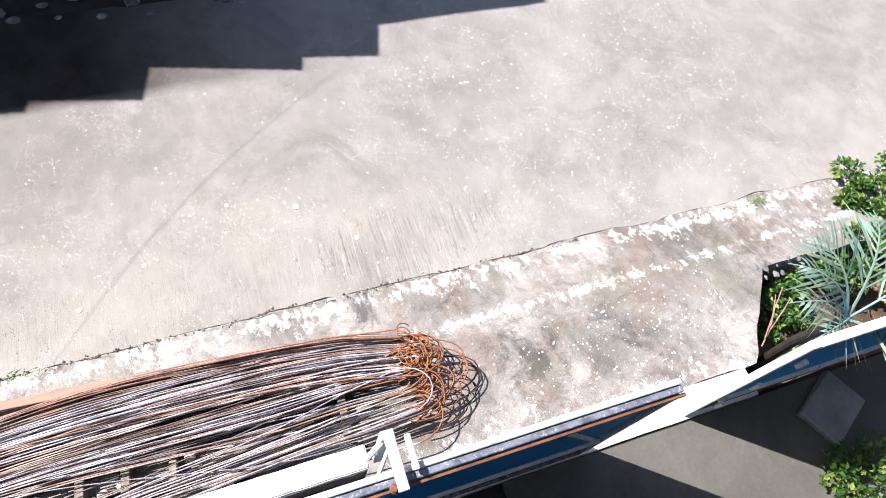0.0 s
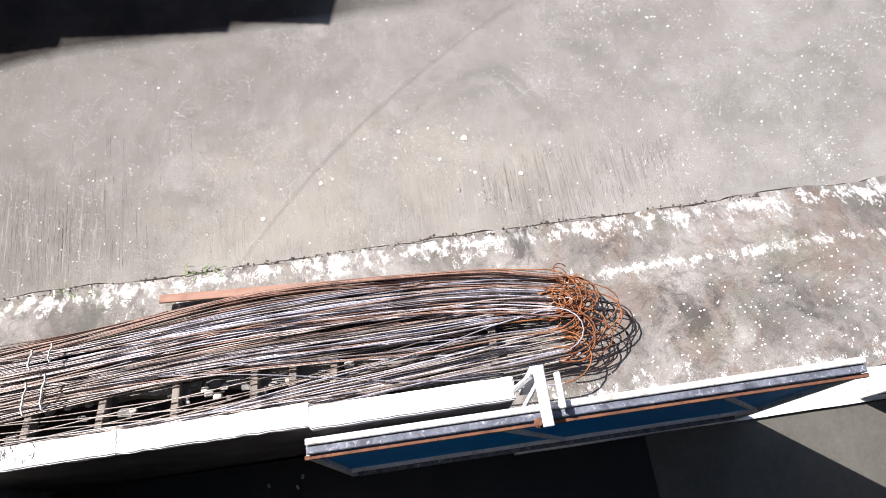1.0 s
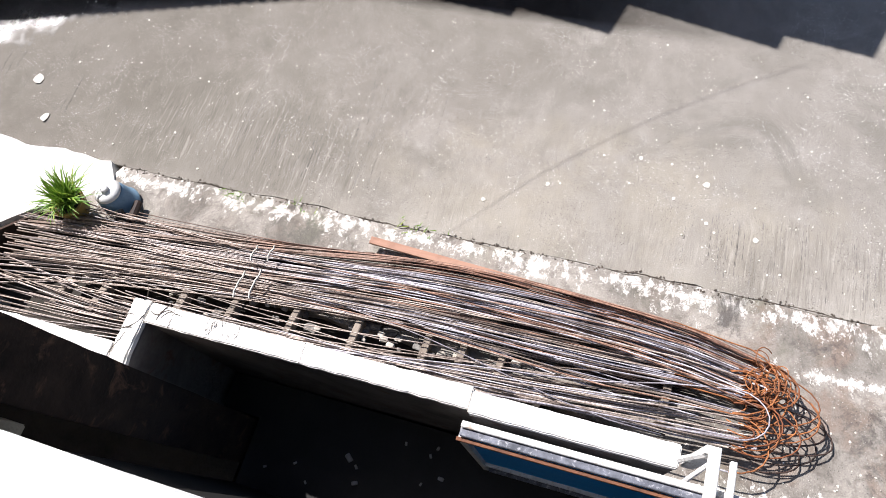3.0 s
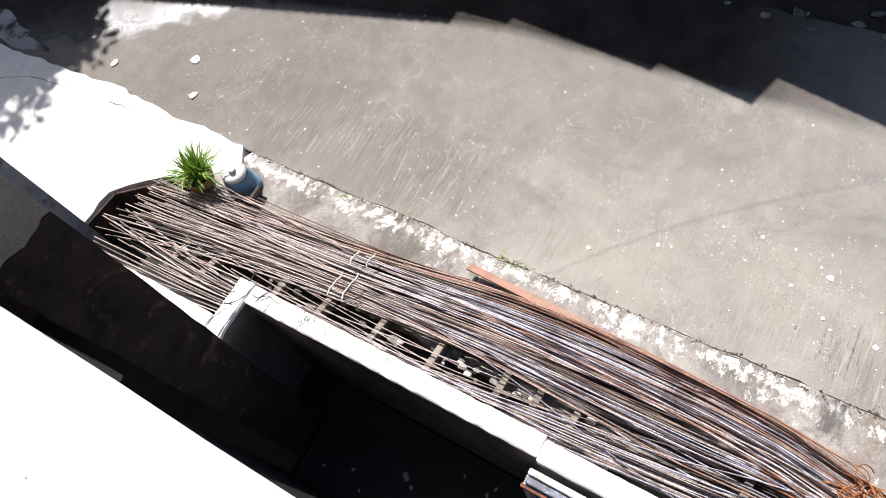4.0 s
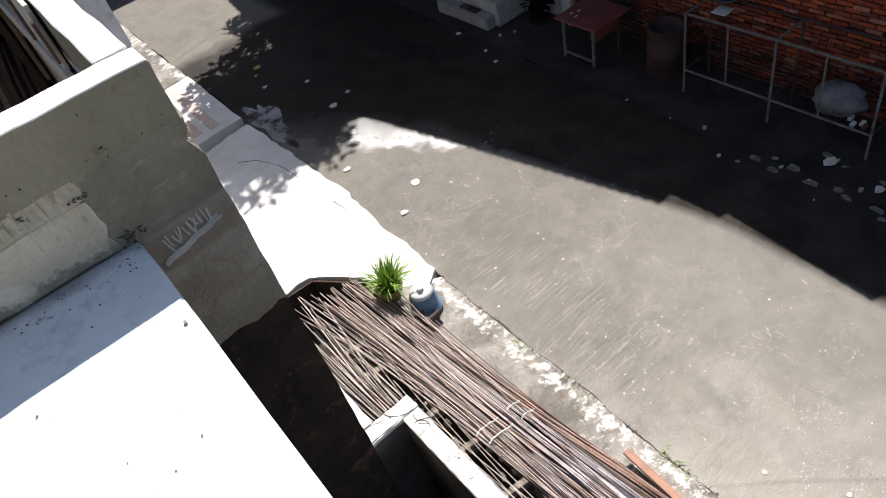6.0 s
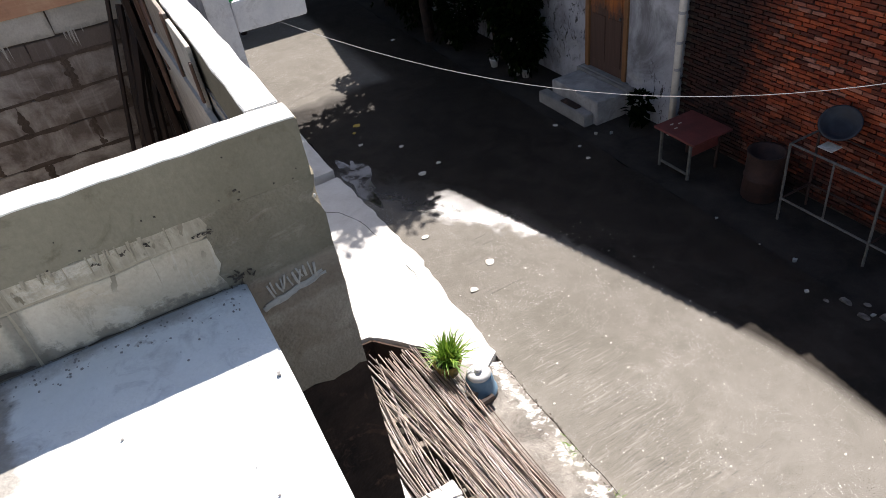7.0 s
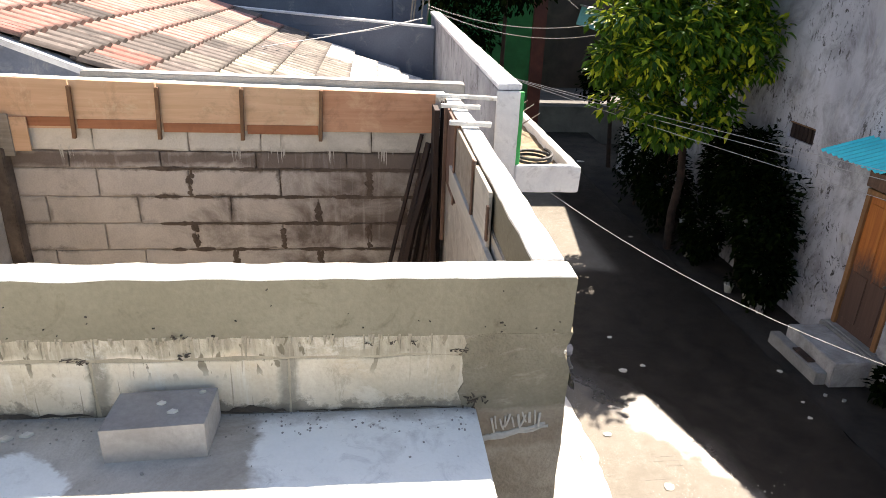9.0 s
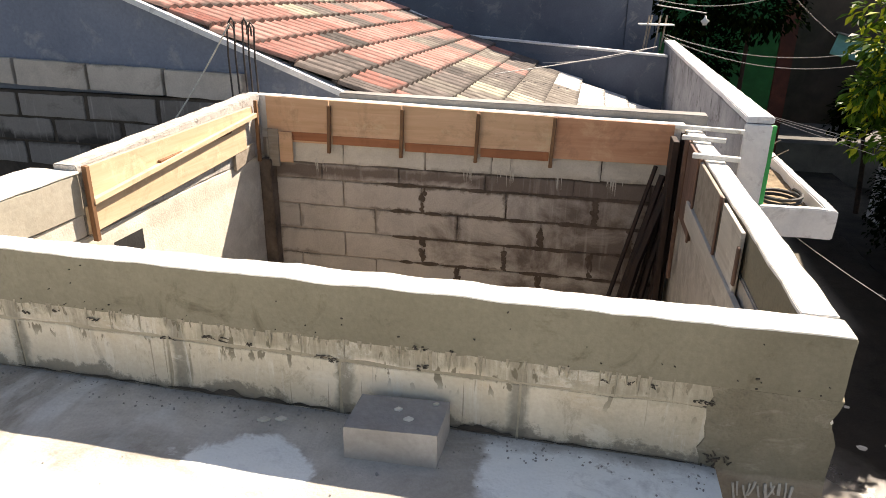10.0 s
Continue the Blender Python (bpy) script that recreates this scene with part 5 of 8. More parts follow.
# ---- bundle of folded reinforcing bars ----
def lane(table, s, y):
    """The place across the bundle, s from 0 to 1, at a place along it: a smooth curve through the table's rows."""
    k = max(0, min(len(table) - 2, sum(1 for row in table[1:-1] if y <= row[0])))
    p = [table[max(0, min(len(table) - 1, k + j))] for j in (-1, 0, 1, 2)]
    x = [row[1] * (1 - s) + row[2] * s for row in p]
    span = p[1][0] - p[2][0]
    f = max(0.0, min(1.0, (p[1][0] - y) / span))
    m1 = (x[2] - x[0]) / max(0.01, p[0][0] - p[2][0]) * span
    m2 = (x[3] - x[1]) / max(0.01, p[1][0] - p[3][0]) * span
    return (2 * f ** 3 - 3 * f ** 2 + 1) * x[1] + (f ** 3 - 2 * f ** 2 + f) * m1 + (3 * f ** 2 - 2 * f ** 3) * x[2] + (f ** 3 - f ** 2) * m2


STRANDS = {
    "rusty": [(2.9, 1.1, 1.33), (0.35, 1.4, 1.53), (-0.9, 1.56, 1.68), (-1.9, 1.545, 1.645), (-2.75, 1.44, 1.54), (-3.1, 1.3, 1.42)],
    "grey": [(2.9, 0.98, 1.3), (0.35, 1.22, 1.43), (-0.9, 1.325, 1.55), (-2.1, 1.345, 1.54), (-2.75, 1.28, 1.46), (-3.1, 1.2, 1.36)],
    "brown": [(2.9, 0.84, 1.1), (0.35, 1.06, 1.24), (-0.9, 1.1, 1.31), (-2.0, 1.07, 1.31), (-2.75, 1.1, 1.29), (-3.1, 1.07, 1.22)],
    "near": [(2.9, 0.5, 0.8), (1.9, 0.52, 0.76), (1.2, 0.56, 0.74), (0.0, 0.66, 0.84), (-1.2, 0.75, 0.94), (-2.0, 0.82, 0.99), (-2.75, 0.84, 1.06), (-3.1, 0.9, 1.07)],
}
rng = random.Random(11)
bundle = thing("rebar_bundle", (1.2, -0.2, 0.2), "long bundle of folded rusty and grey steel reinforcing bars", "steel bars")


def leg(strand, s, slant, layer, end, bend, seed):
    """One length of bar: nearly straight, crossing its strand at a small angle."""
    pts = []
    count = 14
    for k in range(count + 1):
        y = end + (bend - end) * k / count
        t = s + slant * (y + 0.6) + 0.05 * noise.noise(Vector((y * 0.9, seed, 0)))
        x = lane(STRANDS[strand], t, y)
        z = RAMP * (1.95 - x) + 0.112 + 0.0115 * layer + 0.006 * noise.noise(Vector((y * 0.8, seed, 5)))
        z += 0.01 * math.exp(-((y + 2.75) / 0.5) ** 2) * layer
        pts.append(Vector((x, y, z)))
    return pts


METAL = {"rusty": (RUST, RUST, RUST, BROWN), "grey": (STEEL, STEEL, STEEL, BROWN), "brown": (BROWN, BROWN, BROWN, STEEL), "near": (STEEL, STEEL, BROWN)}
PAIRS = ["rusty grey", "rusty grey", "rusty brown", "grey grey", "grey brown", "grey brown", "grey grey", "brown brown", "brown near", "near near", "near near", "rusty rusty"]


def bar(index):
    """One bar, doubled back on itself at the lane end of the bundle."""
    one, two = PAIRS[index % len(PAIRS)].split()
    s1, s2 = rng.random(), rng.random()
    if one == two == "near":
        s1, s2 = 0.35 * s1, 0.6 + 0.4 * s2
    elif (one, two) == ("rusty", "grey"):
        s1, s2 = 0.5 + 0.5 * s1, 0.5 * s2
    layer = rng.choice((0, 0, 1, 1, 2, 3, 4))
    turn = (-2.9 if one in ("rusty", "grey") and two != "brown" else -2.84) - 0.14 * rng.random()
    rust_from = turn + rng.gauss(0.05, 0.11)
    a = leg(one, s1, rng.gauss(0, 0.15), layer, rng.uniform(2.2, 2.66) - (0.0 if one in ("near", "brown") else 0.3 * s1), turn, index)
    b = leg(two, s2, rng.gauss(0, 0.15), layer + rng.choice((0, 0, 1)), rng.uniform(2.1, 2.64) - (0.0 if two in ("near", "brown") else 0.3 * s2), turn, index + 200)
    p, q = a[-1], b[-1]
    mid, half = (p + q) / 2, (p - q) / 2
    reach = max(0.045, min(0.26, half.length * rng.uniform(1.0, 1.35) + 0.02))
    lift = rng.uniform(-0.02, 0.05)
    arc = [mid + half * math.cos(t) + Vector((0, -reach * math.sin(t), lift * math.sin(t))) for t in (math.pi * k / 9 for k in range(1, 9))]
    line = a + arc + b[::-1]
    bm = bmesh.new()
    tube(bm, line, 0.0052, 5)
    ob = part("bar", bm, rng.choice(METAL[one]), bundle, smooth=True)
    ob.data.materials.append(BEND)
    for poly in ob.data.polygons:
        if poly.center[1] + bundle.location.y < rust_from:
            poly.material_index = 1
    return ob


for k in range(58):
    bar(k)
for k in range(40):
    strand = ("rusty", "grey", "brown", "grey", "near", "brown")[k % 6]
    line = leg(strand, rng.random(), rng.gauss(0, 0.24), rng.choice((3, 4, 5)), rng.uniform(1.2, 2.6), rng.uniform(-2.7, 0.3), 400 + k)
    part("bar", tubes([line], 0.0044, 5), rng.choice(METAL[strand]), bundle, smooth=True)
# near-black bars low in the heap, standing in for the shadow between bars
for k in range(84):
    strand = ("rusty", "grey", "brown", "grey", "brown", "grey", "near")[k % 7]
    line = leg(strand, rng.random(), rng.gauss(0, 0.1), rng.choice((-5, -4, -3, -2)), rng.uniform(1.6, 2.4), rng.uniform(-2.78, -2.4), 700 + k)
    part("bar", tubes([line], 0.005, 5), RUSTSHADEBAR, bundle, smooth=True)
for (x0, y0), (x1, y1) in (((0.66, 1.7), (1.05, -2.3)), ((0.72, 1.1), (1.12, -2.5)), ((0.8, 2.2), (0.86, -0.6)), ((0.95, 1.6), (0.76, -1.3)), ((0.74, 0.3), (1.16, -2.2)), ((1.02, 1.3), (0.84, -1.7))) + tuple(((rng.uniform(0.62, 1.05), rng.uniform(0.8, 2.3)), (rng.uniform(0.7, 1.1), rng.uniform(-2.2, -0.6))) for _ in range(5)):
    line = [Vector((x0 + (x1 - x0) * t, y0 + (y1 - y0) * t, RAMP * (1.95 - x0 - (x1 - x0) * t) + 0.135)) for t in (j / 10 for j in range(11))]
    part("stray_bar", tubes([line], 0.0044, 5), BROWN, bundle, smooth=True)
for k in range(17):
    at = Vector((rng.uniform(1.18, 1.46), rng.uniform(-3.16, -2.95), 0))
    at.z = RAMP * (1.95 - at.x) + rng.uniform(0.15, 0.24)
    r, tip, spin = rng.uniform(0.035, 0.075), rng.uniform(-0.9, 0.9), rng.uniform(0, 6.3)
    arc = [at + Vector((r * math.cos(spin + t), r * math.sin(spin + t) * math.cos(tip), r * math.sin(spin + t) * math.sin(tip) + 0.02)) for t in (0.42 * j for j in range(rng.randint(7, 11)))]
    part("bent_end", tubes([arc], 0.0034, 5), BEND, bundle, smooth=True)
for x, y, r, reach in ((1.22, -3.02, 0.16, 0.32), (1.16, -3.04, 0.15, 0.3), (1.14, -3.0, 0.19, 0.34), (1.08, -2.98, 0.13, 0.24), (1.0, -2.98, 0.15, 0.26), (0.98, -2.94, 0.1, 0.18)) + tuple((rng.uniform(0.95, 1.32), rng.uniform(-3.0, -2.88), rng.uniform(0.07, 0.17), rng.uniform(0.1, 0.26)) for _ in range(5)):
    arc = [Vector((x + r * math.cos(t), y - reach * math.sin(t), RAMP * (1.95 - x - r * math.cos(t)) + 0.17 + 0.02 * math.cos(t))) for t in (math.pi * (j / 14 * 1.3 - 0.15) for j in range(15))]
    part("bent_end", tubes([arc], 0.0045, 5), BEND, bundle, smooth=True)
for k, (x, y, r, reach) in enumerate(((1.12, -3.06, 0.15, 0.36), (1.06, -3.06, 0.14, 0.4), (1.0, -3.03, 0.16, 0.34), (0.92, -2.98, 0.14, 0.3))):
    arc = [Vector((x + r * math.cos(t), y - reach * math.sin(t), RAMP * (1.95 - x - r * math.cos(t)) + 0.02 + 0.07 * abs(math.cos(t)))) for t in (math.pi * (j / 14 * 1.15 - 0.08) for j in range(15))]
    part("loose_loop", tubes([arc], 0.005, 5), RUSTSHADEBAR, bundle, smooth=True)
for y, x0, x1 in ((0.41, 1.0, 1.2), (0.43, 1.3, 1.42), (0.3, 1.02, 1.24), (0.31, 1.33, 1.45)):
    line = [(x0 + (x1 - x0) * j / 5, y + 0.01 * math.sin(j), RAMP * (1.95 - x0) + 0.225 + 0.01 * (j % 2)) for j in range(6)]
    part("tie_wire", tubes([line], 0.007, 5), LITTER, bundle, "pale binding wire")

for k, (y, x0, x1, w) in enumerate(((1.78, 0.6, 1.66, 0.055), (1.46, 0.62, 1.2, 0.06), (0.85, 0.8, 1.2, 0.06), (0.455, 0.82, 1.2, 0.05), (0.0, 0.84, 1.15, 0.05), (-0.46, 0.84, 1.2, 0.05), (-0.955, 0.87, 1.2, 0.05), (-1.2, 0.89, 1.2, 0.05), (-1.46, 0.9, 1.15, 0.045), (-2.5, 0.9, 1.5, 0.05))):
    turn = rng.uniform(-0.08, 0.08)
    z = RAMP * (1.95 - (x0 + x1) / 2)
    bm = bmesh.new()
    box(bm, x0 - (x0 + x1) / 2, (x1 - x0) / 2, -w / 2, w / 2, 0.0, 0.085, Matrix.Translation(((x0 + x1) / 2, y, z + 0.012)) @ Matrix.Rotation(turn, 4, "Z") @ Matrix.Rotation(math.atan(RAMP), 4, "Y"), 0.005)
    ob = part("wooden_sleeper", bm, SLEEPER)
    tagged(ob, "short weathered timber sleeper under the steel bars", "timber", "sleepers under the bars")
for k in range(80):
    x, y = rng.uniform(0.78, 1.1), rng.uniform(-1.75, 1.0)
    r = rng.uniform(0.012, 0.03) * (1.5 if k % 6 == 0 else 1.0)
    bm = bmesh.new()
    bmesh.ops.create_icosphere(bm, subdivisions=2, radius=r)
    for v in bm.verts:
        v.co = Vector([max(-0.72 * r, min(0.72 * r, c)) for c in v.co]) + 0.4 * r * noise.noise_vector(v.co * 22 + Vector((k, 0, 0)))
        v.co = Vector((v.co.x + x, v.co.y * 1.5 + y, v.co.z * 0.7 + RAMP * (1.95 - x) + (0.04 if k % 3 else 0.01)))
    tagged(part("rubble_stone", bm, PALESTONE if k % 3 == 1 else STONE), "pale broken stone in the ditch under the bars" if k % 3 == 1 else "mossy broken stone in the ditch under the bars", "stone", "rubble in the ditch")
bm = bmesh.new()
outline(bm, wander([(0.63, -1.75), (1.12, -1.75), (1.2, 1.6), (1.3, 1.85), (0.63, 1.85)], 0.2, 0.02), -0.35, 0.06)
tagged(part("ditch_bed", bm, SOIL), "dark soil bed of the ditch under the bars", "ground", kind="structure")
bm = bmesh.new()
box(bm, -0.03, 0.03, -0.6, 0.6, 0, 0.02, Matrix.Translation((1.705, -0.885, 0.1)) @ Matrix.Rotation(-0.035, 4, "Z") @ Matrix.Rotation(math.atan(RAMP) * 0.5, 4, "Y") @ Matrix.Rotation(0.05, 4, "X"), 0.003)
tagged(part("red_plank", bm, REDPLANK), "reddish timber plank lying beside the steel bars", "plank")

# ---- pot plant and bucket ----
plant = thing("potted_plant", (1.43, 2.1, 0.19), "bright green grassy plant in an ochre pot", "potted plant")
bm = bmesh.new()
lathe(bm, (1.43, 2.1, 0.19), [(0.085, 0), (0.115, 0.1), (0.13, 0.15), (0.135, 0.17), (0.115, 0.168), (0.1, 0.14)], 18)
pot = part("pot", bm, POTCLAY, plant, "ochre clay pot", True)
bm = bmesh.new()
lathe(bm, (1.43, 2.1, 0.325), [(0.1, 0), (0.105, 0.012), (0.06, 0.016)], 16)
part("soil", bm, SOIL, pot, "dark potting soil")
bm = bmesh.new()
rng = random.Random(21)
for k in range(230):
    a, lean, n = rng.uniform(0, 6.283), rng.uniform(0.15, 1.25), rng.uniform(0.16, 0.3)
    root = Vector((1.43 + rng.uniform(-0.06, 0.06), 2.1 + rng.uniform(-0.06, 0.06), 0.33))
    d = Vector((math.cos(a), math.sin(a), 0))
    side = Vector((-d.y, d.x, 0)) * rng.uniform(0.006, 0.011)
    prev = None
    for j in range(5):
        t = j / 4
        p = root + d * n * lean * t + Vector((0, 0, n * t * (1.25 - 0.75 * lean * t)))
        w = side * (1 - t) ** 0.6
        pair = (bm.verts.new(p - w), bm.verts.new(p + w + Vector((0, 0, 0.0005))))
        if prev:
            bm.faces.new((prev[0], prev[1], pair[1], pair[0]))
        prev = pair
part("foliage", bm, GRASS, plant, "narrow bright green leaves")

bucket = thing("bucket", (1.6, 1.86, 0.075), "upturned faded blue bucket with a pale lid", "bucket")
bm = bmesh.new()
lathe(bm, (1.6, 1.86, 0.075), [(0.15, 0), (0.152, 0.02), (0.14, 0.03), (0.118, 0.17), (0.108, 0.2), (0.09, 0.205)], 24)
part("body", bm, BLUEBUCKET, bucket, "faded blue plastic body", True)
bm = bmesh.new()
lathe(bm, (1.6, 1.86, 0.283), [(0.105, 0), (0.11, 0.012), (0.08, 0.032), (0.035, 0.044), (0.02, 0.045)], 24)
lid = part("lid", bm, WHITEPOT, bucket, "pale domed lid", True)
bm = bmesh.new()
lathe(bm, (1.6, 1.86, 0.328), [(0.03, 0), (0.034, 0.012), (0.03, 0.024), (0.012, 0.027)], 14)
part("knob", bm, WHITEPOT, lid, "", True)
bm = bmesh.new()
tube(bm, [(1.6 + 0.125 * math.cos(t), 1.86 + 0.125 * math.sin(t), 0.2 - 0.05 * math.sin(t)) for t in (math.pi * k / 12 for k in range(13))], 0.004, 6)
part("handle", bm, RACKMETAL, bucket, "bent wire handle")
bm = bmesh.new()
tube(bm, [(1.37, 1.62, 0.2), (1.47, 1.64, 0.18), (1.62, 1.68, 0.145)], 0.032, 10)
tagged(part("timber_post", bm, DARKWOOD), "dark round timber under the ends of the bars", "timber")

# ---- gate ----
gate = thing("sliding_gate", (0.4, -2.7, 0.32), "blue sheet-metal gate with a scuffed rail and rusty edge", "gate")
part("rail_lip", one_box(0.427, 0.455, -3.9, -1.53, 1.66, 1.704, bevel=0.004), WHITEPAINT, gate, "chipped white outer lip of the rail")
bm = one_box(0.392, 0.425, -3.9, -1.53, 1.66, 1.69, bevel=0.004)
part("top_rail", bm, GREYBLUE, gate, "scuffed grey-blue top rail")
part("rust_edge", one_box(0.372, 0.389, -3.91, -1.52, 1.645, 1.672, bevel=0.002), RUSTRAIL, gate, "rusty angle along the rail")
panel = part("sheet", one_box(0.398, 0.412, -3.86, -1.56, 0.62, 1.655, bevel=0.001), BLUEPAINT, gate, "blue painted sheet")
# added out of sight so that no blue light bounces onto the cap
part("back_sheet", one_box(0.4135, 0.4175, -3.85, -1.57, 0.34, 1.65, bevel=0.0005), GREYBLUE, gate, "unseen grey sheet added to stop blue bounce light")
part("lower_sheet", one_box(0.398, 0.412, -3.86, -1.56, 0.33, 0.59, bevel=0.001), NAVY, gate, "dark navy lower sheet")
part("middle_rail", one_box(0.378, 0.412, -3.88, -1.54, 0.592, 0.618, bevel=0.003), WHITEPAINT, gate, "white middle rail")
for y in (-3.89, -1.56):
    part("stile", one_box(0.376, 0.43, y, y + 0.035, 0.33, 1.655, bevel=0.003), WHITEPAINT, gate, "white end stile")
for y0, y1 in ((-3.86, -3.3), (-2.75, -2.35)):
    bm = bmesh.new()
    tube(bm, [(0.388, y0, 0.64), (0.388, y1, 1.62)], 0.014, 6)
    part("brace", bm, WHITEPAINT, panel, "white diagonal brace")
part("bottom_rail", one_box(0.374, 0.43, -3.86, -1.56, 0.305, 0.328, bevel=0.003), GREYBLUE, gate)

guide = thing("gate_guide", (0.5, -2.53, 1.455), "white-painted steel roller guide over the gate rail", "gate guide")
part("arm", one_box(0.355, 0.6, -2.545, -2.5, 1.735, 1.76, bevel=0.003), WHITEPAINT, guide)
part("arm", one_box(0.42, 0.57, -2.61, -2.585, 1.72, 1.745, bevel=0.003), WHITEPAINT, guide)
part("post", one_box(0.575, 0.61, -2.55, -2.49, 1.2, 1.735, bevel=0.003), WHITEPAINT, guide)
bm = bmesh.new()
tube(bm, [(0.565, -2.44, 1.46), (0.585, -2.52, 1.74)], 0.014, 6)
tube(bm, [(0.47, -2.46, 1.5), (0.56, -2.53, 1.74)], 0.01, 6)
part("strut", bm, WHITEPAINT, guide)
bm = bmesh.new()
lathe(bm, (0.378, -2.49, 1.7), [(0.02, 0), (0.022, 0.02), (0.012, 0.035)], 12)
part("roller", bm, RUSTRAIL, guide, "rusty roller")

leaf_gate = thing("hinged_gate", (0.4, -5.5, 0.32), "blue sheet-metal gate leaf with broad white frame", "gate")
hinge_stile = part("stile", one_box(0.385, 0.43, -4.68, -4.64, 0.33, 1.72, bevel=0.004), WHITEPAINT, leaf_gate, "white hinge stile")
part("top_rail", one_box(0.382, 0.432, -6.6, -4.684, 1.67, 1.72, bevel=0.004), WHITEPAINT, leaf_gate, "white top rail")
part("sheet", one_box(0.392, 0.408, -6.58, -4.684, 0.74, 1.666, bevel=0.001), BLUEPAINT, leaf_gate, "blue painted sheet")
part("middle_rail", one_box(0.37, 0.41, -6.58, -4.684, 0.69, 0.736, bevel=0.003), WHITEPAINT, leaf_gate, "white middle rail")
part("lower_sheet", one_box(0.392, 0.408, -6.58, -4.684, 0.34, 0.686, bevel=0.001), NAVY, leaf_gate, "dark navy lower sheet")
for k in range(3):
    bm = bmesh.new()
    tube(bm, [(0.36, -4.72, 0.6 + 0.42 * k), (0.36, -4.72, 0.68 + 0.42 * k)], 0.016, 8)
    part("hinge", bm, WHITEPAINT, hinge_stile)
bm = bmesh.new()
box(bm, -0.16, 0.16, -0.22, 0.22, 0, 0.06, Matrix.Translation((0.13, -5.72, 0.302)) @ Matrix.Rotation(0.5, 4, "Z"), 0.01)
tagged(part("concrete_slab", bm, FENCE), "loose grey concrete slab on the yard floor", "slab")
bm = bmesh.new()
rng = random.Random(8)
for k in range(16):
    x, y, s = rng.uniform(-0.1, 0.45), rng.uniform(-2.3, -0.1), rng.uniform(0.01, 0.03)
    box(bm, -s, s, -s * 0.6, s * 0.6, 0, s * 0.5, Matrix.Translation((x, y, 0.302)) @ Matrix.Rotation(rng.uniform(0, 3), 4, "Z"), 0.004)
tagged(part("yard_rubble", bm, FENCE), "scattered rubble on the dark yard floor", "rubble", kind="stuff")

# ---- palm and weeds by the pit ----
rng = random.Random(31)
palm = thing("palm", (0.62, -5.75, -0.3), "grey-green young palm reaching over the gate", "palm")
bm = bmesh.new()
tube(bm, [(0.62, -5.75, -0.3), (0.6, -5.5, 0.6), (0.52, -5.2, 1.4)], 0.04, 10, taper=0.7)
part("stem", bm, BARK, palm)
for a, reach, rise in ((1.3, 0.5, 0.45), (0.85, 0.5, 0.5), (0.35, 0.5, 0.5), (1.75, 0.42, 0.4), (-0.6, 0.6, 0.5), (4.9, 0.6, 0.5), (3.3, 0.4, 0.35)):
    bm = bmesh.new()
    spine = []
    for j in range(15):
        t = j / 14
        spine.append(Vector((0.52, -5.2, 1.4)) + Vector((math.cos(a), math.sin(a), 0)) * reach * t + Vector((0, 0, rise * t * (1.6 - 1.1 * t))))
    tube(bm, spine, 0.009, 5, taper=0.3)
    for j in range(3, 15):
        way = (spine[j] - spine[j - 1]).normalized()
        for turn in (-1, 1):
            side = way.cross(Vector((0, 0, 1))).normalized() * turn
            n = 0.4 * math.sin(math.pi * min(1.0, 0.3 + j / 18)) * rng.uniform(0.85, 1.15)
            tip = spine[j] + (side * 0.6 + way * 0.75 + Vector((0, 0, rng.uniform(-0.35, 0.1)))).normalized() * n
            w = way.cross((tip - spine[j]).normalized()).cross((tip - spine[j]).normalized()).normalized() * 0.0095
            mid = spine[j].lerp(tip, 0.4) + Vector((0, 0, 0.012))
            vs = [bm.verts.new(p) for p in (spine[j] - w * 0.4, spine[j] + w * 0.4, mid + w, tip, mid - w)]
            bm.faces.new((vs[0], vs[1], vs[2], vs[4]))
            bm.faces.new((vs[4], vs[2], vs[3]))
    part("frond", bm, PALM, palm)
for k, (x, y, z, r, n) in enumerate(((1.75, -7.4, 0.03, 0.2, 420), (1.6, -7.25, 0.03, 0.16, 220), (1.85, -7.8, 0.0, 0.22, 420), (1.25, -7.15, 0.08, 0.24, 520), (1.4, -7.5, 0.1, 0.24, 420), (1.02, -6.85, -0.05, 0.24, 460), (1.12, -6.3, -0.08, 0.13, 200), (1.02, -6.1, -0.12, 0.12, 160), (0.85, -6.35, -0.25, 0.2, 260), (0.78, -5.9, -0.25, 0.14, 150), (0.9, -7.2, 0.0, 0.3, 350), (1.2, -6.65, 0.0, 0.12, 130))):
    bm = bmesh.new()
    for _ in range(9):
        g = Vector((rng.gauss(0, 0.55), rng.gauss(0, 0.6), rng.uniform(0.1, 0.8)))
        q = r * rng.uniform(0.25, 0.55)
        leaves(bm, (x + g.x * r, y + g.y * r, z + g.z * r * 0.8), (q, q * 1.2, q * 0.7), int(n * 0.17), rng.uniform(0.03, 0.065), rng, 0.0, 0.2, 0.6)
    bush = thing("weed_clump", (x, y, z - 0.1), "lush green leafy weeds at the pavement edge", "weeds", "weeds by the pit")
    part("foliage", bm, WEED, bush)
# earth, broken lumps and dry twigs in the pit
bm = bmesh.new()
outline(bm, wander([(0.44, -5.6), (1.24, -6.05), (1.24, -8.5), (0.44, -8.5)], 0.12, 0.03), -0.39, -0.3)
for v in bm.verts:
    v.co.z += 0.06 * noise.noise(v.co * 4) + 0.02 if v.co.z > -0.35 else 0.0
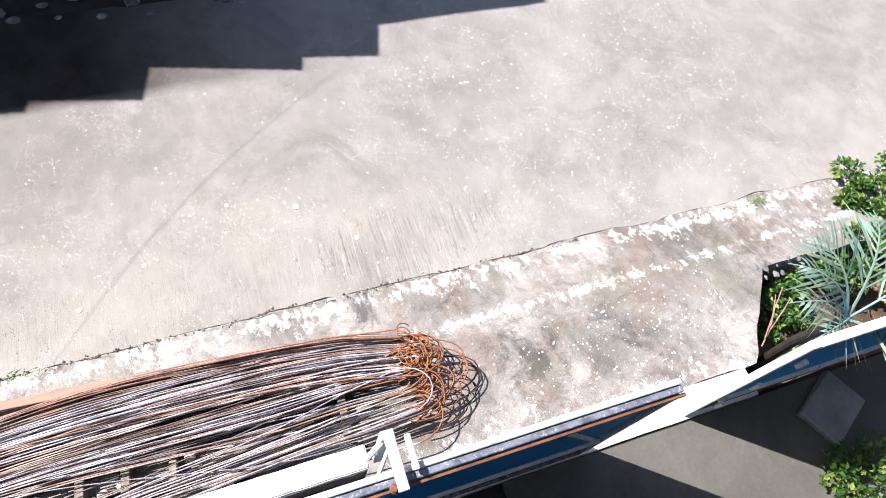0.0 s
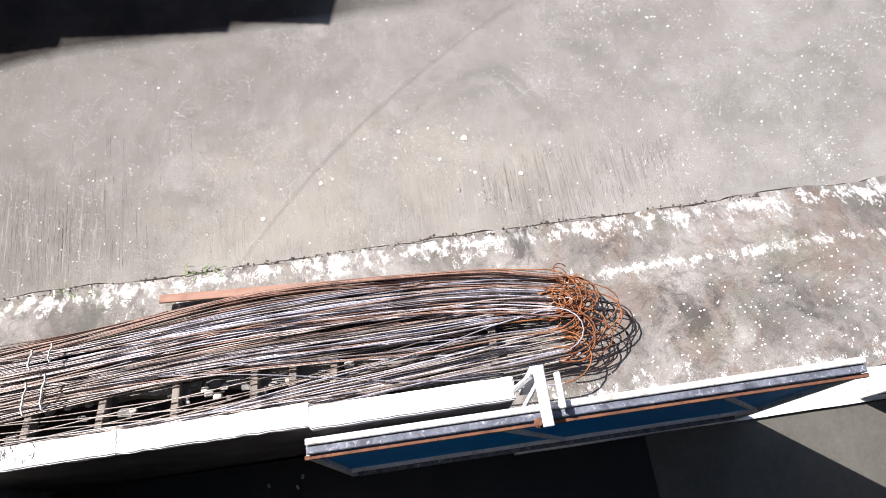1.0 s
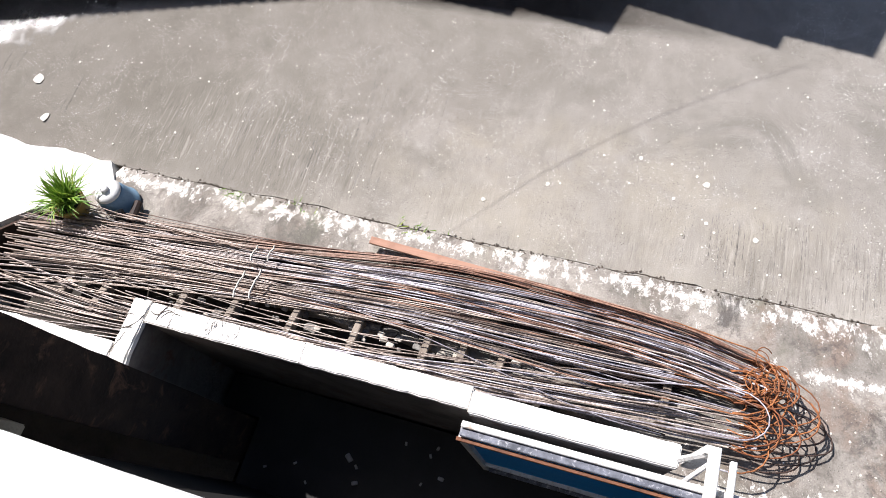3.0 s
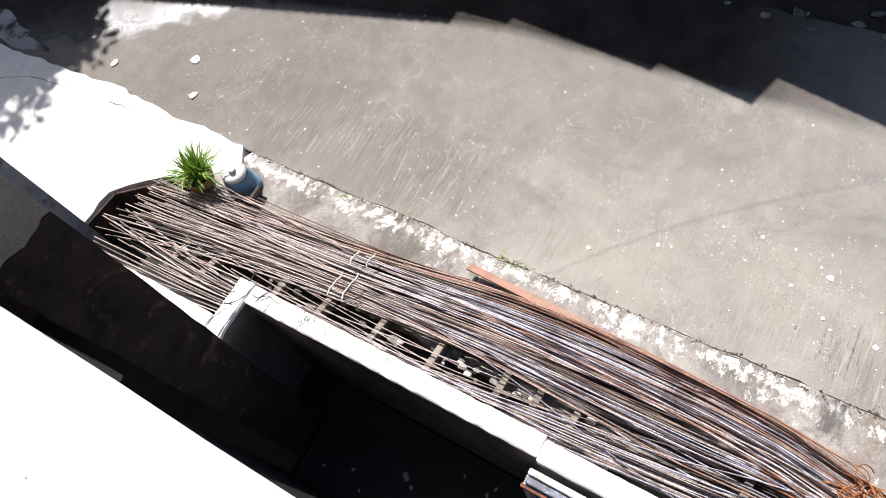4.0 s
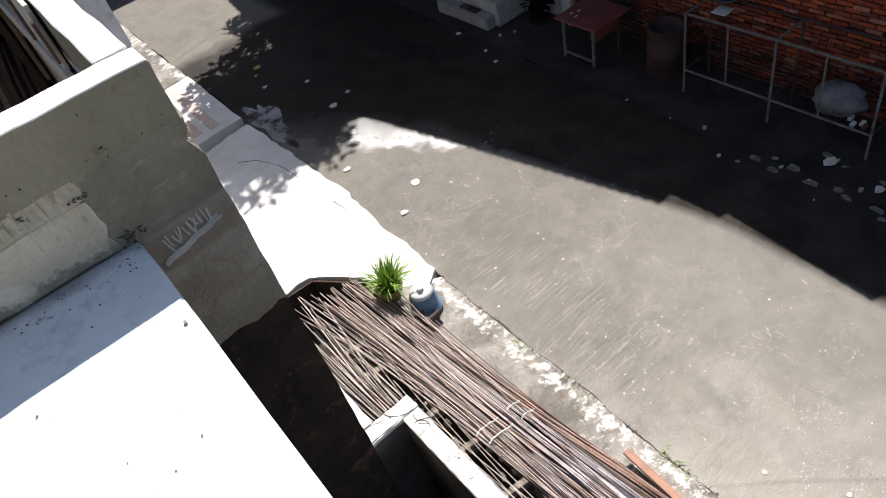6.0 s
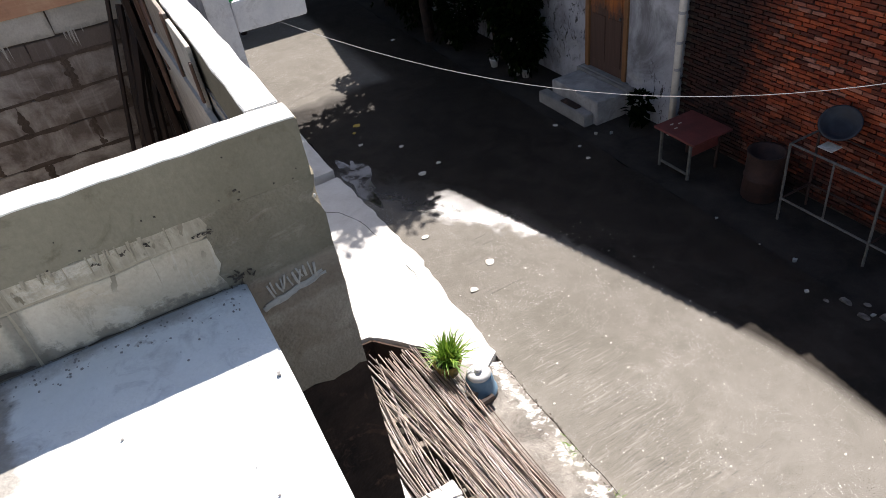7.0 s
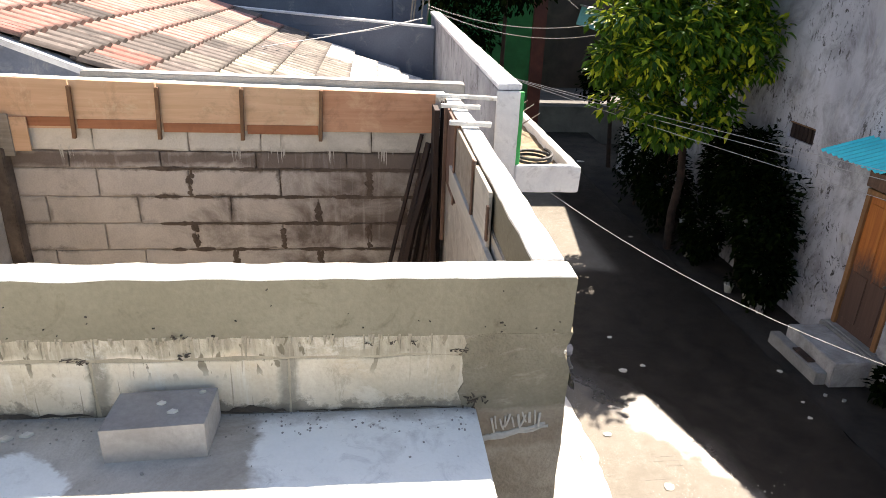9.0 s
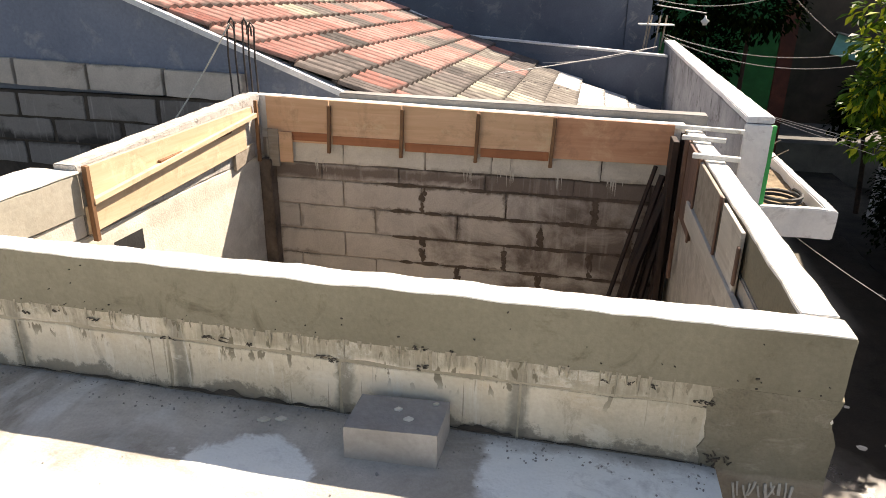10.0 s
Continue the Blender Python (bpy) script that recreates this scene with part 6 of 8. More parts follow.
tagged(part("pit_earth", bm, worn("red_brown_earth", (0.12, 0.072, 0.046), (0.045, 0.028, 0.018), 6, 0.95, 40, 0.6, third=(0.2, 0.15, 0.11))), "red-brown earth at the bottom of the pit", "ground", kind="structure")
for k in range(46):
    x, y = (rng.uniform(1.36, 1.72), rng.uniform(-7.1, -6.35)) if k % 3 else (rng.uniform(1.18, 1.32), rng.uniform(-6.5, -5.9))
    r = rng.uniform(0.006, 0.02) if k % 3 else rng.uniform(0.01, 0.035)
    bm = bmesh.new()
    bmesh.ops.create_icosphere(bm, subdivisions=1, radius=r)
    for v in bm.verts:
        v.co = Vector((v.co.x * 1.3 + x, v.co.y + y, v.co.z * 0.5 + RAMP * (1.95 - x) + 0.003)) + 0.5 * r * noise.noise_vector(v.co * 60 + Vector((k, 0, 0)))
    tagged(part("broken_lump", bm, PALESTONE if k % 3 else STONE), "small broken lump of concrete by the pit", "stone", "lumps by the pit")
twig = thing("dry_twig", (0.68, -5.5, 0.2), "dry forked pale twig leaning at the pit's edge", "twig")
for line in ([(0.68, -5.52, 0.25), (0.76, -5.58, 0.34), (0.9, -5.7, 0.36), (1.02, -5.82, 0.4)], [(0.76, -5.58, 0.34), (0.86, -5.74, 0.38), (0.93, -5.86, 0.36)], [(0.72, -5.54, 0.3), (0.84, -5.6, 0.42), (0.97, -5.68, 0.46)]):
    part("branch", tubes([[Vector(p) for p in line]], 0.006, 5, 0.5), REDPLANK, twig)
bm = bmesh.new()
leaves(bm, (-0.32, -5.6, 0.42), (0.28, 0.4, 0.2), 700, 0.045, rng, 0.0, 0.2, 0.6)
bush = thing("weed_clump", (-0.5, -5.75, 0.3), "green leafy weeds on the yard floor", "weeds", "weeds by the pit")
part("foliage", bm, WEED, bush)
bm = bmesh.new()
rng = random.Random(6)
for (x, y, n, spread) in ((1.88, -6.35, 40, 0.06), (1.9, 1.0, 26, 0.05), (1.92, -0.55, 30, 0.09), (1.93, 0.4, 22, 0.08), (1.75, -7.2, 60, 0.15)):
    for _ in range(n):
        p = Vector((x + rng.gauss(0, spread * 0.4), y + rng.gauss(0, spread), 0.01))
        tip = p + Vector((rng.uniform(-0.05, 0.05), rng.uniform(-0.05, 0.05), rng.uniform(0.02, 0.07)))
        s = Vector((0.004, 0.003, 0))
        bm.faces.new([bm.verts.new(p - s), bm.verts.new(p + s), bm.verts.new(tip)])
tagged(part("grass_tufts", bm, GRASS), "small green grass tufts in the joint", "grass", kind="stuff")

# ---- blocks of the unfinished room ----
def block_mesh(name, length, height, depth, seed, material=None, bevel=0.004):
    bm = uneven(-length / 2, length / 2, 0, depth, -height / 2, height / 2, 0.07, 0.0, seed, bevel)
    for v in bm.verts:
        d = noise.noise_vector(v.co * 9 + Vector((seed * 3.1, 1, seed)))
        v.co += Vector((0.009 * d.x, 0.0025 * d.y, 0.008 * d.z))
    me = bpy.data.meshes.new(name)
    bmesh.ops.recalc_face_normals(bm, faces=bm.faces)
    bm.to_mesh(me)
    bm.free()
    me.materials.append(material or BLOCK)
    return me


def lay(parent, me, x, y, z, tilt=0.0, turn=0.0, name="block"):
    ob = new(name, me)
    ob.parent = parent
    ob.matrix_local = Matrix.Translation(Vector((x, y, z)) - base_of(parent)) @ Matrix.Rotation(turn, 4, "Z") @ Matrix.Rotation(tilt, 4, "Y")
    return ob


rng = random.Random(41)
front = bpy.data.objects["wall_front_core"]
def course(parent, joints, y, z0, z1, depth, material, seed, gap=0.009, name="block", bevel=0.003):
    """One course of blocks between the given upright joints."""
    for k, (a, b) in enumerate(zip(joints, joints[1:])):
        me = block_mesh(name, b - a - gap, z1 - z0 - gap, depth, seed + k * 1.3, material, bevel)
        lay(parent, me, (a + b) / 2, y + rng.uniform(0, 0.0015), (z0 + z1) / 2, rng.uniform(-0.005, 0.005), name=name)


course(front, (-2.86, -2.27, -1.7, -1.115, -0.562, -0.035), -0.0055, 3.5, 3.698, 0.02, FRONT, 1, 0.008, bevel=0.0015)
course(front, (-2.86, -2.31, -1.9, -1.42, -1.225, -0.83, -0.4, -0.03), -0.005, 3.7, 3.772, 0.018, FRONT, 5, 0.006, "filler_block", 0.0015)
# mortar that ran down from the beam
bm = bmesh.new()
for k in range(75):
    x = rng.uniform(-2.6, -0.05)
    top, n, w = 3.773, rng.uniform(0.015, 0.05) * rng.choice((1, 1, 1.7)), rng.uniform(0.002, 0.007)
    vs = [bm.verts.new(p) for p in ((x - w, -0.007, top), (x + w, -0.007, top), (x + w * 0.8, -0.008, top - n * 0.6), (x, -0.0075, top - n), (x - w * 0.8, -0.008, top - n * 0.6), (x, -0.012, top - n * 0.4))]
    for a in range(5):
        bm.faces.new((vs[a], vs[(a + 1) % 5], vs[5]))
tagged(part("mortar_drips", bm, FRONTMORTAR), "tan cement drips under the ring beam", "mortar", kind="stuff")
bm = bmesh.new()
for k, x in enumerate((0.05, 0.062, 0.078, 0.094, 0.108, 0.116, 0.134, 0.146, 0.158, 0.17, 0.186, 0.204)):
    top, n, slant = 3.466 + 0.16 * (x - 0.05) + 0.008 * math.sin(k * 2.1), rng.uniform(0.035, 0.06), rng.uniform(-0.016, 0.016)
    tube(bm, [(x, -0.009, top), (x + slant * 0.4, -0.012, top - n * 0.5), (x + slant, -0.009, top - n)], rng.uniform(0.003, 0.0055), 4)
for x0, x1, z, slope in ((0.02, 0.235, 3.385, 0.045), (0.05, 0.225, 3.396, 0.045), (0.03, 0.15, 3.392, 0.02)):
    tube(bm, [(x0 + (x1 - x0) * j / 9, -0.008, z + slope * j / 9 + 0.004 * math.sin(j * 1.7)) for j in range(10)], 0.011, 5, taper=0.5)
for v in bm.verts:
    v.co += Vector((0.003 * noise.noise(v.co * 50), 0.0015 * noise.noise(v.co * 90), 0.004 * noise.noise(v.co * 60 + Vector((5, 5, 5)))))
tagged(part("mortar_smear", bm, SMEAR), "pale trowelled mortar smears on the pier", "mortar", kind="stuff")
# dark slivers on the face, drawn for the shade inside crevices and holes
bm = bmesh.new()
for k in range(20):
    a, z = rng.uniform(0, 6.3), 3.532 + rng.uniform(-0.02, 0.02)
    p, d = Vector((rng.uniform(-0.05, 0.03), -0.0105, z)), rng.uniform(0.008, 0.02)
    tube(bm, [p, p + Vector((d * math.cos(a), -0.002, d * math.sin(a)))], 0.0035, 4, taper=0.4)
for x, z, w in ((-0.07, 3.713, 0.022), (-0.06, 3.716, 0.018), (-1.135, 3.695, 0.014), (-0.86, 3.712, 0.02), (-1.96, 3.73, 0.03), (-1.7, 3.7, 0.03), (-1.41, 3.715, 0.008), (-0.87, 3.775, 0.022), (-1.17, 3.702, 0.04), (-2.1, 3.745, 0.014), (-0.33, 3.74, 0.01), (-0.26, 3.745, 0.008), (-0.2, 3.745, 0.008), (-1.55, 3.72, 0.05), (-2.22, 3.73, 0.012)):
    for k in range(6):
        p = Vector((x + rng.uniform(-w, w), -0.0085, z + rng.uniform(-0.006, 0.006)))
        q = p + Vector((rng.uniform(0.3, 0.8) * w, -0.001, rng.uniform(-0.008, 0.008)))
        tube(bm, [p, (p + q) / 2 + Vector((0, 0, rng.uniform(-0.004, 0.004))), q], rng.uniform(0.0015, 0.004), 4, taper=0.3)
tagged(part("dark_crevices", bm, MORTAR), "dark crevices and holes in the block wall", "crevice", kind="stuff")
# dark specks laid on the beam for the shade in its air holes
bm = bmesh.new()
for k in range(46):
    x, z = rng.uniform(-2.6, 0.24), 3.775 + 0.15 * rng.random() ** 3
    s = rng.uniform(0.0008, 0.0026) * rng.choice((1, 1, 1, 1.8))
    box(bm, -s * rng.uniform(0.8, 2.0), s, -0.003, 0.003, -s * 0.6, s * 0.6, Matrix.Translation((x, -0.0095, z)) @ Matrix.Rotation(rng.uniform(-0.8, 0.8), 4, "Y"), s * 0.3)
tagged(part("pit_holes", bm, MORTAR), "small dark air holes in the cement beam", "holes", kind="stuff")
# dark strip on the wall's face in place of the shaded gap
bm = bmesh.new()
for x0, x1, h in ((-0.78, -0.575, 0.026), (-0.55, -0.06, 0.006), (-1.72, -1.13, 0.014), (-2.3, -1.74, 0.008), (-1.1, -0.79, 0.008), (-1.64, -1.42, 0.022)):
    count = int((x1 - x0) / 0.012)
    low, high = [], []
    for k in range(count + 1):
        x = x0 + (x1 - x0) * k / count
        swell = math.sin(math.pi * k / count) ** 0.5
        t = h * swell * (0.75 + 0.9 * noise.noise(Vector((x * 26, 2.0, h * 90)))) + 0.002
        base = 3.5135 + 0.006 * noise.noise(Vector((x * 15, 7.0, 1.0)))
        low.append(bm.verts.new((x, -0.0085, base)))
        high.append(bm.verts.new((x, -0.0095, base + max(0.002, t))))
    for k in range(count):
        bm.faces.new((low[k], low[k + 1], high[k + 1], high[k]))
tagged(part("foot_crevice", bm, MORTAR), "dark ragged strip drawn for the shaded gap above the deck", "crevice", kind="stuff")
# ragged corner of the pier
bm = bmesh.new()
for k in range(16):
    bmesh.ops.create_icosphere(bm, subdivisions=2, radius=rng.uniform(0.004, 0.009), matrix=Matrix.Translation((0.262 + rng.uniform(-0.01, 0.008), 0.01 + 0.05 * rng.random(), 3.78 - 0.018 * k + rng.uniform(-0.02, 0.02))))
for v in bm.verts:
    v.co += 0.007 * noise.noise_vector(v.co * 70)
tagged(part("ragged_mortar", bm, CAP), "ragged lumps of pale mortar on the corner", "mortar", kind="stuff")

back = bpy.data.objects["wall_back"]
course(back, (-2.73, -2.13, -1.53, -1.06, -0.93, -0.33, 0.164), 2.786, 3.58, 3.745, 0.016, WHITEBLOCK, 17, 0.007)
course(back, (-2.66, -2.3, -1.72, -1.1, -0.5, 0.0, 0.164), 2.7875, 3.462, 3.578, 0.014, BLOCK, 21, 0.008)
EVEN, ODD = (-2.66, -2.14, -1.55, -0.95, -0.35, 0.164), (-2.66, -2.49, -1.9, -1.29, -0.7, -0.1, 0.164)
for row in range(9):
    top = 3.459 - 0.195 * row
    course(back, ODD if row % 2 else EVEN, 2.787, top - 0.194, top, 0.014, BLOCK, 31 + 7 * row, 0.009)

# mortar smeared over the joints
def smears(name, material, label, count, spots):
    bm = bmesh.new()
    for _ in range(count):
        x, y, z, flat = spots()
        w, h = (rng.uniform(0.03, 0.11), rng.uniform(0.004, 0.017)) if flat else (rng.uniform(0.006, 0.02), rng.uniform(0.008, 0.028))
        ring = []
        for k in range(9):
            a = 2 * math.pi * k / 9
            g = 1 + 0.5 * noise.noise(Vector((x * 9 + math.cos(a), z * 9 + math.sin(a), k * 0.3)))
            ring.append(bm.verts.new((x + w * g * math.cos(a), y, z + h * g * math.sin(a))))
        top = bm.verts.new((x, y - 0.002, z))
        for k in range(9):
            bm.faces.new((ring[k], ring[(k + 1) % 9], top))
    tagged(part(name, bm, material), label, "mortar", kind="stuff")


def back_spot():
    """Places along the bed joints, most of them towards the lane side."""
    return 0.15 - 1.9 * rng.random() ** 1.3, 2.7855, 3.459 - 0.195 * rng.randrange(6), True


JOINTSTAIN = worn("damp_brown_mortar", (0.15, 0.114, 0.088), (0.075, 0.056, 0.043), 9, 0.95, 50, 0.5)
smears("joint_mortar", JOINTSTAIN, "dark wet mortar squeezed from the block joints", 210, back_spot)


def upright_spot():
    """Places down the perpend joints that stay damp."""
    x, z = rng.choice(((-1.55, 3.36), (-0.35, 3.36), (-0.7, 3.17), (-1.55, 2.97), (-0.95, 2.97), (-0.35, 2.97), (-0.1, 3.17), (-1.29, 2.78), (-0.7, 2.78)))
    return x + rng.uniform(-0.012, 0.02), 2.7863, z + rng.uniform(-0.09, 0.09), False


smears("perpend_mortar", JOINTSTAIN, "dark damp mortar down the upright joints", 150, upright_spot)
bm = bmesh.new()
for k in range(46):
    x = rng.choice((-1.25, -1.2, -0.95, -0.6, -0.25, -1.0, -2.3)) + rng.gauss(0, 0.03)
    top, n, w = 3.6 + rng.uniform(-0.01, 0.02), rng.uniform(0.03, 0.12), rng.uniform(0.0015, 0.004)
    vs = [bm.verts.new(p) for p in ((x - w, 2.7835, top), (x + w, 2.7835, top), (x + w * 0.7, 2.7828, top - n * 0.6), (x + 0.003, 2.783, top - n), (x - w * 0.7, 2.7828, top - n * 0.6))]
    bm.faces.new(vs)
tagged(part("lime_drips", bm, SMEAR), "pale lime drips running down the damp blocks", "mortar", kind="stuff")

# ---- shuttering left on the ring beam ----
shutter = thing("shuttering", (-1.3, 2.79, 3.7), "orange-brown plywood shuttering boards on the back beam", "formwork")
edges = (-2.7, -2.22, -1.69, -1.165, -0.66, 0.1)
for x0, x1 in zip(edges, edges[1:]):
    bm = one_box(x0 + 0.004, x1 - 0.004, 2.772, 2.784, 3.725, 3.985, bevel=0.001)
    for v in bm.verts:
        v.co.z += 0.022 * max(0.0, -v.co.x) if v.co.z > 3.9 else 0.0
    part("board", bm, PLY if x1 < 0 else PLYRED, shutter, "worn plywood board")
for x0, x1, z in ((-2.68, -2.24, 3.77), (-2.2, -1.71, 3.757), (-1.67, -1.18, 3.74), (-1.14, -0.68, 3.735)):
    part("stained_strip", one_box(x0, x1, 2.766, 2.771, z - 0.03, z + 0.03, bevel=0.001), ORANGE, shutter, "red-stained strip")
for x in edges[1:-1]:
    bm = one_box(x - 0.012, x + 0.012, 2.74, 2.765, 3.665, 4.0, bevel=0.003)
    bmesh.ops.rotate(bm, cent=(x, 2.75, 3.8), matrix=Matrix.Rotation(0.04, 3, "Y"), verts=bm.verts)
    part("batten", bm, BATTEN, shutter, "brown batten")
bm = one_box(-2.68, -2.6, 2.73, 2.745, 3.55, 3.82, bevel=0.002)
part("offcut", bm, GREYWOOD, shutter)
bm = one_box(-2.61, -2.5, 2.745, 2.757, 3.58, 3.8, bevel=0.002)
part("offcut", bm, PLY, shutter)

side_shutter = thing("shuttering", (-2.73, 1.8, 3.7), "pale sunlit shuttering planks on the sunlit beam", "formwork")


def board(x0, x1, y0, y1, low0, low1, high0, high1):
    """A board along y whose lower and upper edges rise by their own slopes."""
    bm = one_box(x0, x1, y0, y1, 0.0, 1.0, bevel=0.0)
    for v in bm.verts:
        t = (v.co.y - y0) / (y1 - y0)
        v.co.z = (high0 + (high1 - high0) * t) if v.co.z > 0.5 else (low0 + (low1 - low0) * t)
    bmesh.ops.bevel(bm, geom=bm.edges[:], offset=0.002, segments=1, affect="EDGES")
    return bm


part("plank", board(-2.738, -2.72, 0.96, 2.62, 3.79, 3.925, 3.96, 3.992), PLYPALE, side_shutter, "pale plank")
part("plank", board(-2.738, -2.722, 0.93, 2.5, 3.635, 3.72, 3.772, 3.9), PLYPALE, side_shutter, "pale plank")
part("rail", board(-2.718, -2.69, 0.95, 2.62, 3.778, 3.918, 3.808, 3.948), PLYPALE, side_shutter, "sunlit rail")
part("stick", board(-2.719, -2.7, 1.5, 2.28, 3.852, 3.87, 3.868, 3.886), BATTEN, side_shutter, "dark thin stick")
part("batten", one_box(-2.721, -2.695, 0.93, 0.958, 3.6, 3.97, bevel=0.003), BATTEN, side_shutter, "dark batten")
part("batten", one_box(-2.719, -2.695, 2.63, 2.655, 3.6, 4.03, bevel=0.003), BATTEN, side_shutter, "dark batten")
part("offcut", board(-2.745, -2.725, 2.34, 2.62, 3.6, 3.64, 3.71, 3.74), GREYWOOD, side_shutter, "pale grey offcut")
# the wall is uncut: a black slab stands in for the hole's shade
bm = bmesh.new()
box(bm, -2.76, -2.746, 1.1, 1.33, 3.42, 3.53)
part("opening", bm, BLACK, side_shutter, "black slab drawn for the shade in a hole behind the planks")

lane_shutter = thing("shuttering", (0.14, 1.5, 3.7), "dark weathered shuttering boards along the lane-side beam", "formwork")
for y0, y1, z0, z1, mat in ((0.8, 1.19, 3.7, 3.945, PALEBOARD), (1.25, 1.92, 3.7, 3.95, GREYWOOD), (1.96, 2.62, 3.5, 3.955, REDBROWN)):
    part("board", one_box(0.142, 0.158, y0, y1, z0, z1, bevel=0.002), mat, lane_shutter)
part("plank", board(0.128, 0.152, 0.45, 2.1, 3.6, 3.575, 3.715, 3.69), PALEBOARD, lane_shutter, "pale lower plank")
for y, z0, z1 in ((1.22, 3.62, 3.965), (0.77, 3.75, 3.9), (1.94, 3.5, 3.97), (2.4, 3.1, 3.97), (2.62, 1.0, 3.97)):
    part("batten", one_box(0.118 if y > 2.0 else 0.13, 0.141, y - 0.014, y + 0.014, z0, z1, bevel=0.003), DARKWOOD if y > 2.5 else REDBROWN, lane_shutter)
part("corner_board", one_box(0.07, 0.105, 2.52, 2.72, 0.05, 3.93, bevel=0.003), DARKWOOD, lane_shutter, "tall dark board in the corner")
for y, x1 in ((2.77, 0.5), (2.42, 0.34), (1.93, 0.33)):
    bm = one_box(0.1, x1, y - 0.02, y + 0.02, 3.968, 3.992, bevel=0.003)
    bmesh.ops.rotate(bm, cent=(0.1, y, 3.97), matrix=Matrix.Rotation(-0.2, 3, "Z"), verts=bm.verts)
    part("spacer", bm, WHITEPAINT, lane_shutter, "pale cement-splashed spacer stick")
for k in range(6):
    x, y = -0.09 + 0.045 * k, 2.66 - 0.035 * (k % 3)
    bm = bmesh.new()
    tube(bm, [(x - 0.75 + 0.06 * k, y - 0.3, 0.04), (x - 0.05 + 0.02 * (k % 2), y + 0.02, 3.1), (x + 0.1, y + 0.1, 3.72 - 0.05 * (k % 3))], 0.014 + 0.008 * (k % 3), 6)
    pole = part("leaning_pole", bm, DARKWOOD)
    tagged(pole, "dark timber prop leaning in the room corner", "prop", "props in the room")

starter = thing("starter_bars", (-2.8, 2.85, 4.03), "dark hooked starter bars rising from the corner pier", "steel bars")
for dx, dy, h, hook in ((-0.12, 0.0, 0.46, 0.05), (-0.08, 0.03, 0.5, -0.04), (0.0, 0.0, 0.5, 0.03), (0.02, 0.04, 0.46, 0.02), (0.08, 0.01, 0.47, -0.05)):
    x, y = -2.865 + dx, 2.85 + dy
    part("bar", tubes([[(x, y, 3.9), (x - 0.01, y, 4.3), (x, y, 4.03 + h), (x + hook * 0.5, y, 4.06 + h), (x + hook, y, 4.03 + h), (x + hook * 1.1, y, 3.98 + h)]], 0.007, 6), DARKBAR, starter)
bm = bmesh.new()
tube(bm, sag((-2.95, 2.82, 4.52), (-3.5, 2.7, 3.72), 0.03, 10), 0.006, 5)
tagged(part("wire_tail", bm, LITTER), "pale strip of wire hanging from the bars", "wire")

# ---- on the deck ----
bm = uneven(-1.03, -0.765, -0.205, -0.035, 3.511, 3.615, 1.0, 0.003, 52, 0.009, 9.0)
for v in bm.verts:
    v.co.y -= 0.06 * (-0.9 - v.co.x)
tagged(part("loose_block", bm, worn("grey_block", (0.37, 0.35, 0.335), (0.27, 0.25, 0.235), 4, 0.9, 55, 0.35)), "loose grey aerated block on the deck", "block")
bm = bmesh.new()
rng = random.Random(51)
for k in range(360):
    x, y = rng.uniform(-2.6, -0.02), -0.01 - 1.6 * rng.random() ** 1.5
    if noise.noise(Vector((x * 3.1, y * 4.3, 2.0))) < -0.05:
        continue
    s = rng.uniform(0.0006, 0.0026) * rng.uniform(0.5, 1.2) * (2.0 if rng.random() < 0.04 else 1.0)
    box(bm, -s, s, -s * rng.uniform(0.5, 1), s * 0.8, 0, s, Matrix.Translation((x, y, 3.512)) @ Matrix.Rotation(rng.uniform(0, 3), 4, "Z"))
for k in range(420):
    x, y = rng.uniform(-2.7, -0.01), -0.008 - 0.12 * rng.random() ** 2
    s = rng.uniform(0.0008, 0.0032)
    box(bm, -s, s, -s * rng.uniform(0.5, 1), s * 0.8, 0, s, Matrix.Translation((x, y, 3.511)) @ Matrix.Rotation(rng.uniform(0, 3), 4, "Z"))
tagged(part("deck_grit", bm, FENCE), "grey mortar crumbs strewn on the deck", "grit", kind="stuff")
bm = bmesh.new()
for x, y, s in ((-1.33, -0.1, 0.02), (-1.28, -0.085, 0.018), (-0.9, -0.1, 0.012), (-0.86, -0.14, 0.014), (-0.8, -0.05, 0.009)):
    z = 3.62 if (-1.03 < x < -0.75) else 3.515
    outline(bm, [(x - s, y - s * 0.4), (x + s * 0.3, y - s * 0.6), (x + s, y + s * 0.2), (x - s * 0.2, y + s * 0.6)], z - 0.004, z + 0.003)
tagged(part("paper_scraps", bm, LITTER), "small pale flakes on the deck and block", "litter", kind="stuff")

# ---- planter on the neighbour's wall ----
planter = thing("planter", (0.9, 2.9, 3.3), "whitewashed concrete planter trough with dry soil and stems", "planter")
part("end", uneven(0.675, 1.15, 2.8, 2.86, 3.3, 3.495, 0.045, 0.009, 60, 0.008), WHITEWALL, planter, "ragged whitewashed end")
part("front", uneven(1.09, 1.15, 2.862, 5.1, 3.3, 3.495, 0.1, 0.007, 61, 0.008), WHITEWALL, planter)
part("base", uneven(0.675, 1.088, 2.862, 5.1, 3.3, 3.345, 0.3, 0.003, 62, 0.004), FENCE, planter)
part("far_end", uneven(0.675, 1.088, 5.04, 5.1, 3.346, 3.495, 0.12, 0.006, 63, 0.006), WHITEWALL, planter)
bm = uneven(0.68, 1.085, 2.865, 5.035, 3.347, 3.415, 0.08, 0.018, 64, 0.0)
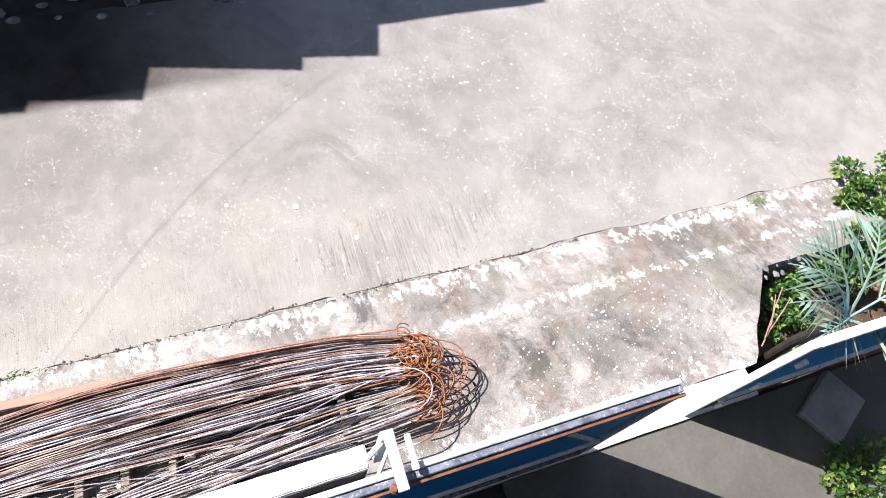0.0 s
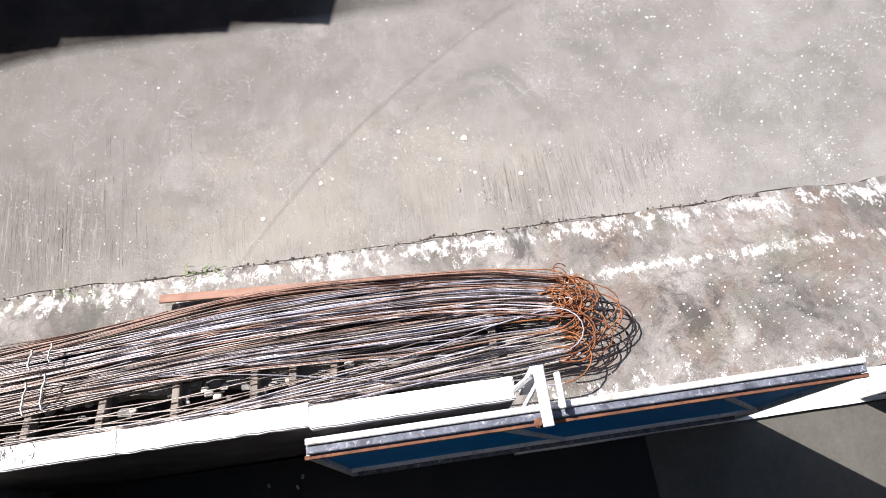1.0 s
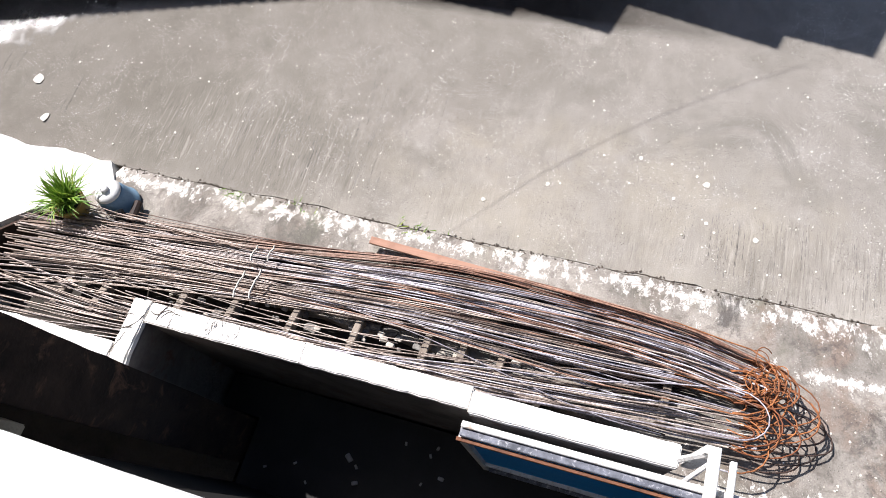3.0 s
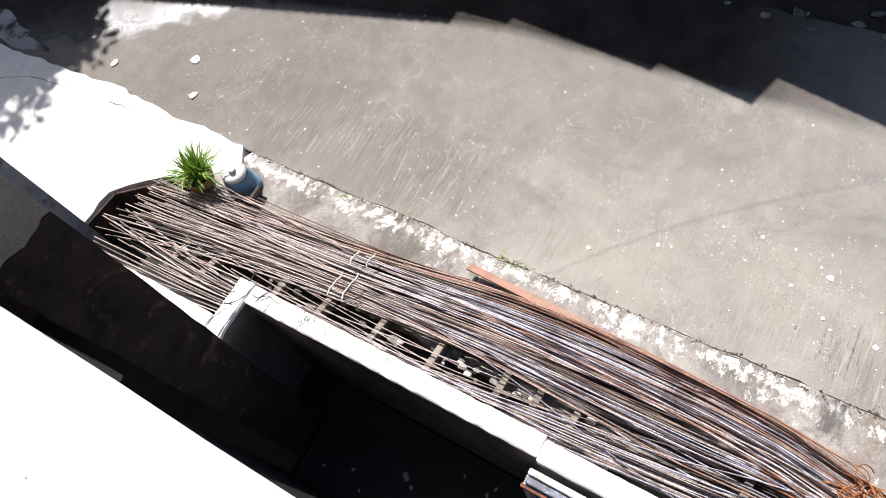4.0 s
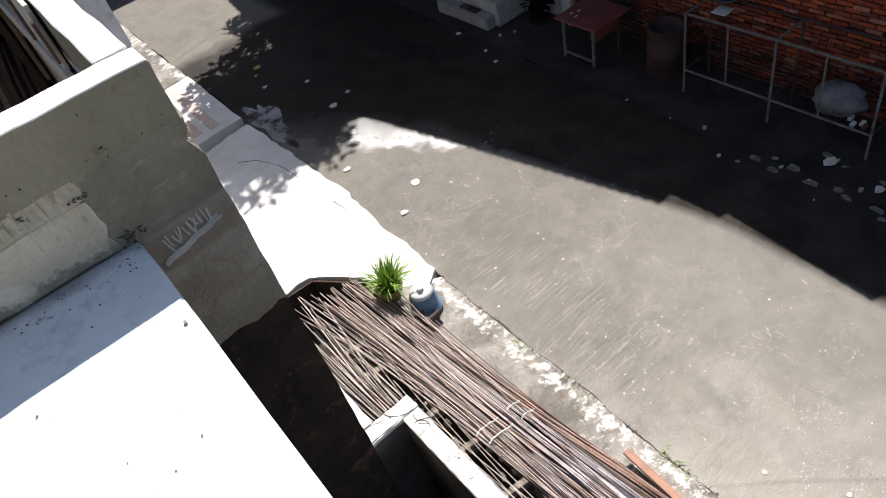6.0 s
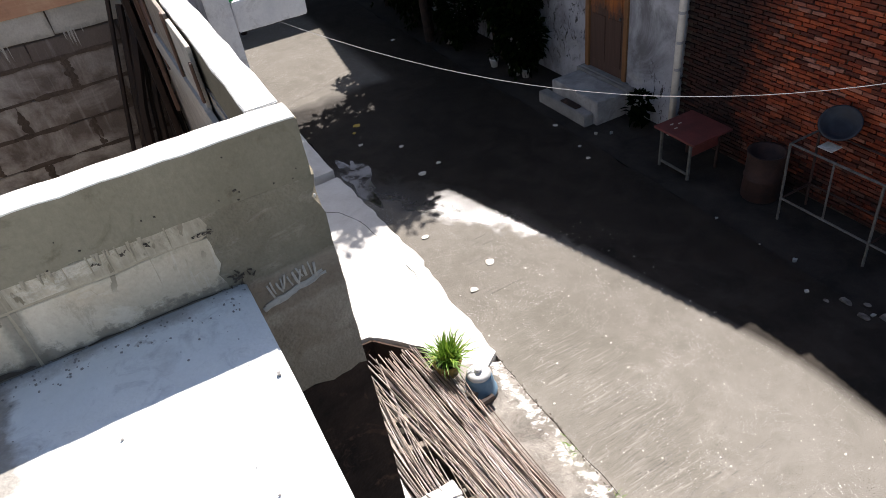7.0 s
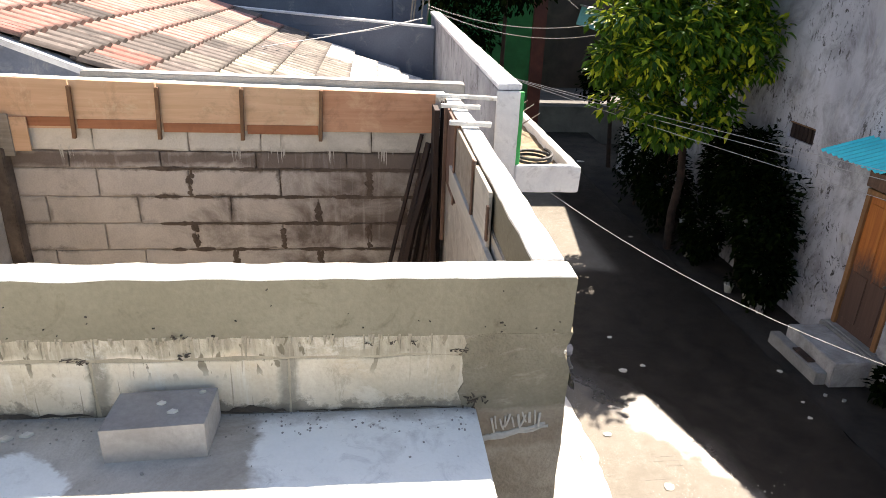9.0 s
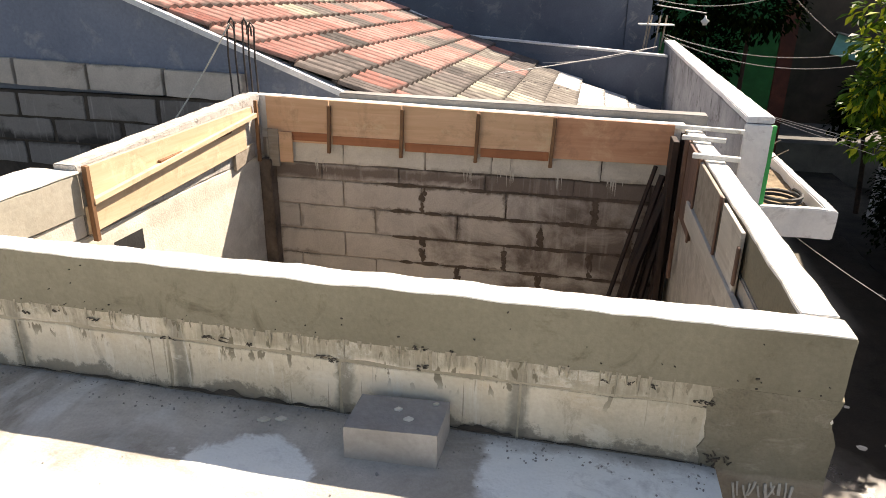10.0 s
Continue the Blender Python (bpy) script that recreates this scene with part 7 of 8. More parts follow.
earth = part("soil", bm, worn("dry_soil", (0.3, 0.235, 0.15), (0.13, 0.095, 0.06), 7, 0.95, 40, 0.6), planter, "dry crumbling soil")
rng = random.Random(71)
for k in range(5):
    a, y = rng.uniform(0, 6), 3.9 + 0.22 * k
    pts = [Vector((0.95, y, 3.43))]
    for j in range(5):
        a += rng.uniform(-0.8, 0.8)
        pts.append(pts[-1] + Vector((0.05 * math.cos(a), 0.05 * math.sin(a), 0.035)))
    part("dry_stem", tubes([pts], 0.008, 5, 0.5), GREYWOOD, earth)
hose = bmesh.new()
tube(hose, [(0.88 + 0.13 * math.cos(t * 0.4), 3.12 + 0.17 * math.sin(t * 0.4), 3.445 + 0.002 * t) for t in range(34)], 0.012, 6)
tagged(part("hose_coil", hose, BLACK), "coil of dark hose in the planter", "hose")
tagged(part("green_post", one_box(0.676, 0.712, 2.845, 2.885, 3.43, 4.0, bevel=0.004), GREENPAINT), "bright green painted post against the parapet", "post")

# ---- tiled roof ----
def tile_mesh(name, length=0.41, width=0.52, waves=3):
    """A wide interlocking roof tile with rounded ridges and a thick lower lip."""
    bm = bmesh.new()
    prof = [(k / (4 * waves) - 0.5, 0.038 * math.sin(math.pi * (k % 4) / 4)) for k in range(4 * waves + 1)]
    up = [bm.verts.new((0.0, u * width, h)) for u, h in prof]
    down = [bm.verts.new((length, u * width, h + 0.03)) for u, h in prof]
    lip = [bm.verts.new((length, u * width, h - 0.02)) for u, h in prof]
    for k in range(4 * waves):
        bm.faces.new((up[k], down[k], down[k + 1], up[k + 1]))
        bm.faces.new((down[k], lip[k], lip[k + 1], down[k + 1]))
    return bm


def as_mesh(bm, name, material):
    bmesh.ops.recalc_face_normals(bm, faces=bm.faces)
    me = bpy.data.meshes.new(name)
    bm.to_mesh(me)
    me.materials.append(material)
    return me


PALETILE = tile_material("pale_new_tile", ((0.62, 0.6, 0.57), (0.72, 0.7, 0.67)), ((0.5, 0.49, 0.46), (0.62, 0.6, 0.57)), (0.7, 0.69, 0.66), 3.0)
MOSSTILE = tile_material("mossy_tile", ((0.3, 0.28, 0.21), (0.46, 0.435, 0.335)), ((0.09, 0.078, 0.07), (0.2, 0.175, 0.15)), (0.5, 0.48, 0.4), 0.6)
roof = thing("tiled_roof", (-2.2, 5.0, 4.0), "weathered orange and grey clay tile roof sloping to the lane", "roof", kind="structure")
base = tile_mesh("roof_tile")
kinds = {m.name: as_mesh(base, "roof_tile", m) for m in (TILE, PALETILE, MOSSTILE)}
K = 0.355
angle = math.atan(K)
rng = random.Random(81)
course, x = 0, 0.38
while x > -5.6:
    y, half = (3.32, 0.5) if course % 2 else (3.45, 1.0)
    while y < 8.95 + 0.1 * noise.noise(Vector((course * 1.7, 0, 0))):
        z = 4.04 + K * (-2.15 - x)
        kind = PALETILE if x > -0.62 + 0.15 * (rng.random() - 0.5) else MOSSTILE if x > -1.2 or rng.random() < (0.4 if x > -1.8 else 0.03) else TILE
        m = Matrix.Translation((x - 0.38 * math.cos(angle), y, z + 0.38 * math.sin(angle) - 0.012 + rng.uniform(0, 0.006))) @ Matrix.Rotation(angle, 4, "Y") @ Matrix.Rotation(rng.uniform(-0.012, 0.012), 4, "Z") @ Matrix.Diagonal((1, half, 1, 1))
        ob = new("roof_tile", kinds[kind.name])
        ob.parent = roof
        ob.matrix_local = Matrix.Translation(-roof.location) @ m
        y += 0.515 * (0.5 + half / 2)
        half = 1.0
    x -= 0.34
    course += 1
base.free()
bm = bmesh.new()
m = Matrix.Translation((-2.15, 0, 4.0)) @ Matrix.Rotation(angle, 4, "Y")
box(bm, -3.9, 2.5, 3.3, 9.1, -0.03, -0.005, m)
part("roof_deck", bm, MOSSTILE, roof)

# blocks of the low wall beyond the room
low = tagged(part("block_wall", uneven(-6.4, -2.95, 3.16, 3.235, -0.4, 3.93, 0.5, 0.003, 66), MORTAR), "dark rough block wall beyond the room", "wall", kind="structure")
for k in range(5):
    lay(low, block_mesh("block", 0.665, 0.205, 0.07, 30 + k), -3.4 - 0.69 * k, 3.145, 4.04 + 0.017 * k + rng.uniform(-0.004, 0.004), 0.02)
for row in range(3):
    for k in range(6):
        lay(low, block_mesh("block", 0.62, 0.185, 0.02, 40 + 9 * row + k, DARKBLOCK), -3.5 + 0.31 * (row % 2) - 0.66 * k, 3.148, 3.815 - 0.205 * row, rng.uniform(-0.008, 0.008))

# ---- house front across the lane ----
door = thing("door_1", (6.1, 5.65, 0.37), "varnished brown panelled wooden door, closed", "door", kind="structure")
for y0, y1, z0, z1 in ((5.205, 5.28, 0.375, 2.325), (6.02, 6.095, 0.375, 2.325), (5.282, 6.018, 2.25, 2.325)):
    part("frame", one_box(6.07, 6.18, y0, y1, z0, z1, bevel=0.006), DOORFRAME, door, "brown wooden door frame")
leaf_door = part("leaf", one_box(6.105, 6.14, 5.284, 6.016, 0.38, 2.247, bevel=0.003), DOORWOOD, door)
for y0, y1 in ((5.34, 5.62), (5.68, 5.96)):
    for z0, z1 in ((0.52, 1.2), (1.3, 2.15)):
        part("panel", one_box(6.092, 6.104, y0, y1, z0, z1, bevel=0.005), DOORWOOD, leaf_door)
bm = bmesh.new()
lathe(bm, (6.08, 5.36, 1.22), [(0.012, 0), (0.02, 0.015), (0.012, 0.035)], 10)
part("knob", bm, RACKMETAL, leaf_door, "dull metal knob")
part("sill", one_box(6.02, 6.15, 5.16, 6.14, 0.35, 0.374, bevel=0.004), FENCE, door)
vent = thing("window_1", (6.1, 7.78, 2.53), "small dark wall vent with a reddish grille", "vent", kind="structure")
for k in range(6):
    part("bar", one_box(6.12, 6.14, 7.46 + 0.105 * k, 7.49 + 0.105 * k, 2.532, 2.778, bevel=0.002), DARKWOOD, vent)
part("frame", one_box(6.141, 6.16, 7.44, 8.11, 2.52, 2.79, bevel=0.002), DARKWOOD, vent)
part("lintel", one_box(6.105, 6.12, 7.452, 8.098, 2.755, 2.778, bevel=0.002), BATTEN, vent, "reddish top board")

awning = thing("awning", (5.8, 5.8, 2.85), "turquoise corrugated sheet awning over the door", "awning")
bm = sheet(5.18, 6.3, 5.48, 6.1, lambda x, y: 2.745 + (x - 5.48) * 0.33, None, 0.11, 0.012, 0.004)
for v in bm.verts:
    v.co.y += 0.12 * (6.1 - v.co.x)
part("sheet", bm, CYAN, awning)
for y in (5.28, 6.2):
    bm = bmesh.new()
    tube(bm, [(6.09, y + 0.015, 2.66), (5.56, y + 0.045, 2.735)], 0.015, 6)
    part("bracket", bm, DARKWOOD, awning)
part("back_board", one_box(6.072, 6.098, 5.16, 6.14, 2.34, 2.9, bevel=0.004), REDBROWN, awning, "brown board over the door")

hood = thing("sheet_hood", (5.9, 4.65, 2.2), "small grey fibre-cement hood on brackets with dark slots", "hood")
bm = sheet(4.28, 4.98, 5.7, 6.1, lambda x, y: 2.03 + (x - 5.7) * 0.55, None, 0.13, 0.01, 0.006)
cover = part("sheet", bm, ASBESTOS, hood)
# black strips on the uncut sheet, for the shade inside its slots
for k in range(4):
    bm = bmesh.new()
    m = Matrix.Translation((5.76, 4.38 + 0.15 * k, 2.082)) @ Matrix.Rotation(-math.atan(0.55), 4, "Y")
    box(bm, 0, 0.035, 0, 0.09, 0, 0.006, m)
    part("slot", bm, BLACK, cover)
for y in (4.34, 4.88):
    part("bracket", one_box(5.75, 6.09, y, y + 0.03, 1.99, 2.02, bevel=0.003), DARKWOOD, hood)
    part("leg", one_box(6.06, 6.09, y, y + 0.03, 1.82, 1.988, bevel=0.003), DARKWOOD, hood)

pipe = thing("drain_pipe", (6.03, 4.2, 0.0), "white plastic drain pipe with dirty patches up the wall", "pipe")
bm = bmesh.new()
tube(bm, [(6.03, 4.22, -0.02), (6.03, 4.21, 1.2), (6.03, 4.19, 3.42)], 0.046, 14)
stack = part("tube", bm, PVC, pipe, "", True)
bm = bmesh.new()
lathe(bm, (6.03, 4.19, 3.36), [(0.045, 0), (0.053, 0.01), (0.053, 0.07), (0.045, 0.1), (0.025, 0.12), (0.004, 0.127)], 16)
part("cap", bm, PVC, pipe, "rounded end cap", True)
for z in (0.9, 1.25, 1.62, 2.4):
    bm = bmesh.new()
    tube(bm, [(6.03, 4.205, z), (6.03, 4.205, z + 0.035)], 0.047, 14)
    part("clip", bm, DARKCABLE, stack)

steps = thing("door_steps", (5.6, 5.5, 0.0), "two worn grey concrete steps before the wooden door", "steps")
part("upper_step", uneven(5.45, 5.96, 5.03, 6.08, -0.02, 0.335, 0.1, 0.005, 90, 0.012), STEPSTONE, steps, "worn pale upper step")
part("lower_step", uneven(5.29, 5.447, 5.1, 6.2, -0.02, 0.16, 0.1, 0.005, 91, 0.012), FENCE, steps)
part("plinth", uneven(5.963, 6.092, 5.0, 6.16, -0.02, 0.36, 0.1, 0.004, 92, 0.01), FENCE, steps)
part("loose_tile", one_box(5.32, 5.43, 5.35, 5.7, 0.163, 0.185, bevel=0.003), LOWER, steps)

table = thing("table", (5.6, 3.45, 0.0), "low table with a dull red top and pale metal legs", "table")
part("tabletop", one_box(5.3, 5.92, 3.14, 3.79, 0.52, 0.55, bevel=0.006), REDTABLE, table, "dull red top")
for x in (5.4, 5.86):
    for y in (3.27, 3.74):
        # back legs get the dark tone in place of shade
        part("leg", one_box(x - 0.016, x + 0.016, y - 0.016, y + 0.016, -0.02, 0.518, bevel=0.003), RACKMETAL if x < 5.5 else DRUMSHADE, table)
part("stretcher", one_box(5.388, 5.412, 3.29, 3.72, 0.04, 0.07, bevel=0.003), RACKMETAL, table)
part("apron_panel", one_box(5.42, 5.84, 3.262, 3.276, 0.3, 0.516, bevel=0.003), REDTABLE, table)
for dx, dy in ((5.45, 3.66), (5.54, 3.62), (5.42, 3.56)):
    tagged(part("paper_scrap", one_box(dx, dx + 0.05, dy, dy + 0.02, 0.551, 0.554, bevel=0.001), LITTER), "pale scrap on the red table", "litter", "scraps on the table")

rack = thing("metal_rack", (5.8, 1.2, 0.0), "empty pale tubular metal rack frame against the brick wall", "rack")
xs, ys = (5.575, 6.02), (0.1, 1.1, 2.11)
for x in xs:
    for y in ys:
        bm = bmesh.new()
        tube(bm, [(x, y, -0.02), (x + 0.02, y + 0.05, 0.9)], 0.014, 8)
        # back tubes of the rack are darkened for the shade behind it
        part("leg", bm, RACKMETAL if x < 5.8 else DRUMSHADE, rack)
    for z in (0.25, 0.9):
        bm = bmesh.new()
        tube(bm, [(x + 0.02 * z, ys[0] + 0.05 * z, z), (x + 0.02 * z, ys[-1] + 0.05 * z, z)], 0.013, 8)
        part("rail", bm, RACKMETAL if x < 5.8 else DRUMSHADE, rack)
for y in (0.62, 1.62):
    bm = bmesh.new()
    tube(bm, [(5.58, y, 0.25), (5.593, y + 0.04, 0.9)], 0.011, 8)
    part("upright", bm, RACKMETAL, rack)
for y in ys:
    bm = bmesh.new()
    tube(bm, [(xs[0] + 0.018, y + 0.045, 0.9), (xs[1] + 0.018, y + 0.045, 0.9)], 0.012, 8)
    part("crossbar", bm, RACKMETAL, rack)
for y in (0.112, 1.112, 2.122):
    bm = bmesh.new()
    tube(bm, [(xs[0], y, 0.25), (xs[1], y, 0.25)], 0.012, 8)
    # low crossbars likewise have their shade in the colour
    part("crossbar", bm, DRUMSHADE, rack)
basin = thing("plastic_basin", (5.92, 1.93, 0.91), "grey plastic basin leaning on the rack", "basin")
bm = bmesh.new()
lathe(bm, (0, 0, 0), [(0.1, 0), (0.15, 0.02), (0.21, 0.13), (0.235, 0.14), (0.23, 0.15), (0.205, 0.145), (0.145, 0.035), (0.08, 0.025)], 24)
bmesh.ops.transform(bm, matrix=Matrix.Translation((5.98, 1.93, 1.03)) @ Matrix.Rotation(-0.6, 4, "Y") @ Matrix.Rotation(0.25, 4, "X") @ Matrix.Scale(0.85, 4), verts=bm.verts)
part("bowl", bm, BASIN, basin, "", True)
tagged(part("paper_scrap", one_box(5.7, 5.86, 1.78, 1.94, 0.915, 0.925, bevel=0.002), LITTER), "pale cardboard scrap on the rack", "litter")
sack = thing("plastic_bag", (5.85, 0.55, 0.22), "crumpled translucent plastic bag in the rack", "bag")
bm = bmesh.new()
bmesh.ops.create_icosphere(bm, subdivisions=3, radius=0.2)
for v in bm.verts:
    v.co += 0.06 * noise.noise_vector(v.co * 9)
    v.co = Vector((v.co.x * 0.9 + 5.8, v.co.y * 1.2 + 0.55, v.co.z * 0.75 + 0.35))
part("bag", bm, worn("cloudy_plastic", (0.2, 0.205, 0.22), (0.1, 0.105, 0.115), 7, 0.35, 50, 0.2), sack, "", True)
for k, (x, y, mat) in enumerate(((5.62, 0.3, WHITEPOT), (5.68, 0.24, LITTER), (5.64, 0.2, REDTABLE), (5.7, 0.36, WHITEPOT))):
    bm = one_box(x, x + 0.07, y, y + 0.04, 0.225, 0.265, bevel=0.006)
    tagged(part("small_carton", bm, mat), "small crushed carton on the rack shelf", "carton", "cartons on the rack")
drum = thing("drum", (5.8, 2.55, -0.02), "dark rusty metal drum against the brick wall", "drum")
bm = bmesh.new()
lathe(bm, (5.8, 2.55, -0.02), [(0.2, 0), (0.21, 0.02), (0.2, 0.25), (0.212, 0.27), (0.2, 0.29), (0.2, 0.56), (0.212, 0.58), (0.18, 0.57), (0.17, 0.45)], 20)
part("body", bm, DRUMSHADE, drum, "", True)

# ---- rubble edging along the brick house ----
rng = random.Random(95)
for k in range(46):
    y = -4.2 + 0.115 * k + rng.uniform(-0.03, 0.03)
    x = rng.uniform(4.95, 5.45) if k % 3 else rng.uniform(4.88, 5.1)
    bm = bmesh.new()
    bmesh.ops.create_icosphere(bm, subdivisions=2, radius=rng.uniform(0.018, 0.05))
    for v in bm.verts:
        v.co = Vector([max(-0.03, min(0.03, c)) for c in v.co]) + 0.022 * noise.noise_vector(v.co * 17 + Vector((k, 0, 0)))
        v.co = Vector((v.co.x * 1.1 + x, v.co.y * 1.7 + y, max(-0.03, v.co.z * 0.5) + 0.005))
    tagged(part("edging_stone", bm, DARKSTONE), "rough rubble edging stone in shade", "stone", "edging stones")

# ---- plants along the house front ----
rng = random.Random(101)
def foliage_thing(name, at, label, category, lumps, material, size, group="", stems=()):
    ob = thing(name, at, label, category, group)
    for line, r in stems:
        part("stem", tubes([line], r, 7, 0.5), BARK, ob)
    bm = bmesh.new()
    for centre, spread, count in lumps:
        leaves(bm, centre, spread, count, size, rng, 0.35, 0.25, 0.55)
    part("foliage", bm, material, ob)
    return ob


foliage_thing("shrub", (5.75, 8.0, -0.02), "large shrub against the house front, shade in its leaf colour", "shrub",
              [((5.72, 7.7, 1.3), (0.42, 1.0, 1.05), 3600), ((5.78, 8.5, 1.9), (0.42, 0.9, 0.9), 2600), ((5.65, 7.2, 0.6), (0.4, 0.6, 0.6), 1500)], SHADELEAF, 0.12,
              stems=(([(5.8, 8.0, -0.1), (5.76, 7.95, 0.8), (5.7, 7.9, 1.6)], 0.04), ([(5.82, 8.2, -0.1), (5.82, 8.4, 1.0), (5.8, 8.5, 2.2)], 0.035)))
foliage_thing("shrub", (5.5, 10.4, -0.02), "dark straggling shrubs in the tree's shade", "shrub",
              [((5.78, 9.4, 1.7), (0.3, 0.6, 1.0), 1700), ((5.5, 9.0, 0.6), (0.4, 0.7, 0.7), 1500), ((5.4, 10.6, 0.95), (0.5, 1.2, 1.0), 2700), ((5.5, 12.2, 1.2), (0.6, 1.0, 1.2), 2000)], SHADELEAF, 0.12,
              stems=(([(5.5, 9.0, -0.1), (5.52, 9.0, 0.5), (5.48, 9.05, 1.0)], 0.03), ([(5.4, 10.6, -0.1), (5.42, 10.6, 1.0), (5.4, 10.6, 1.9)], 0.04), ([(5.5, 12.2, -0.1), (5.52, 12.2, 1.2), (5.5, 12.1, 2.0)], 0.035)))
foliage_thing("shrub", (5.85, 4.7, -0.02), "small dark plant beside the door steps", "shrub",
              [((5.85, 4.65, 0.3), (0.16, 0.18, 0.3), 140)], SHADELEAF, 0.13)
POTS = [(5.6, 7.26), (5.65, 7.08), (5.67, 7.52), (5.45, 9.3), (5.5, 7.8)]
pot = thing("flower_pot", (POTS[0][0], POTS[0][1], -0.02), "small white plastic flower pot by the wall", "flower pot", "pots by the wall")
bm = bmesh.new()
lathe(bm, (*POTS[0], -0.02), [(0.055, 0), (0.075, 0.12), (0.085, 0.125), (0.085, 0.15), (0.07, 0.148), (0.06, 0.1)], 14)
part("pot", bm, WHITEPOT, pot, "", True)
bm = bmesh.new()
leaves(bm, (POTS[0][0], POTS[0][1], 0.22), (0.1, 0.1, 0.1), 40, 0.09, rng)
part("foliage", bm, SHADELEAF, pot)
for x, y in POTS[1:]:
    copy_thing(pot, Matrix.Translation((x, y, -0.02)))

tree = thing("tree", (5.25, 9.7, -0.02), "leafy lane tree with yellow-green sunlit crown", "tree")
def limb(pts, r, taper=0.55):
    part("limb", tubes([pts], r, 9, taper), BARK, tree)


part("trunk", tubes([[(5.25, 9.7, -0.1), (5.2, 9.68, 0.7), (5.22, 9.6, 1.4), (5.15, 9.6, 2.1)]], 0.085, 12, 0.75), BARK, tree)
part("trunk", tubes([[(5.4, 9.9, -0.1), (5.42, 9.95, 0.9), (5.35, 10.0, 1.9)]], 0.055, 10, 0.75), BARK, tree)
limb([(5.15, 9.6, 2.1), (4.8, 9.4, 2.7), (4.4, 9.2, 3.4), (4.0, 9.1, 3.9)], 0.06)
limb([(5.15, 9.6, 2.1), (5.2, 9.7, 2.9), (5.0, 9.8, 3.8), (4.9, 9.7, 4.6)], 0.06)
limb([(5.15, 9.6, 2.1), (5.5, 9.3, 2.8), (5.7, 9.0, 3.5)], 0.05)
limb([(5.35, 10.0, 1.9), (5.3, 10.5, 2.8), (5.0, 10.9, 3.7)], 0.045)
crown = bmesh.new()
for k in range(92):
    d = Vector((rng.gauss(0, 1), rng.gauss(0, 1), rng.gauss(0, 0.9))).normalized() * rng.uniform(0.45, 1.0)
    c = Vector((4.65, 9.15, 3.85)) + Vector((d.x * 1.5, d.y * 1.05, d.z * 1.7))
    r = rng.uniform(0.3, 0.52)
    if c.x < 4.0 and c.z > 4.9:
        continue
    leaves(crown, c, (r, r, r * 0.75), 120, 0.165, rng, 0.5, 0.3, 0.5)
for k in range(26):
    d = Vector((rng.gauss(0, 1), rng.gauss(0, 1), rng.gauss(0, 0.9))).normalized() * rng.uniform(0.4, 1.0)
    c = Vector((3.95, 8.5, 3.9)) + Vector((d.x * 0.85, d.y * 0.8, d.z * 0.8))
    r = rng.uniform(0.22, 0.38)
    leaves(crown, c, (r, r, r * 0.75), 85, 0.16, rng, 0.5, 0.3, 0.5)
# unseen clumps behind the crown, added to dapple the lane
for k in range(16):
    c = Vector((5.3, 11.2, 3.8)) + Vector((rng.gauss(0, 0.32), rng.gauss(0, 0.4), rng.gauss(0, 0.3)))
    leaves(crown, c, (0.3, 0.3, 0.22), 70, 0.16, rng, 0.5, 0.3, 0.5)
# unseen upper clumps, added to shade the crown below
for k in range(64):
    d = Vector((rng.gauss(0, 1), rng.gauss(0, 1), rng.gauss(0, 0.9))).normalized() * rng.uniform(0.3, 1.0)
    c = Vector((5.7, 10.4, 5.45)) + Vector((d.x * 1.05, d.y * 1.0, d.z * 0.6))
    r = rng.uniform(0.3, 0.5)
    leaves(crown, c, (r, r, r * 0.75), 120, 0.18, rng, 0.5, 0.3, 0.5)
part("crown", crown, LEAF, tree)
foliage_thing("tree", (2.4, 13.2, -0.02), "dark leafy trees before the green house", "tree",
              [((1.6, 13.0, 3.6), (0.9, 0.6, 0.9), 900), ((2.4, 12.8, 4.6), (1.2, 0.7, 0.8), 1200), ((1.2, 12.6, 4.6), (0.9, 0.7, 0.9), 900)], SHADELEAF, 0.15,
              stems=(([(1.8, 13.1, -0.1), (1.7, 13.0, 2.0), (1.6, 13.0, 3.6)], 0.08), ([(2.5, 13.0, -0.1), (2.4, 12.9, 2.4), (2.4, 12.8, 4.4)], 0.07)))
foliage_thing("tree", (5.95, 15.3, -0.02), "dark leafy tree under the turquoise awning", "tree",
              [((5.4, 15.25, 2.4), (0.7, 0.3, 0.75), 800)], SHADELEAF, 0.15,
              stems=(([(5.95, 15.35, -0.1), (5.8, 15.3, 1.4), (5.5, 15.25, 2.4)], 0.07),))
box_awning = thing("awning", (5.9, 15.58, 3.6), "pale turquoise valance on the wall under a grey roof edge", "awning")
m = Matrix.Translation((4.7, 15.5, 3.58)) @ Matrix.Rotation(0.24, 4, "Y")
part("fascia", one_box(0, 2.6, 0, 0.05, 0, 0.44, m=m), worn("pale_turquoise", (0.2, 0.5, 0.5), (0.14, 0.38, 0.4), 2, 0.6, 40, 0.1), box_awning)
part("roof_sheet", one_box(-0.05, 2.65, -0.2, 0.08, 0.444, 0.48, m=m), FENCE, box_awning, "grey roof edge")

# ---- cables ----
def cable(name, pts, r, material, label):
    tagged(part(name, tubes([pts], r, 6), material), label, "cable", "overhead cables")


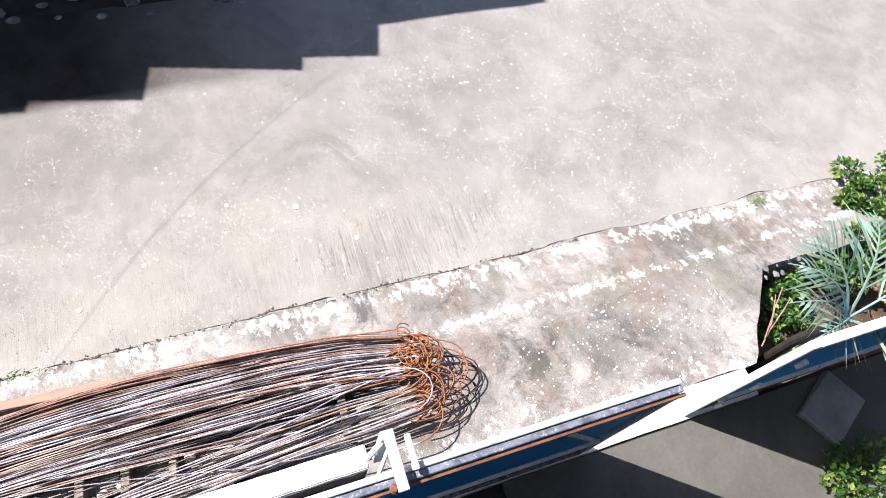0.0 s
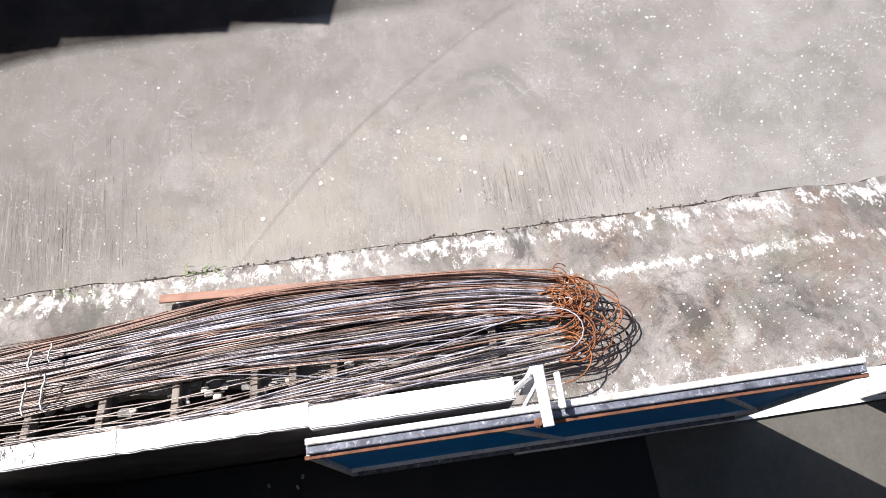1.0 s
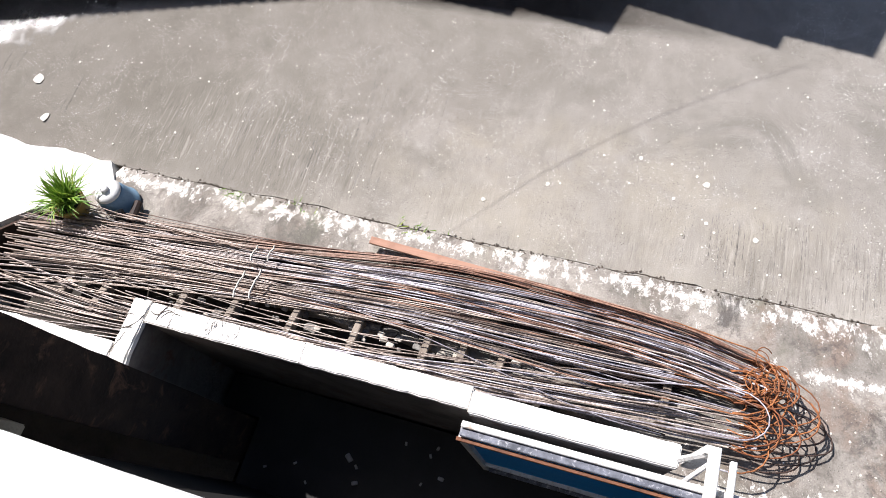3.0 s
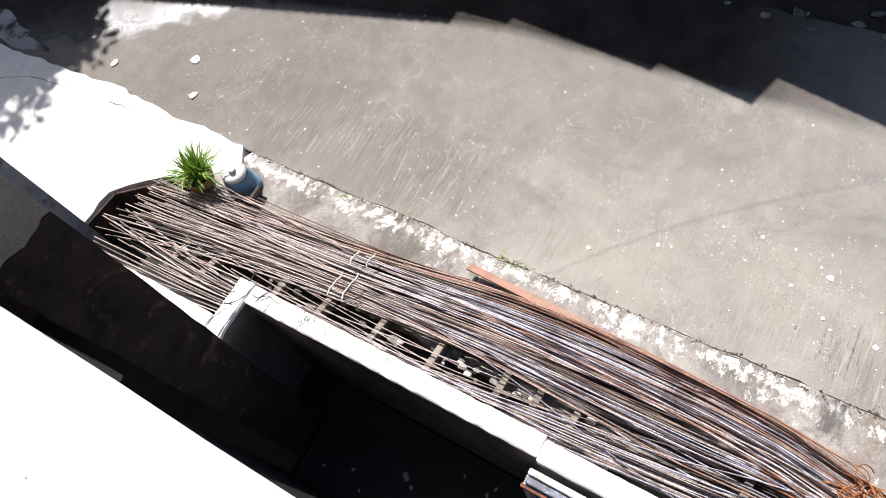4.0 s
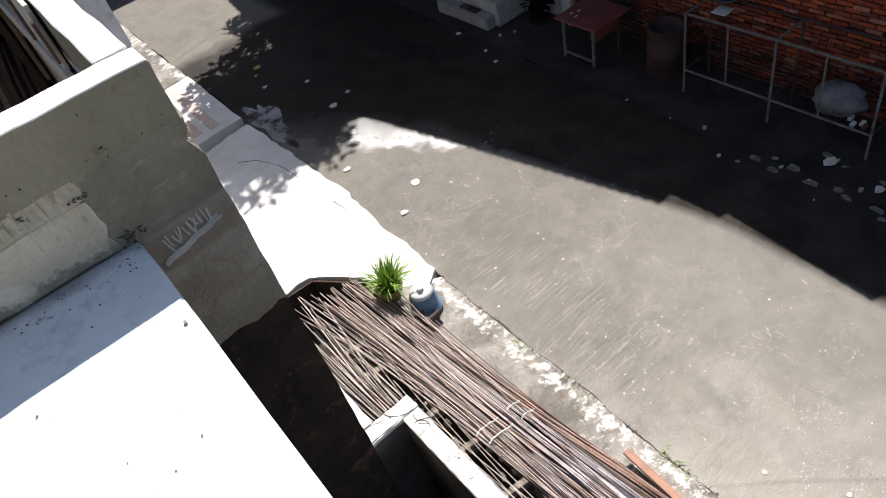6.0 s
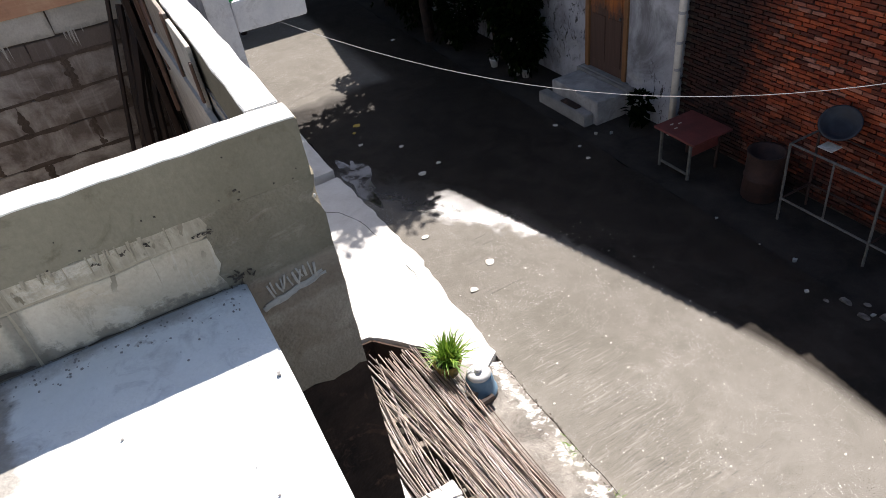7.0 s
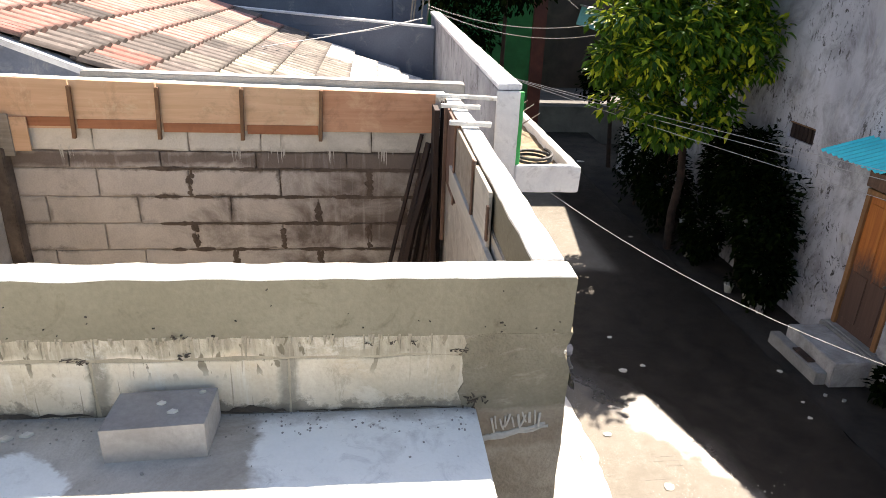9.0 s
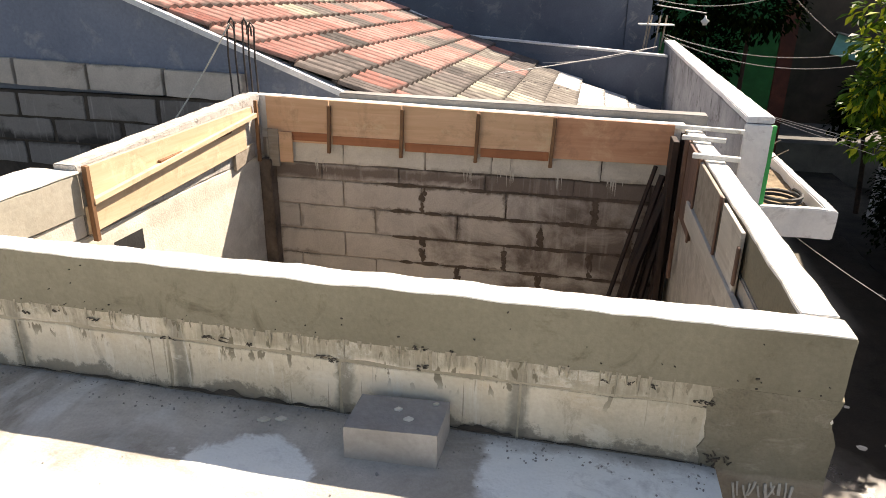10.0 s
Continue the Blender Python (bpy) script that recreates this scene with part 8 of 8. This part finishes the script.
cable("cable", [(x, 2.95 - 0.79 * (x - 1.0), 3.155 - 0.4516 * (x - 1.16) + 0.118 * (x - 1.16) * (x - 1.78)) for x in (0.8 + 0.165 * k for k in range(31))], 0.0025, ROPE, "white rope-like cable sagging across the lane")
for z0, z1, drop in ((2.86, 2.8, 0.03), (2.76, 2.79, 0.05), (2.5, 2.78, 0.05)):
    cable("cable", sag((6.07, 3.55, z0), (2.4, 11.8, z1), drop), 0.0042, DARKCABLE, "thin grey overhead wire along the lane")
for a, b, drop in (((0.6, 10.3, 4.17), (5.5, 12.3, 4.25), 0.42), ((0.6, 10.2, 4.13), (5.6, 12.2, 4.1), 0.5), ((0.4, 10.5, 4.7), (3.6, 12.0, 5.2), 0.3), ((3.8, 12.4, 4.1), (2.6, 11.4, 4.9), 0.03)):
    cable("cable", sag(a, b, drop), 0.008, CABLE, "pale cable slung from the parapet")
for a, b, drop in (((0.45, 9.28, 4.03), (-1.55, 6.2, 3.88), 0.02), ((0.4, 9.28, 4.02), (-1.2, 8.85, 3.78), 0.06)):
    cable("cable", sag(a, b, drop), 0.006, DARKCABLE, "grey cable lying over the tiles")
lamp = thing("lamp", (1.9, 11.2, 4.1), "small white lamp on a short stem", "lamp")
bm = bmesh.new()
lathe(bm, (1.35, 11.2, 4.28), [(0.035, 0), (0.04, 0.03), (0.075, 0.07), (0.025, 0.11), (0.012, 0.16)], 14)
part("shade", bm, WHITEPOT, lamp, "", True)
bm = bmesh.new()
tube(bm, [(0.5, 10.8, 4.6), (1.35, 11.2, 4.48)], 0.01, 6)
part("stem", bm, DARKCABLE, lamp)
board = thing("board", (0.45, 10.0, 4.1), "white board on bamboo stakes above the parapet", "board")
part("panel", one_box(0.2, 0.75, 10.05, 10.5, 4.3, 4.32, bevel=0.003), WHITEPOT, board)
for x, y in ((0.3, 10.1), (0.36, 10.35), (0.48, 10.2), (0.6, 10.45)):
    part("stake", tubes([[(x, y, 3.9), (x + 0.05, y, 4.45)]], 0.014, 6), GREYWOOD, board)

# ---- litter on the lane ----
bm = bmesh.new()
rng = random.Random(111)
SPOTS = [(2.757, -2.564, 0.028), (2.387, -2.94, 0.022), (2.529, -1.435, 0.02), (2.3, -0.99, 0.02), (2.89, -2.07, 0.018), (2.45, -2.6, 0.016), (2.6, -2.35, 0.015)]
for k in range(1300):
    SPOTS.append((rng.uniform(2.0, 4.0 if k % 2 else 5.0), rng.uniform(-7, 3.4 if k % 2 else -3.6), rng.uniform(0.0025, 0.0065) * rng.choice((1, 1, 1, 1, 1, 1.8))))
for k in range(300):
    SPOTS.append((min(1.9, 0.75 + abs(rng.gauss(0, 0.45))), max(-5.45, min(-3.2, rng.gauss(-4.6, 0.7))), rng.uniform(0.003, 0.009)))
for x, y, s in SPOTS:
    a = rng.uniform(0, 3)
    z = 0.001 if x > 1.95 else RAMP * (1.95 - x) + 0.004
    outline(bm, [(x + s * rng.uniform(0.7, 1.2) * math.cos(a + t), y + s * rng.uniform(0.7, 1.2) * math.sin(a + t)) for t in (0, 1.2, 2.5, 3.8, 5.1)], z - 0.002, z + 0.0035)
tagged(part("pale_chips", bm, LITTER), "pale chips and specks strewn on the lane", "litter", kind="stuff")
bm = bmesh.new()
for x0, x1, y0, y1, count in ((2.02, 2.85, 0.0, 2.0, 46), (2.1, 3.2, -0.6, 1.2, 22), (2.02, 2.5, -4.2, -2.4, 40), (2.3, 2.9, 2.2, 4.0, 20)):
    for k in range(count):
        y, x, last = rng.uniform(y0, y1), rng.uniform(x0, x1 - 0.1), 0.0
        last = x + rng.uniform(0.08, 0.4)
        while x < min(x1, last):
            n, w = rng.uniform(0.012, 0.07), rng.uniform(0.0012, 0.0032)
            lean = 0.03 * (x - x0)
            outline(bm, [(x, y + lean - w), (x + n * 0.5, y + lean - w * rng.uniform(0.5, 1.4)), (x + n, y + lean), (x + n * 0.5, y + lean + w * rng.uniform(0.5, 1.4)), (x, y + lean + w)], -0.002, 0.0012)
            x += n + rng.uniform(0.004, 0.03)
tagged(part("broom_groove", bm, STONE), "short dark broom grooves in the concrete lane", "grooves", kind="stuff")
bm = bmesh.new()
for k in range(900):
    x, y, s = rng.uniform(2.0, 4.2), rng.uniform(-7.5, 4.2), rng.uniform(0.002, 0.0055)
    a = rng.uniform(0, 3)
    outline(bm, [(x + s * rng.uniform(0.5, 1.6) * math.cos(a + t), y + s * rng.uniform(0.5, 1.2) * math.sin(a + t)) for t in (0, 1.5, 3.1, 4.7)], -0.002, 0.002)
tagged(part("dark_grit", bm, STONE), "dark grit and small pock marks on the lane", "grit", kind="stuff")
for k, (x, y, s, mat) in enumerate(((2.64, 3.38, 0.075, LITTER), (2.27, 4.23, 0.06, LITTER), (2.27, 3.09, 0.06, LITTER), (3.0, 6.35, 0.05, LITTER), (2.55, 6.8, 0.05, LITTER), (2.75, 7.4, 0.08, YELLOWLEAF), (2.62, 7.2, 0.04, YELLOWLEAF), (3.2, 5.6, 0.05, LITTER), (2.9, 5.5, 0.07, LITTER),
                                (5.35, 0.3, 0.09, LITTER), (5.25, -0.2, 0.07, LITTER), (5.0, 5.4, 0.05, LITTER), (4.8, 4.4, 0.04, LITTER), (4.7, 10.2, 0.06, LITTER), (5.3, 15.8, 0.14, LITTER))):
    a = rng.uniform(0, 6)
    bm = bmesh.new()
    ring = [Vector((x + s * rng.uniform(0.6, 1.0) * math.cos(t + a), y + s * rng.uniform(0.5, 0.8) * math.sin(t + a), 0.004 + 0.012 * rng.random())) for t in (0.9 * j for j in range(7))]
    top = [bm.verts.new(p) for p in ring]
    under = [bm.verts.new(p - Vector((0, 0, 0.003))) for p in ring]
    bm.faces.new(top)
    bm.faces.new(under[::-1])
    for j in range(7):
        bm.faces.new((under[j], under[(j + 1) % 7], top[(j + 1) % 7], top[j]))
    tagged(part("dry_leaf", bm, mat), "pale dry leaf lying on the lane" if mat is LITTER else "yellow dry leaf lying on the wet lane", "leaf", "leaves on the lane")

for k in range(14):
    x, y, s = rng.uniform(4.8, 5.55), rng.uniform(-2.5, 5.0), rng.uniform(0.01, 0.032)
    a = rng.uniform(0, 6)
    bm = bmesh.new()
    ring = [(x + s * rng.uniform(0.5, 1.1) * math.cos(t + a), y + s * rng.uniform(0.4, 1.0) * math.sin(t + a)) for t in (1.05 * j for j in range(6))]
    outline(bm, ring, -0.02 if x > 5.07 else 0.0, 0.012)
    tagged(part("paper_scrap", bm, ASBESTOS if k % 3 else LITTER), "pale scrap of litter by the house fronts", "litter", "scraps along the verge")

# ---- bricks ----
core = bpy.data.objects["brick_core"]
bm = bmesh.new()
box(bm, -0.02, 0.02, -0.074, 0.074, -0.0185, 0.0185, bevel=0.004)
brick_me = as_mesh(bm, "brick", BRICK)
bm.free()
rng = random.Random(121)
others, faces = [], []
corner = [Vector((sx * 0.02, sy * 0.074, sz * 0.0185)) for sx in (-1, 1) for sy in (-1, 1) for sz in (-1, 1)]
quads = ((0, 1, 3, 2), (4, 6, 7, 5), (0, 4, 5, 1), (2, 3, 7, 6), (0, 2, 6, 4), (1, 5, 7, 3))
z, row = 0.03, 0
while z < 3.02:
    y = -3.15 + (0.08 if row % 2 else 0.0)
    while y < 4.15:
        p = Vector((GX + 0.052 + rng.uniform(-0.01, 0.008), y + rng.uniform(-0.006, 0.006), z + rng.uniform(-0.004, 0.004)))
        if 2.0 < y < 3.95 and 1.0 < z < 2.1:
            ob = new("brick", brick_me)
            ob.parent = core
            ob.matrix_local = Matrix.Translation(p - base_of(core)) @ Matrix.Rotation(rng.uniform(-0.03, 0.03), 4, "Z")
        else:
            n = len(others)
            others += [p + c for c in corner]
            faces += [tuple(n + q for q in f) for f in quads]
        y += 0.16
    z += 0.048
    row += 1
me = bpy.data.meshes.new("far_bricks")
me.from_pydata([tuple(v) for v in others], [], faces)
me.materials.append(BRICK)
ob = new("far_bricks", me)
ob.parent = core
tagged(ob, kind="stuff")
